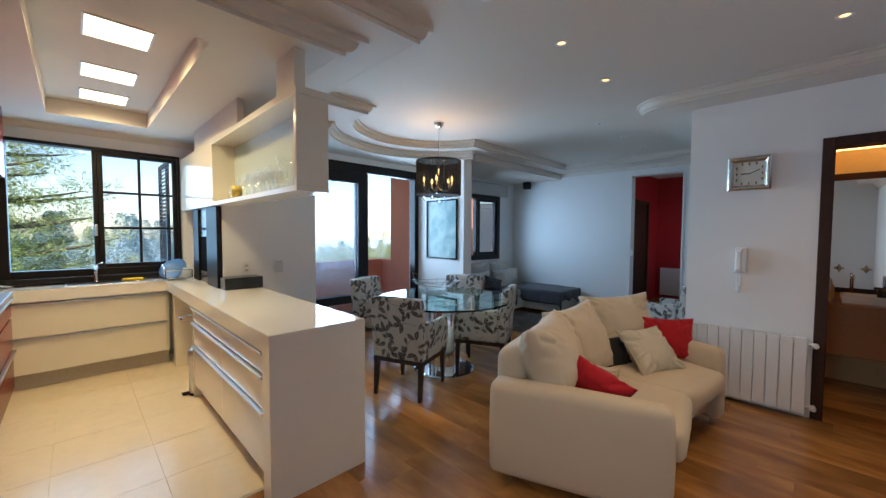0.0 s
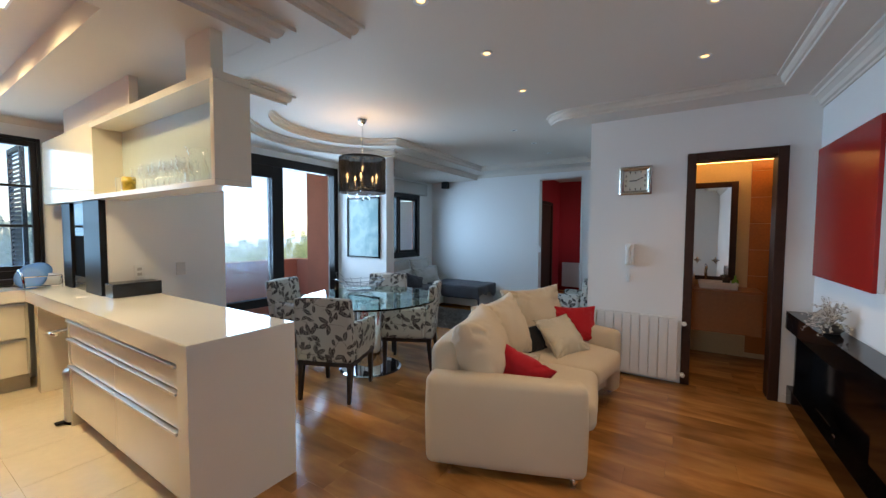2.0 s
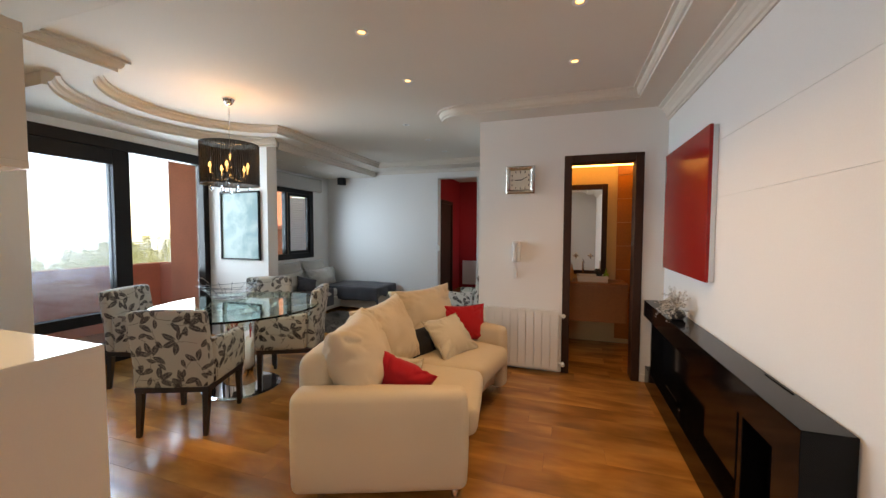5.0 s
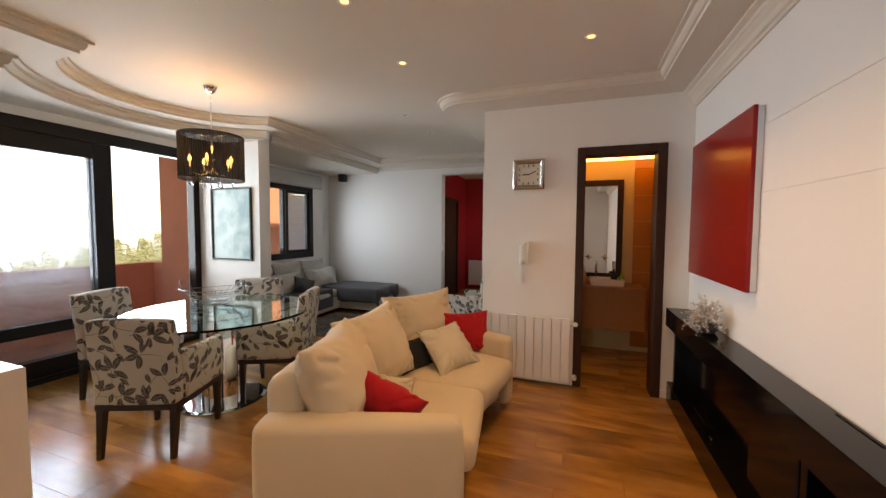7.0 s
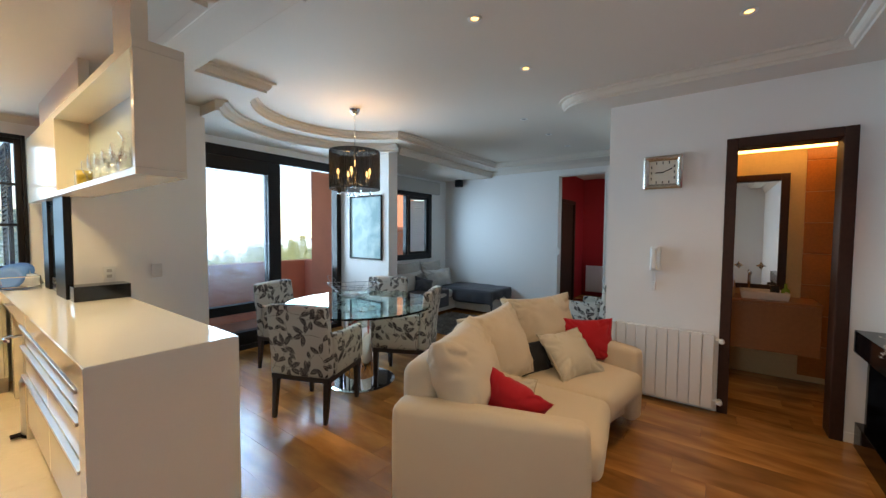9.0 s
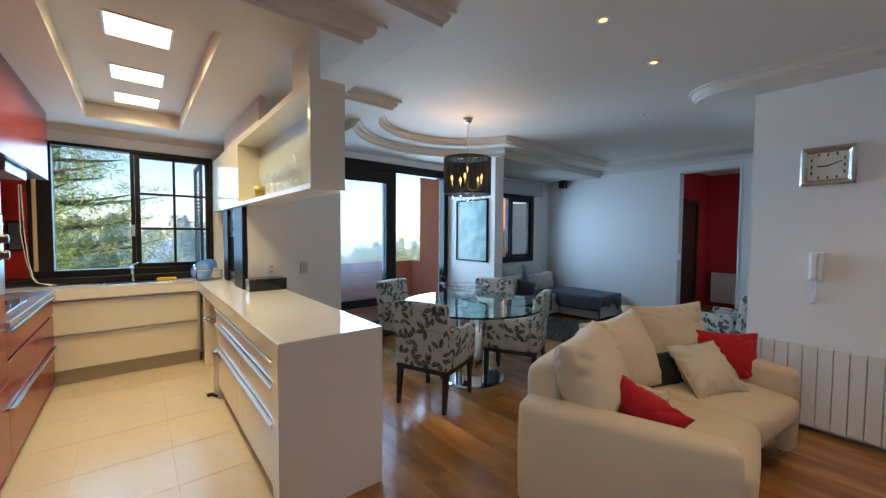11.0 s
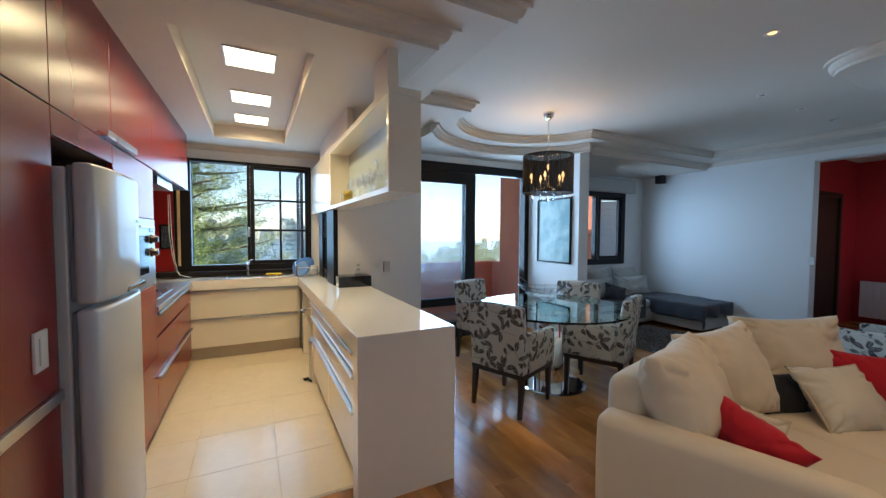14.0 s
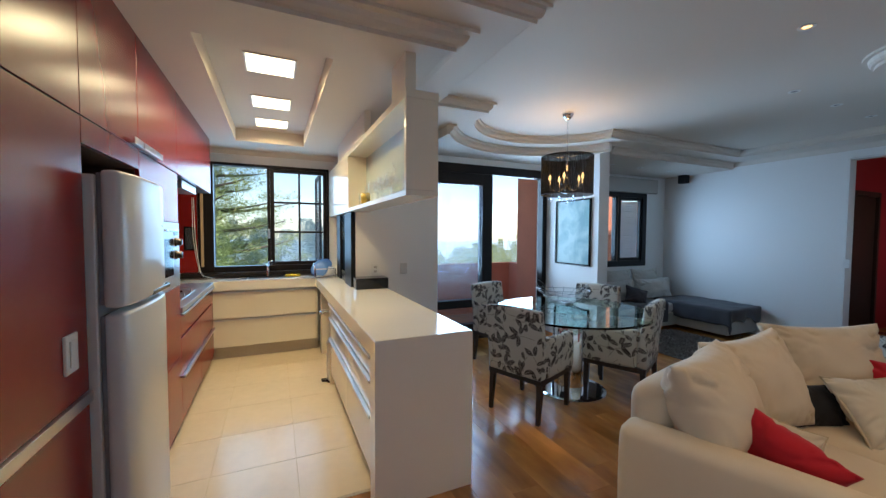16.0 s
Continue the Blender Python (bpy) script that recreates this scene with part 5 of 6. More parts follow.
part("display", boxes((-0.36, 0.0045, 0.36, -0.26, 0.007, 0.40), bevel=0.001), BLACK_GRANITE, oven)
KNOB = material("dark_bronze_knob", (0.12, 0.10, 0.09), 0.2, 0.9)
for z in (0.315, 0.225):
    bm = bmesh.new()
    lathe(bm, [(0, 0), (0.032, 0), (0.032, 0.008), (0.025, 0.012), (0.026, 0.034), (0.021, 0.04), (0, 0.041)], 20, pose(-0.30, 0.004, z, -90))
    part("knob", bm, KNOB, oven, smooth=True)

base = thing("red_base_cabinet", -4.12, Y_RED, 0, 0, "red lacquered base cabinet with aluminium grips", "cabinet")
part("carcass", boxes((-0.735, -0.74, 0.06, 0.826, -0.022, 0.875), bevel=0.002), RED_LACQ, base)
part("plinth", boxes((-0.735, -0.74, 0, 0.826, -0.06, 0.06)), KICK, base)
for x0, x1 in ((-0.735, 0.043), (0.047, 0.826)):
    for z0, z1 in ((0.07, 0.385), (0.41, 0.68), (0.70, 0.85)):
        d = part("drawer_front", boxes((x0, -0.02, z0, x1, 0, z1), bevel=0.002), RED_LACQ, base)
        if z0 != 0.41:
            part("handle", boxes((x0 + 0.005, -0.002, z1 + 0.0005, x1 - 0.005, 0.022, z1 + 0.018), bevel=0.002), ALU, d)
STEEL_TOP = material("brushed_steel_top", (0.60, 0.62, 0.65), 0.36, 1.0, grain=90, vary=0.06, bump=0.01)
steel_top = part("steel_worktop", boxes((-4.858, -0.93, 0.876, -3.293, -0.145, 0.915), bevel=0.003), STEEL_TOP, None, "brushed stainless steel worktop beside the hob", category="worktop")
hob = thing("hob", -3.95, -0.46, 0.9155, 0, "steel gas hob with pan supports", "hob")
part("tray", boxes((-0.28, -0.24, 0, 0.28, 0.24, 0.008), bevel=0.003), ALU, hob)
for bx in (-0.14, 0.14):
    for by in (-0.12, 0.12):
        bm = bmesh.new()
        lathe(bm, [(0, 0.008), (0.045, 0.008), (0.04, 0.022), (0, 0.024)], 18, pose(bx, by, 0))
        b_ = part("burner", bm, BLACK_LACQ, hob)
        bm = bmesh.new()
        for k in range(4):
            box(bm, 0.02, -0.004, 0.03, 0.11, 0.004, 0.042, m=pose(bx, by, 0, 0, 0, 90 * k))
            box(bm, 0.10, -0.004, 0.008, 0.11, 0.004, 0.03, m=pose(bx, by, 0, 0, 0, 90 * k))
        part("pan_support", bm, ALU, b_)
splash = thing("red_splashback", -4.35, -0.9, 0.916, 0, "red glass wall panel behind the hob", "wall panel")
part("panel", boxes((-0.85, -0.02, 0, 1.055, 0.0, 0.985), bevel=0.002), RED_LACQ, splash)
side_panel = thing("red_side_panel", X_KWIN, -0.64, 0.99, 0, "red lacquered panel with a small framed mirror", "wall panel")
part("panel", boxes((0.0005, -0.29, 0, 0.02, 0.28, 0.94), bevel=0.002), RED_LACQ, side_panel)
part("inset_frame", boxes((0.0205, 0.145, 0.27, 0.032, 0.265, 0.55), bevel=0.002), BLACK_LACQ, side_panel)
part("inset", boxes((0.0325, 0.16, 0.285, 0.034, 0.25, 0.535), bevel=0.0005), material("dull_mirror", (0.45, 0.48, 0.48), 0.1, 0.9), side_panel)
hood = thing("cooker_hood", -3.95, -0.47, 1.833, 0, "slim steel cooker hood under the red cabinets", "hood")
part("body", boxes((-0.30, -0.25, 0, 0.30, 0.27, 0.069), bevel=0.004), ALU, hood)
cable = thing("cable", -5.20, -0.38, 0.93, 0, "thin white cable hanging beside the window", "cable")
bm = bmesh.new()
tube(bm, [(0, 0, 0.95), (0, 0.01, 0.5), (0.01, 0.03, 0.25), (0.03, 0.06, 0.08), (0.08, 0.10, 0.03), (0.14, 0.22, 0.005)], 0.0038, 6)
tube(bm, [(0, -0.015, 0.95), (0.004, -0.012, 0.5), (0.012, 0.015, 0.25), (0.035, 0.05, 0.085), (0.09, 0.09, 0.032), (0.16, 0.20, 0.005)], 0.0032, 6)
part("cord", bm, WHITE_PLASTIC, cable, smooth=True)

fridge = thing("refrigerator", -2.125, -0.132, 0, 0, "white two-door refrigerator between red cabinets", "refrigerator")
FR = material("white_fridge_enamel", (0.60, 0.63, 0.66), 0.30, grain=160, vary=0.02, bump=0.004, coat=0.35)
GASKET = material("dark_grey_gasket", (0.19, 0.21, 0.24), 0.6)
part("body", boxes((-0.30, -0.66, 0.04, 0.305, -0.001, 1.69), bevel=0.006), FR, fridge)
for z0, z1 in ((0.09, 1.160), (1.180, 1.710)):
    bm = bmesh.new()
    box(bm, -0.30, 0.0165, z0, 0.308, 0.070, z1, 0.016, seg=4)
    for i in range(1, 12):
        bmesh.ops.bisect_plane(bm, geom=bm.verts[:] + bm.edges[:] + bm.faces[:], plane_co=(-0.3 + 0.608 * i / 12, 0, 0), plane_no=(1, 0, 0))
    for v in bm.verts:
        if v.co.y > 0.03:
            v.co.y += 0.032 * (1 - ((v.co.x - 0.004) / 0.31) ** 4)
    d = part("door", bm, FR, fridge, smooth=True)
    part("gasket", boxes((-0.285, 0.0, z0 + 0.012, 0.290, 0.016, z1 - 0.012), bevel=0.002), GASKET, d, "dark rubber door seal")
    if z0 > 1:
        part("grip", boxes((-0.285, 0.055, 1.183, 0.02, 0.1035, 1.208), bevel=0.006), BLACK_LACQ, d, "dark recessed grip")
part("badge", boxes((-0.23, 0.098, 1.50, -0.16, 0.1015, 1.512), bevel=0.001), ALU, fridge, "small metal badge")
for sx in (-0.26, 0.27):
    part("foot", boxes((sx - 0.025, -0.6, 0, sx + 0.025, 0.0, 0.04)), BLACK_LACQ, fridge)

# kitchen ceiling lights
PANEL = glow("kitchen_light_panel", (1.0, 0.80, 0.46), 3.5)
for x0, x1 in ((-3.06, -2.765), (-3.885, -3.59), (-4.565, -4.27)):
    L = thing("ceiling_light", (x0 + x1) / 2, 0.47, 2.64, 0, "square glowing ceiling light in the kitchen tray", "ceiling light", "kitchen ceiling lights")
    w = (x1 - x0) / 2
    part("frame", boxes((-w - 0.012, -0.162, -0.008, w + 0.012, -0.15, -0.0005), (-w - 0.012, 0.15, -0.008, w + 0.012, 0.162, -0.0005), (-w - 0.012, -0.15, -0.008, -w, 0.15, -0.0005), (w, -0.15, -0.008, w + 0.012, 0.15, -0.0005)), WHITE_PLASTIC, L)
    part("diffuser", boxes((-w, -0.15, -0.006, w, 0.15, -0.0005)), PANEL, L, "glowing warm white diffuser")
    k = area_lamp("kitchen_panel_light", look(((x0 + x1) / 2, 0.47, 2.628), ((x0 + x1) / 2, 0.4701, 0)), 0.28, 0.28, 7.0, (1.0, 0.77, 0.40))
    k.data.spread = radians(152)

# recessed spotlights of the living room
SPOT = glow("spot_bulb", (1.0, 0.52, 0.14), 2.2)
UNLIT = material("unlit_bulb", (0.03, 0.03, 0.035), 0.3)


def downlight(x, y, z, lit):
    s = thing("recessed_spotlight", x, y, z, 0, "small lit recessed ceiling spotlight" if lit else "small unlit recessed ceiling spotlight", "spotlight", "ceiling spotlights")
    bm = bmesh.new()
    lathe(bm, [(0.022, -0.001), (0.042, -0.001), (0.042, -0.005), (0.026, -0.006), (0.022, -0.001)], 24)
    part("ring", bm, WHITE_PLASTIC, s)
    bm = bmesh.new()
    lathe(bm, [(0, -0.002), (0.021, -0.002), (0.021, -0.0005), (0, -0.0005)], 20)
    part("bulb", bm, SPOT if lit else UNLIT, s)


# the spot at (0.16, 1.86) is unseen, added to balance the long wall's light
for x, y, watts in ((-1.165, 1.80, 3.2), (-1.12, 2.517, 3.2), (-1.148, 3.298, 3.2), (0.16, 1.86, 15), (0.165, 2.603, 16), (0.155, 3.341, 14)):
    downlight(x, y, CZ, True)
    l = new("spot_light", bpy.data.lights.new("spot_light", "SPOT"))
    l.data.energy, l.data.color, l.data.spot_size, l.data.spot_blend, l.data.shadow_soft_size = watts, (1.0, 0.66, 0.33), radians(115), 1.0, 0.012
    l.location = (x, y, CZ - 0.012)
for x, y, z in ((-1.68, 4.46, CZ), (-1.685, 5.22, CZ), (-1.69, 5.97, CZ), (-4.0, 5.0, T2), (-4.0, 5.6, T2), (-4.0, 6.3, T2)):
    downlight(x, y, z, False)

# ---------------------------------------------------------------- clock wall
clock = thing("wall_clock_square", -0.339, Y_CLOCK, 1.967, 0, "square silver-framed wall clock with pale dial", "clock")
SILVER = material("aged_silver", (0.55, 0.53, 0.48), 0.25, 1.0, grain=60, vary=0.15, bump=0.1)
bm = bmesh.new()
sweep(bm, [(-0.145, -0.14), (0.145, -0.14), (0.145, 0.14), (-0.145, 0.14)], [(0, 0), (0, 0.03), (0.012, 0.038), (0.025, 0.034), (0.042, 0.018), (0.042, 0)], True)
bmesh.ops.transform(bm, matrix=pose(0, -0.0005, 0, 90), verts=bm.verts[:])
part("frame", bm, SILVER, clock)
part("dial", boxes((-0.11, -0.012, -0.105, 0.11, -0.004, 0.105)), material("clock_dial", (0.70, 0.66, 0.56), 0.5, vary=0.03), clock)
for k in range(12):
    a = radians(90 - 30 * k)
    s = min(0.085 / max(abs(math.cos(a)), 1e-6), 0.082 / max(abs(math.sin(a)), 1e-6))
    bm = bmesh.new()
    box(bm, -0.004, -0.0135, -0.010, 0.004, -0.012, 0.010, m=pose(s * math.cos(a), 0, s * math.sin(a)))
    part("hour_mark", bm, BLACK_LACQ, clock)
for ang, ln, w in ((92 + 180 - 2, 0.055, 0.004), (-24 + 90 + 0, 0.075, 0.003)):
    bm = bmesh.new()
    box(bm, -w, -0.0165, -0.01, w, -0.0145, ln)
    o = part("pointer", bm, BLACK_LACQ, clock)
    o.matrix_basis = pose(0, 0, 0, 0, ang if ang < 200 else -90, 0)
intercom = thing("intercom", -0.376, Y_CLOCK, 1.12, 0, "white intercom handset on the wall", "intercom")
part("base", boxes((-0.035, -0.03, 0.0, 0.045, -0.0005, 0.215), bevel=0.006), WHITE_PLASTIC, intercom)
bm = bmesh.new()
box(bm, -0.03, -0.06, 0.005, 0.02, -0.0305, 0.05, 0.01)
box(bm, -0.03, -0.06, 0.16, 0.02, -0.0305, 0.205, 0.01)
box(bm, -0.026, -0.072, 0.02, 0.016, -0.05, 0.19, 0.01)
part("handset", bm, WHITE_PLASTIC, intercom, smooth=False)
bm = bmesh.new()
tube(bm, [(-0.01, -0.03, 0.0), (-0.02, -0.03, -0.08), (-0.012, -0.03, -0.14), (0.002, -0.03, -0.14), (0.008, -0.03, -0.08), (0.006, -0.028, 0.0)], 0.004, 6)
part("cord", bm, WHITE_PLASTIC, intercom)


def radiator(x, y, z, rz, n, h, label):
    r = thing("radiator", x, y, z, rz, label, "radiator")
    first = None
    for i in range(n):
        if first is None:
            bm = bmesh.new()
            box(bm, 0.002, -0.085, 0, 0.078, -0.078, h, 0.003)
            box(bm, 0.032, -0.078, 0.0, 0.048, -0.01, h - 0.01, 0.003)
            box(bm, 0.006, -0.03, 0.02, 0.074, -0.024, h - 0.03, 0.002)
            box(bm, 0.004, -0.078, h - 0.022, 0.076, -0.02, h - 0.004, 0.004)
            first = part("section", bm, WHITE_ENAMEL, r)
        else:
            o = new("section", first.data)
            o.parent = r
            o.matrix_basis = pose(0.08 * i, 0, 0)
    for zz in (0.06, h - 0.05):
        bm = bmesh.new()
        tube(bm, [(0.02, -0.045, zz), (0.08 * n - 0.02, -0.045, zz)], 0.02, 10)
        part("header_pipe", bm, WHITE_ENAMEL, r)
    for zz in (0.06, h - 0.05):
        bm = bmesh.new()
        tube(bm, [(0.08 * n, -0.045, zz), (0.08 * n + 0.05, -0.045, zz)], 0.014, 10)
        lathe(bm, [(0, 0), (0.018, 0), (0.02, 0.03), (0.016, 0.05), (0, 0.052)], 14, pose(0.08 * n + 0.045, -0.05, zz, 90))
        tube(bm, [(0.08 * n + 0.045, -0.045, zz), (0.08 * n + 0.045, 0.0, zz)], 0.01, 8)
        part("valve", bm, WHITE_PLASTIC, r)
    return r


radiator(-0.735, Y_CLOCK - 0.012, 0.045, 0, 10, 0.60, "white panelled radiator below the clock")
radiator(-2.36, 9.585, 0.1, 0, 10, 0.60, "white radiator at the end of the red corridor")

# ---------------------------------------------------------------- television wall
tv_bench = thing("media_bench", 0.9, 3.1, 0, 0, "long black lacquered media bench along the wall", "bench")
BX, BY = -0.9, -3.1


def bench(name, *r, bevel=0.003, mat=BLACK_LACQ):
    x0, y0, z0, x1, y1, z1 = r
    return part(name, boxes((x0 + BX, y0 + BY, z0, x1 + BX, y1 + BY, z1), bevel=bevel), mat, tv_bench)


TVX = X_TV - 0.012
bm = bmesh.new()
prism(bm, [(0.845, 1.88), (TVX, 1.88), (TVX, 4.30), (0.825, 4.30)], 0.655, 0.80)
bmesh.ops.translate(bm, vec=(BX, BY, 0), verts=bm.verts[:])
bmesh.ops.bevel(bm, geom=[e for e in bm.edges if max(v.co.z for v in e.verts) > 0.7], offset=0.002, segments=2, affect="EDGES")
part("top", bm, BLACK_LACQ, tv_bench)
bench("end_panel", 0.846, 1.8805, 0, TVX, 2.045, 0.6545, bevel=0.001)
part("cable_slot", boxes((0.972 + BX, 2.20 + BY, 0.8005, 0.979 + BX, 2.42 + BY, 0.8018), bevel=0.0005), material("matt_black_slot", (0.002, 0.002, 0.002), 0.9, spec=0.1), tv_bench)
bench("base_slab", 0.85, 2.047, 0, TVX, 4.30, 0.17)
bench("back_panel", TVX - 0.02, 2.047, 0.171, TVX, 4.22, 0.654)
bench("divider", 0.875, 2.36, 0.171, TVX - 0.021, 2.40, 0.654)
bench("drawer_front", 0.87, 2.402, 0.30, 0.885, 2.80, 0.654)
bench("divider", 0.875, 4.18, 0.171, TVX - 0.021, 4.22, 0.654)
device = part("media_player", boxes((0.90, 3.45, 0.172, 0.95, 3.75, 0.21), bevel=0.004), BLACK_LACQ, None, "small black media box in the bench", category="media player")
plug = part("silver_stand", boxes((0.885, 3.32, 0.40, 0.90, 3.36, 0.43), bevel=0.004), CHROME, None, "small bright metal clip in the bench", category="clip")
plug.location = (0.0, 0.0, -0.229)
red_panel = thing("red_wall_panel", X_TV - 0.006, 3.64, 1.12, 0, "glossy red wall cupboard with aluminium edge", "cupboard")
part("door", boxes((-0.052, -0.51, 0.0, -0.03, 0.55, 0.985), bevel=0.003), material("bright_red_lacquer", (0.29, 0.010, 0.009), 0.26, grain=6, vary=0.02, bump=0.0, spec=0.3), red_panel)
part("body", boxes((-0.0295, -0.505, 0.004, -0.0005, 0.545, 0.98), bevel=0.001), ALU, red_panel)

dry = thing("dried_flowers", 0.90, 3.52, 0.80, 0, "spray of silvery dried flowers in a low bowl", "dried flowers")
bm = bmesh.new()
lathe(bm, [(0, 0.001), (0.04, 0.001), (0.06, 0.03), (0.05, 0.06), (0.045, 0.06), (0.05, 0.03), (0, 0.01)], 18)
part("bowl", bm, material("dark_stone_bowl", (0.06, 0.05, 0.045), 0.5), dry, smooth=True)
rng = random.Random(5)
bm = bmesh.new()
tips = []
for i in range(70):
    a, e = rng.uniform(0, 2 * math.pi), rng.uniform(-0.5, 1.3)
    ln = rng.uniform(0.12, 0.25)
    d = Vector((0.55 * math.cos(a) * math.cos(e) - 0.12, math.sin(a) * math.cos(e), math.sin(e) * 0.75))
    if d.x > 0.25:
        d.x = 0.25
    p0, p1, p2 = Vector((0, 0, 0.06)), Vector((0, 0, 0.085)) + d * ln * 0.6, Vector((0, 0, 0.07)) + d * ln
    p2.z = max(p2.z, 0.02) if p2.x > -0.06 else p2.z - 0.04
    p2.x = min(p2.x, 0.06)
    tube(bm, [p0, p1, p2], 0.0012, 4)
    for k in range(5):
        tips.append(p1.lerp(p2, k / 4) + Vector([rng.uniform(-0.008, 0.008) for _ in range(3)]))
part("stem_spray", bm, material("dry_stem", (0.40, 0.35, 0.29), 0.9), dry)
bm = bmesh.new()
for t_ in tips:
    for q in range(3):
        a = rng.uniform(0, 6.28)
        c = t_ + Vector((rng.uniform(-0.006, 0.006), rng.uniform(-0.006, 0.006), rng.uniform(-0.006, 0.006)))
        u = Vector((math.cos(a), math.sin(a), rng.uniform(-0.6, 0.6))) * 0.009
        v = Vector((-math.sin(a), math.cos(a), rng.uniform(-0.6, 0.6))) * 0.005
        bm.faces.new([bm.verts.new(c + w) for w in (u, v, -u, -v)])
part("floret_spray", bm, material("silvery_floret", (0.52, 0.48, 0.42), 0.9, vary=0.2), dry, kind="stuff")

# ---------------------------------------------------------------- nook: corner sofa, rug, speaker
nook = thing("corner_sofa", -4.1, 6.2, 0, 0, "pale corner daybed sofa under the nook window", "sofa")
for nm, bm, mt in (("base", boxes((-0.48, -1.6, 0.05, 0.30, 0.78, 0.26), bevel=0.02), PALE_CLOTH), ("base", boxes((0.302, 0.06, 0.05, 1.04, 0.78, 0.26), bevel=0.02), PALE_CLOTH),
                   ("seat_cushion", soft_box(-0.28, -1.6, 0.261, 0.30, 0.0, 0.40, 0.04, 0.02), PALE_CLOTH), ("chaise_cushion", soft_box(-0.28, 0.05, 0.261, 1.05, 0.72, 0.40, 0.05, 0.02), PALE_CLOTH),
                   ("backrest", soft_box(-0.48, -1.6, 0.261, -0.285, 0.80, 0.70, 0.05, 0.01), PALE_CLOTH)):
    part(nm, bm, mt, nook, smooth=nm != "base")
for y, s in ((5.02, 2.0), (5.66, 4.0), (6.32, 6.0)):
    cushion("back_cushion", -4.40, y, 0.70, -12, 0, 90, 0.66, 0.40, 0.14, PALE_CLOTH, "pale grey back cushion on the corner sofa", s)
for y, s in ((5.40, 1.0), (6.30, 3.0)):
    cushion("back_cushion", -4.22, y, 0.57, -18, 0, 90, 0.86, 0.36, 0.19, PALE_CLOTH, "wide pale cushion in front of the sofa back", s)
cushion("throw_cushion", -4.02, 5.62, 0.52, -34, 20, 70, 0.36, 0.30, 0.13, GREY_CLOTH, "dark grey cushion lying on the corner sofa", 9.0)
bm = bmesh.new()
N, M = 44, 26
grid = []
for i in range(N + 1):
    row = []
    for j in range(M + 1):
        u, q = -4.15 + 1.39 * i / N, 5.97 + 1.02 * j / M
        x, y = u, q
        z = 0.430 + 0.014 * noise.noise(Vector((u * 5, q * 5, 1))) + 0.008 * noise.noise(Vector((u * 14, q * 14, 4)))
        over, side = max(0, 6.215 - q), max(0, u + 3.03)
        if over > 0:
            y = 6.203 - 0.022 * abs(math.sin(u * 11 + 2 * noise.noise(Vector((u * 3, 0, 2))))) * min(1, over * 8)
            z -= over * (0.95 + 0.2 * noise.noise(Vector((u * 4, 1, 0))))
        if side > 0:
            x = -3.018 + 0.03 * abs(math.sin(q * 9)) * min(1, side * 8)
            z -= side * (0.70 + 0.6 * noise.noise(Vector((q * 4, 5, 0))))
        row.append(bm.verts.new((x, y, max(z, 0.10))))
    grid.append(row)
for i in range(N):
    for j in range(M):
        bm.faces.new((grid[i][j], grid[i + 1][j], grid[i + 1][j + 1], grid[i][j + 1]))
throw = part("throw_blanket", bm, GREY_CLOTH, None, "dark grey throw spread over the daybed", smooth=True, category="blanket")
throw.modifiers.new("thick", "SOLIDIFY").thickness = 0.008
bm = bmesh.new()
box(bm, -4.38, 4.66, 0.408, -3.80, 6.06, 0.425, 0.006)
box(bm, -3.806, 4.66, 0.12, -3.792, 6.06, 0.412, 0.005)
throw2 = part("throw_blanket", bm, GREY_CLOTH, None, "dark grey throw hanging over the sofa front", category="blanket")

rug = thing("rug", -2.75, 5.45, 0.0, 0, "shaggy grey rug in front of the corner sofa", "rug")
RUG = cloth("grey_shag", (0.20, 0.19, 0.18), 1.0, 60, 0.3, 0.8)
part("base", boxes((-1.0, -0.62, 0.001, 1.0, 0.62, 0.014), bevel=0.004), RUG, rug)
bm = bmesh.new()
rg = random.Random(3)
for i in range(9000):
    x, y, a = rg.uniform(-1, 1), rg.uniform(-0.62, 0.62), rg.uniform(0, 6.28)
    lx, ly, hz = math.cos(a) * 0.012, math.sin(a) * 0.012, rg.uniform(0.02, 0.038)
    tx, ty = rg.uniform(-0.015, 0.015), rg.uniform(-0.015, 0.015)
    bm.faces.new((bm.verts.new((x - lx, y - ly, 0.012)), bm.verts.new((x + lx, y + ly, 0.012)), bm.verts.new((x + tx, y + ty, hz))))
part("shag", bm, RUG, rug, kind="stuff")
speaker = thing("wall_speaker", -4.19, Y_BACK, 2.36, 0, "small black loudspeaker high on the wall", "speaker")
part("bracket", boxes((-0.02, -0.05, 0.05, 0.02, -0.0005, 0.09)), BLACK_LACQ, speaker)
part("box", boxes((-0.065, -0.17, 0, 0.065, -0.051, 0.17), bevel=0.008), BLACK_CLOTH, speaker)
sw = thing("light_switch", -2.165, Y_BACK - 0.012, 1.12, 0, "white light switch beside the corridor opening", "switch")
part("plate", boxes((-0.03, -0.01, -0.055, 0.03, -0.0005, 0.055), bevel=0.002), WHITE_PLASTIC, sw)

# ---------------------------------------------------------------- bathroom
ORANGE_TILE = material("orange_mosaic_tile", (0.50, 0.17, 0.03), 0.3, grain=60, vary=0.2)
VANITY = material("reddish_oak", (0.34, 0.14, 0.045), 0.35, grain=30, vary=0.15, bump=0.05)
vanity = thing("vanity", 0.42, 5.40, 0.37, 0, "floating orange-brown wooden washstand with cream basin", "washstand")
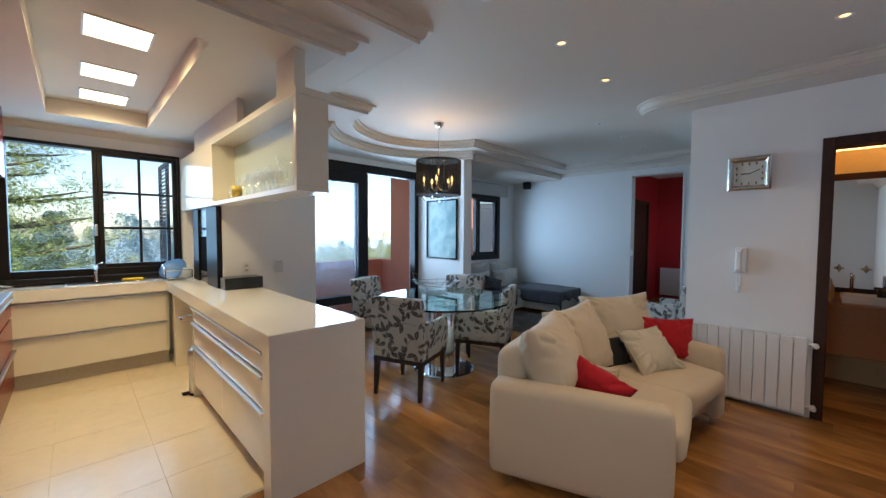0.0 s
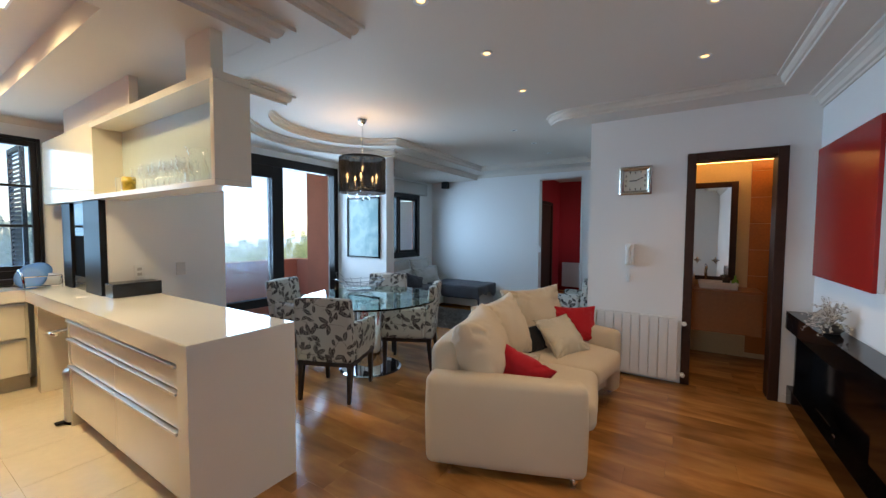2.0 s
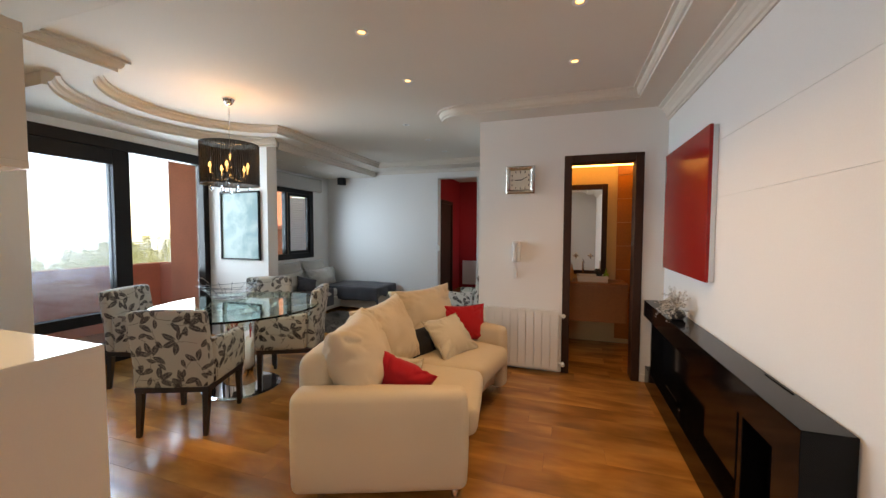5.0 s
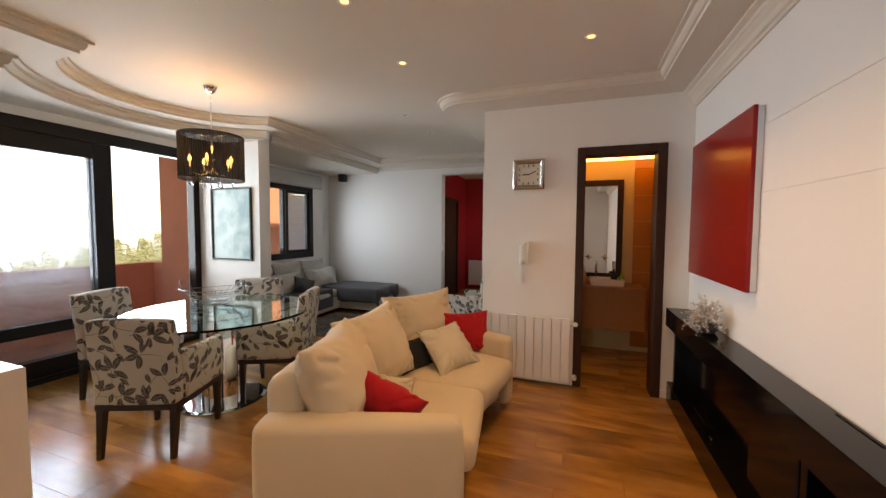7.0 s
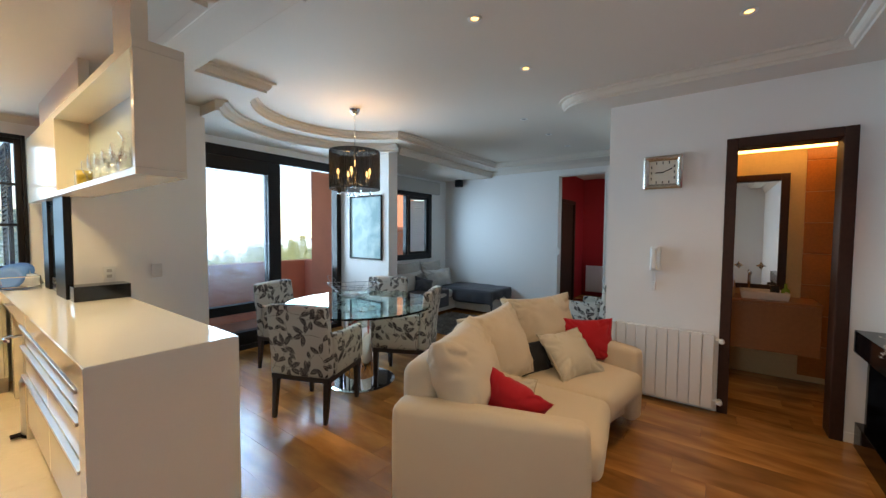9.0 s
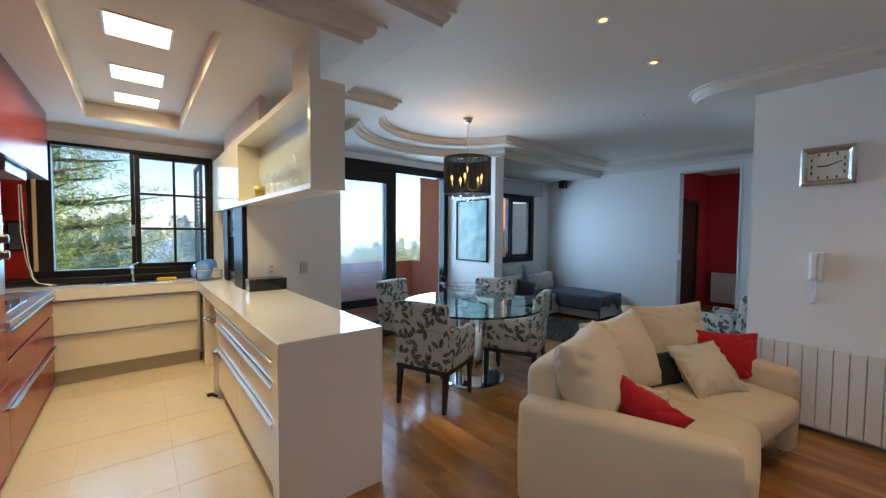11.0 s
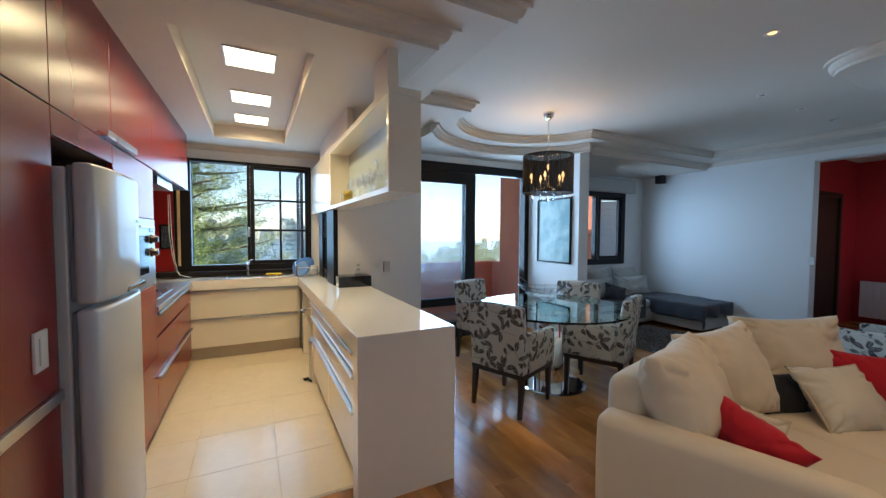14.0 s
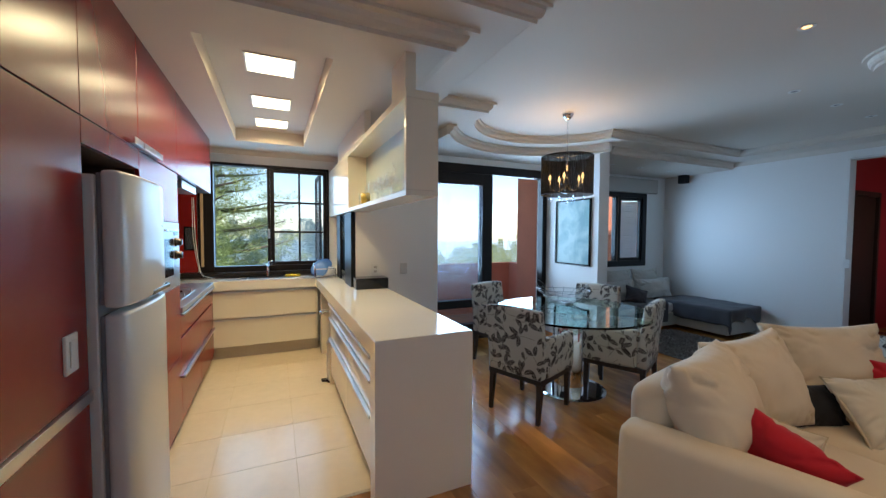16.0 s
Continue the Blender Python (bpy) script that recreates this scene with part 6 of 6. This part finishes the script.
part("cabinet", boxes((-0.45, -0.20, -0.02, 0.40, 0.2475, 0.42), bevel=0.004), VANITY, vanity)
part("top", boxes((-0.46, -0.21, 0.421, 0.405, 0.2475, 0.45), bevel=0.004), VANITY, vanity)
basin = thing("wash_basin", 0.44, 5.42, 0.8205, 0, "cream rectangular basin on the washstand", "basin")
bm = bmesh.new()
sweep(bm, [(-0.17, -0.13), (0.17, -0.13), (0.17, 0.13), (-0.17, 0.13)], [(0, 0), (-0.01, 0.07), (0.01, 0.075), (0.02, 0.07), (0.03, 0.01), (0.03, 0)], True)
part("bowl", bm, WHITE_ENAMEL, basin)
part("floor", boxes((-0.15, -0.11, 0, 0.15, 0.11, 0.012)), WHITE_ENAMEL, basin)
tap = thing("basin_tap", 0.34, 5.58, 0.8205, 0, "chrome wall tap above the basin", "tap")
bm = bmesh.new()
tube(bm, [(0, 0.03, 0), (0, 0.03, 0.2), (0, -0.02, 0.24), (0, -0.12, 0.22)], 0.012, 8)
part("spout", bm, CHROME, tap, smooth=True)
for hx in (-0.09, 0.09):
    bm = bmesh.new()
    lathe(bm, [(0, 0), (0.022, 0), (0.022, 0.008), (0.008, 0.012), (0.008, 0.045), (0, 0.047)], 14, pose(hx, 0.055, 0.30, 90))
    for k in range(4):
        tube(bm, [(hx, 0.012, 0.30), (hx + 0.035 * math.cos(math.pi / 2 * k), 0.012, 0.30 + 0.035 * math.sin(math.pi / 2 * k))], 0.006, 6)
    part("cross_handle", bm, CHROME, tap, smooth=True)
cup_2 = thing("toothbrush_glass", 0.53, 5.50, 0.8205, 0, "dark glass tumbler beside the basin", "glass")
bm = bmesh.new()
lathe(bm, [(0, 0), (0.034, 0), (0.038, 0.12), (0.035, 0.12), (0.031, 0.008), (0, 0.008)], 18)
part("body", bm, material("smoked_glass", (0.03, 0.03, 0.035), 0.1), cup_2, smooth=True)
soap = thing("soap_bottle", 0.60, 5.42, 0.8205, 0, "small green soap bottle beside the basin", "bottle")
bm = bmesh.new()
lathe(bm, [(0, 0), (0.03, 0), (0.032, 0.09), (0.012, 0.11), (0.01, 0.15), (0, 0.152)], 16)
part("body", bm, material("green_soap", (0.22, 0.42, 0.08), 0.2), soap, smooth=True)
towel = part("towel_roll", soft_box(0.13, 5.28, 0.821, 0.21, 5.36, 1.0, 0.03, 0.01), cloth("tan_towel", (0.55, 0.33, 0.16)), None, "tan rolled towel standing on the washstand", category="towel", smooth=True)
mirror = thing("mirror", 0.40, 5.648, 0.88, 0, "tall mirror in a dark brown wooden frame", "mirror")
MIR = material("mirror_silver", (0.88, 0.88, 0.88), 0.01, 1.0, vary=0.0, bump=0.0)
for r in ((-0.28, -0.03, 0, -0.215, -0.0005, 1.17), (0.155, -0.03, 0, 0.22, -0.0005, 1.17), (-0.215, -0.029, 1.105, 0.155, -0.0005, 1.17), (-0.215, -0.029, 0, 0.155, -0.0005, 0.05)):
    part("frame", boxes(r, bevel=0.004), BROWN_WOOD, mirror)
part("glass", boxes((-0.215, -0.012, 0.05, 0.155, -0.002, 1.105)), MIR, mirror)
tilecol = thing("trim_bathroom_tiles", 0.86, 5.648, 0, 0, "column of orange wall tiles in the bathroom", "tiles", kind="structure")
z = 0.06
while z < 2.3:
    part("tile", boxes((-0.125, -0.012, z, 0.118, -0.001, min(z + 0.296, 2.34)), bevel=0.002), ORANGE_TILE, tilecol)
    z += 0.30
cove = thing("bathroom_ceiling_light", 0.45, 5.3, 2.24, 0, "warm glowing ceiling strip in the bathroom", "ceiling light")
part("housing", boxes((-0.49, -0.79, 0.06, 0.55, 0.14, 0.43)), CEIL, cove)
part("strip", boxes((-0.48, 0.10, 0.004, 0.54, 0.135, 0.058), bevel=0.004), glow("bathroom_strip", (1.0, 0.52, 0.15), 3.6), cove, "glowing warm strip")

# ---------------------------------------------------------------- balcony
structure("balcony_parapet", boxes((-6.45, 1.6, -0.6, -6.28, 4.95, 0.90), (-6.28, 4.78, -0.6, -5.30, 4.95, 0.90), (-6.28, 1.6, -0.6, -5.5, 1.75, 0.90), bevel=0.01), TERRACOTTA, "terracotta rendered balcony parapet", "parapet")
structure("balcony_floor", boxes((-6.28, 1.75, -0.25, -4.63, 4.78, -0.06)), material("balcony_tiles", (0.28, 0.13, 0.08), 0.5, vary=0.15), "dark terracotta balcony floor", "floor")
structure("balcony_pillar", boxes((-5.30, 4.27, -0.6, -4.752, 4.95, 3.2), bevel=0.01), TERRACOTTA, "pink terracotta rendered wall beside the balcony", "pillar")
structure("balcony_soffit", boxes((-5.30, 2.16, 2.62, -4.752, 4.27, 2.75)), TERRACOTTA, "terracotta roof edge over the balcony", "eaves")
structure("facade", boxes((-4.78, 4.95, -0.6, -4.752, 5.0, 3.0), (-4.78, 6.56, -0.6, -4.752, 9.0, 3.0), (-4.78, 5.0, -0.6, -4.752, 6.56, 0.90)), TERRACOTTA, "terracotta outer wall of the house", "facade")

structure("house_wing", boxes((-7.5, 8.45, -8, -7.0, 8.8, 3.0), (-7.5, 6.5, 1.47, -7.001, 8.449, 2.999), (-7.5, 6.2, -8, -7.0, 6.499, 3.0)), TERRACOTTA, "sunlit terracotta arch of the house", "facade")

# ---------------------------------------------------------------- the land outside
def leaf_material(name, c0, c1):
    m = material(name, c0, 0.7, grain=2.0, vary=0.2, bump=0.0)
    nt = m.node_tree
    b = nt.nodes["Principled BSDF"]
    geo, ramp = nt.nodes.new("ShaderNodeNewGeometry"), nt.nodes.new("ShaderNodeValToRGB")
    ramp.color_ramp.elements[0].color, ramp.color_ramp.elements[1].color = (*c0, 1), (*c1, 1)
    nt.links.new(geo.outputs["Random Per Island"], ramp.inputs[0])
    nt.links.new(ramp.outputs[0], b.inputs["Base Color"])
    return m


NEEDLES = leaf_material("araucaria_needles", (0.13, 0.18, 0.05), (0.52, 0.56, 0.21))
# far wood paler than the near needles: some haze is put into its colour
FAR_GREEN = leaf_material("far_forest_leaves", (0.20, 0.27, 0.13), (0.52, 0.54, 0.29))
# blue-green because distance haze is mixed into these leaf colours
BLUE_GREEN = leaf_material("haze_tinted_leaves", (0.13, 0.22, 0.24), (0.20, 0.31, 0.30))
BARK = material("grey_brown_bark", (0.11, 0.085, 0.065), 0.95, grain=20, vary=0.3, bump=0.5)
GROUND = material("wooded_valley_floor", (0.10, 0.14, 0.08), 0.95, grain=0.2, vary=0.4, bump=0.0, big=0.01)


def land():
    """Ground that falls away from the house into a valley and rises to hills at the horizon."""
    bm = bmesh.new()
    rings = []
    radii = [6, 12, 20, 35, 60, 110, 200, 400, 800, 1400, 2000, 2600, 3200, 4200]
    seg = 96
    for r in radii:
        row = []
        for i in range(seg):
            a = 2 * math.pi * i / seg
            x, y = r * math.cos(a), 2 + r * math.sin(a)
            fall = -7 - 60 * (1 - math.exp(-max(0, r - 10) / 180)) - 90 * (1 - math.exp(-r / 1500))
            rise = 0.0
            if r > 1000:
                k = min(1, (r - 1000) / 1600)
                rise = k * (85 + 35 * noise.noise(Vector((math.cos(a) * 4, math.sin(a) * 4, r / 900))) + 25 * noise.noise(Vector((math.cos(a) * 14, math.sin(a) * 14, r / 500))))
            row.append(bm.verts.new((x, y, fall + rise + (3 * noise.noise(Vector((x / 40, y / 40, 0))) if r > 30 else 0))))
        rings.append(row)
    bm.faces.new(rings[0])
    for p, q in zip(rings, rings[1:]):
        for i in range(seg):
            bm.faces.new((p[i], p[(i + 1) % seg], q[(i + 1) % seg], q[i]))
    return bm


# aerial haze is put into the far ground's colour, beyond 380 m
HAZE = material("haze_tinted_hills", (0.40, 0.50, 0.57), 1.0, grain=0.01, vary=0.12, bump=0.0, big=0.003)
ground = part("ground", land(), [GROUND, HAZE], None, "wooded valley falling away to haze-tinted hills", kind="structure", category="ground", smooth=True)
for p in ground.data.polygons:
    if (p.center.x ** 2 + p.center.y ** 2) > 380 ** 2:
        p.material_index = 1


def tuft(bm, c, size, rnd, n=14, flat=0.6):
    """A clump of short pointed leaves round a point."""
    for _ in range(n):
        d = Vector((rnd.gauss(0, 1), rnd.gauss(0, 1), rnd.gauss(0, flat))).normalized()
        p = c + d * size * rnd.uniform(0.2, 1.0)
        s = d.cross(Vector((rnd.uniform(-1, 1), rnd.uniform(-1, 1), rnd.uniform(-1, 1)))).normalized() * size * rnd.uniform(0.02, 0.042)
        e = d * size * rnd.uniform(0.25, 0.5)
        bm.faces.new([bm.verts.new(v) for v in (p - s, p + s, p + e)])


def araucaria(x, y, z0, h, r, seed, label):
    """A Parana pine: bare grey trunk, long level limbs with needle tufts at their ends."""
    rnd = random.Random(seed)
    t = thing("pine_tree", x, y, z0, rnd.uniform(0, 360), label, "tree")
    bm = bmesh.new()
    tube(bm, [(0, 0, h * k / 8) for k in range(9)], [0.30 * (1 - 0.085 * k) for k in range(9)], 10)
    part("trunk", bm, BARK, t, smooth=True)
    limbs, leaves = bmesh.new(), bmesh.new()
    levels = 20
    for lv in range(levels):
        k = lv / (levels - 1)
        z = h * (0.22 + 0.78 * k)
        reach = r * (0.55 + 0.45 * math.sin(math.pi * min(1, 0.25 + k * 0.8))) * (1.0 - 0.45 * max(0, k - 0.6) / 0.4)
        for i in range(10):
            a = 2 * math.pi * (i + rnd.random()) / 10
            ln = reach * rnd.uniform(0.7, 1.08)
            d = Vector((math.cos(a), math.sin(a), 0))
            pts = [Vector((0, 0, z)) + d * ln * s + Vector((0, 0, (-0.22 * s + 0.36 * s * s) * ln * 0.6)) for s in (0.03, 0.3, 0.6, 0.85, 1.0)]
            tube(limbs, pts, [0.085, 0.065, 0.045, 0.028, 0.012], 5)
            for s in range(11):
                f = 0.35 + 0.65 * s / 10
                c = pts[0].lerp(pts[-1], f)
                c.z = z + (-0.22 * f + 0.36 * f * f) * ln * 0.6
                side = Vector((-d.y, d.x, 0)) * rnd.uniform(-0.42, 0.42) * (0.6 + f * 0.5)
                tuft(leaves, c + side + Vector((0, 0, rnd.uniform(-0.16, 0.20))), rnd.uniform(0.16, 0.34), rnd, 150)
    part("limbs", limbs, BARK, t, smooth=True)
    part("crown", leaves, NEEDLES, t, "clumped green needle crown", kind="stuff")
    return t


araucaria(-13.0, -2.45, -7.0, 14.5, 3.9, 11, "large green pine tree close outside the kitchen window")

LEAVES = leaf_material("sunlit_broad_leaves", (0.16, 0.23, 0.06), (0.50, 0.56, 0.21))


def broadleaf(x, y, z0, h, r, seed, label):
    """A spreading tree: forked trunk and a crown of many leafy clumps with gaps between them."""
    rnd = random.Random(seed)
    t = thing("leafy_tree", x, y, z0, 0, label, "tree")
    bm, leaves = bmesh.new(), bmesh.new()
    tube(bm, [(0, 0, 0), (0.05, 0.03, h * 0.3), (0.0, 0.1, h * 0.6), (0.1, 0.0, h * 0.9)], [0.22, 0.17, 0.12, 0.04], 9)
    part("trunk", bm, BARK, t, smooth=True)
    limbs = bmesh.new()
    for i in range(44):
        a, k = rnd.uniform(0, 6.28), rnd.uniform(0.35, 1.0)
        reach = r * math.sin(math.pi * min(0.95, k * 0.85 + 0.1)) * rnd.uniform(0.55, 1.0)
        p0, p2 = Vector((0.03, 0.05, h * k * 0.75)), Vector((reach * math.cos(a), reach * math.sin(a), h * k + rnd.uniform(-0.2, 0.2)))
        tube(limbs, [p0, p0.lerp(p2, 0.5) + Vector((0, 0, 0.12)), p2], [0.05, 0.03, 0.01], 5)
        for f in (0.45, 0.7, 0.88, 1.0):
            c = p0.lerp(p2, f)
            for _ in range(3):
                q = c + Vector((rnd.gauss(0, 0.22), rnd.gauss(0, 0.22), rnd.gauss(0, 0.14)))
                tuft(leaves, q, rnd.uniform(0.18, 0.32), rnd, 120, 0.8)
    part("limbs", limbs, BARK, t, smooth=True)
    part("crown", leaves, LEAVES, t, "crown of small yellow-green leaf clumps", kind="stuff")
    return t


broadleaf(-10.6, -1.1, -6.6, 8.2, 1.9, 31, "yellow-green leafy tree below the kitchen window")


def forest(name, spots, mat, label, seed, blades, leaf=1.0):
    """Many small conifers and round crowns, as one mass."""
    rnd = random.Random(seed)
    bm = bmesh.new()
    for x, y, zb, zt, r in spots:
        h = zt - zb
        for _ in range(blades):
            k = rnd.random() ** 0.8
            a = rnd.uniform(0, 6.28)
            rr = r * (1.03 - k) * rnd.uniform(0.55, 1.0) + 0.1 * r
            c = Vector((x + rr * math.cos(a), y + rr * math.sin(a), zb + h * k))
            d = Vector((math.cos(a), math.sin(a), rnd.uniform(-0.5, 0.4)))
            s = Vector((-d.y, d.x, rnd.uniform(-0.4, 0.4))) * r * 0.028 * leaf
            e = d * r * 0.13 * leaf
            bm.faces.new([bm.verts.new(v) for v in (c - s, c + s, c + e)])
    return part(name, bm, mat, None, label, kind="stuff", category="forest")


rnd = random.Random(21)
spots = []
for i in range(230):   # seen past the balcony
    a = radians(rnd.uniform(134, 162))
    d = rnd.uniform(45, 100)
    zt = 1.45 - d * (0.004 + 0.085 * max(0, (a - radians(140)) / radians(22))) + rnd.uniform(-2.0, 1.3)
    spots.append((d * math.cos(a), d * math.sin(a), zt - rnd.uniform(8, 12), zt, rnd.uniform(1.1, 2.1)))
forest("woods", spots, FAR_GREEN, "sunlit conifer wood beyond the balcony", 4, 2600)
spots = []
for i in range(80):   # behind the kitchen window
    a = radians(rnd.uniform(160, 200))
    d = rnd.uniform(60, 120)
    zt = 1.45 + d * 0.012 + rnd.uniform(-3.0, 2.2)
    spots.append((d * math.cos(a), d * math.sin(a), zt - rnd.uniform(14, 20), zt, rnd.uniform(3.4, 5.6)))
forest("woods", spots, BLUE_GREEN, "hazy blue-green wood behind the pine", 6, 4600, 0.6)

# ---------------------------------------------------------------- floor pieces
board_rows(-4.58, 0.993, 1.5, Y_CLOCK - 0.001, floor)
board_rows(-2.06, 0.993, -0.92, 1.5, floor)
board_rows(-0.85, 0.993, -1.6, -0.92, floor)
board_rows(-4.58, X_JOG, Y_CLOCK - 0.001, Y_BACK - 0.012, floor)
board_rows(-0.05, 0.993, Y_CLOCK - 0.001, 5.64, floor, 0.001)
board_rows(-2.47, -0.85, Y_BACK - 0.012, 9.6, floor, 0.001)
TW = 0.482
for i in range(8):
    for j in range(6):
        x1, y0 = -2.085 - TW * i, -0.855 + TW * j
        x0, y1 = max(x1 - TW, X_KWIN), min(y0 + TW, 1.5)
        if x1 - x0 > 0.03 and y1 - y0 > 0.03:
            part("tile", boxes((x0 + 0.0012, y0 + 0.0012, -0.010, x1 - 0.0012, y1 - 0.0012, 0.0), bevel=0.0008), TILE, floor_2)
bm = bmesh.new()
for i in range(110):
    y = -0.9 + i * 0.022
    if y < 1.5:
        box(bm, -2.084, y + 0.001, -0.01, -2.062, y + 0.021, 0.0005)
part("mosaic", bm, material("mosaic_strip", (0.45, 0.38, 0.28), 0.3, grain=45, vary=0.5), floor_2, kind="stuff")
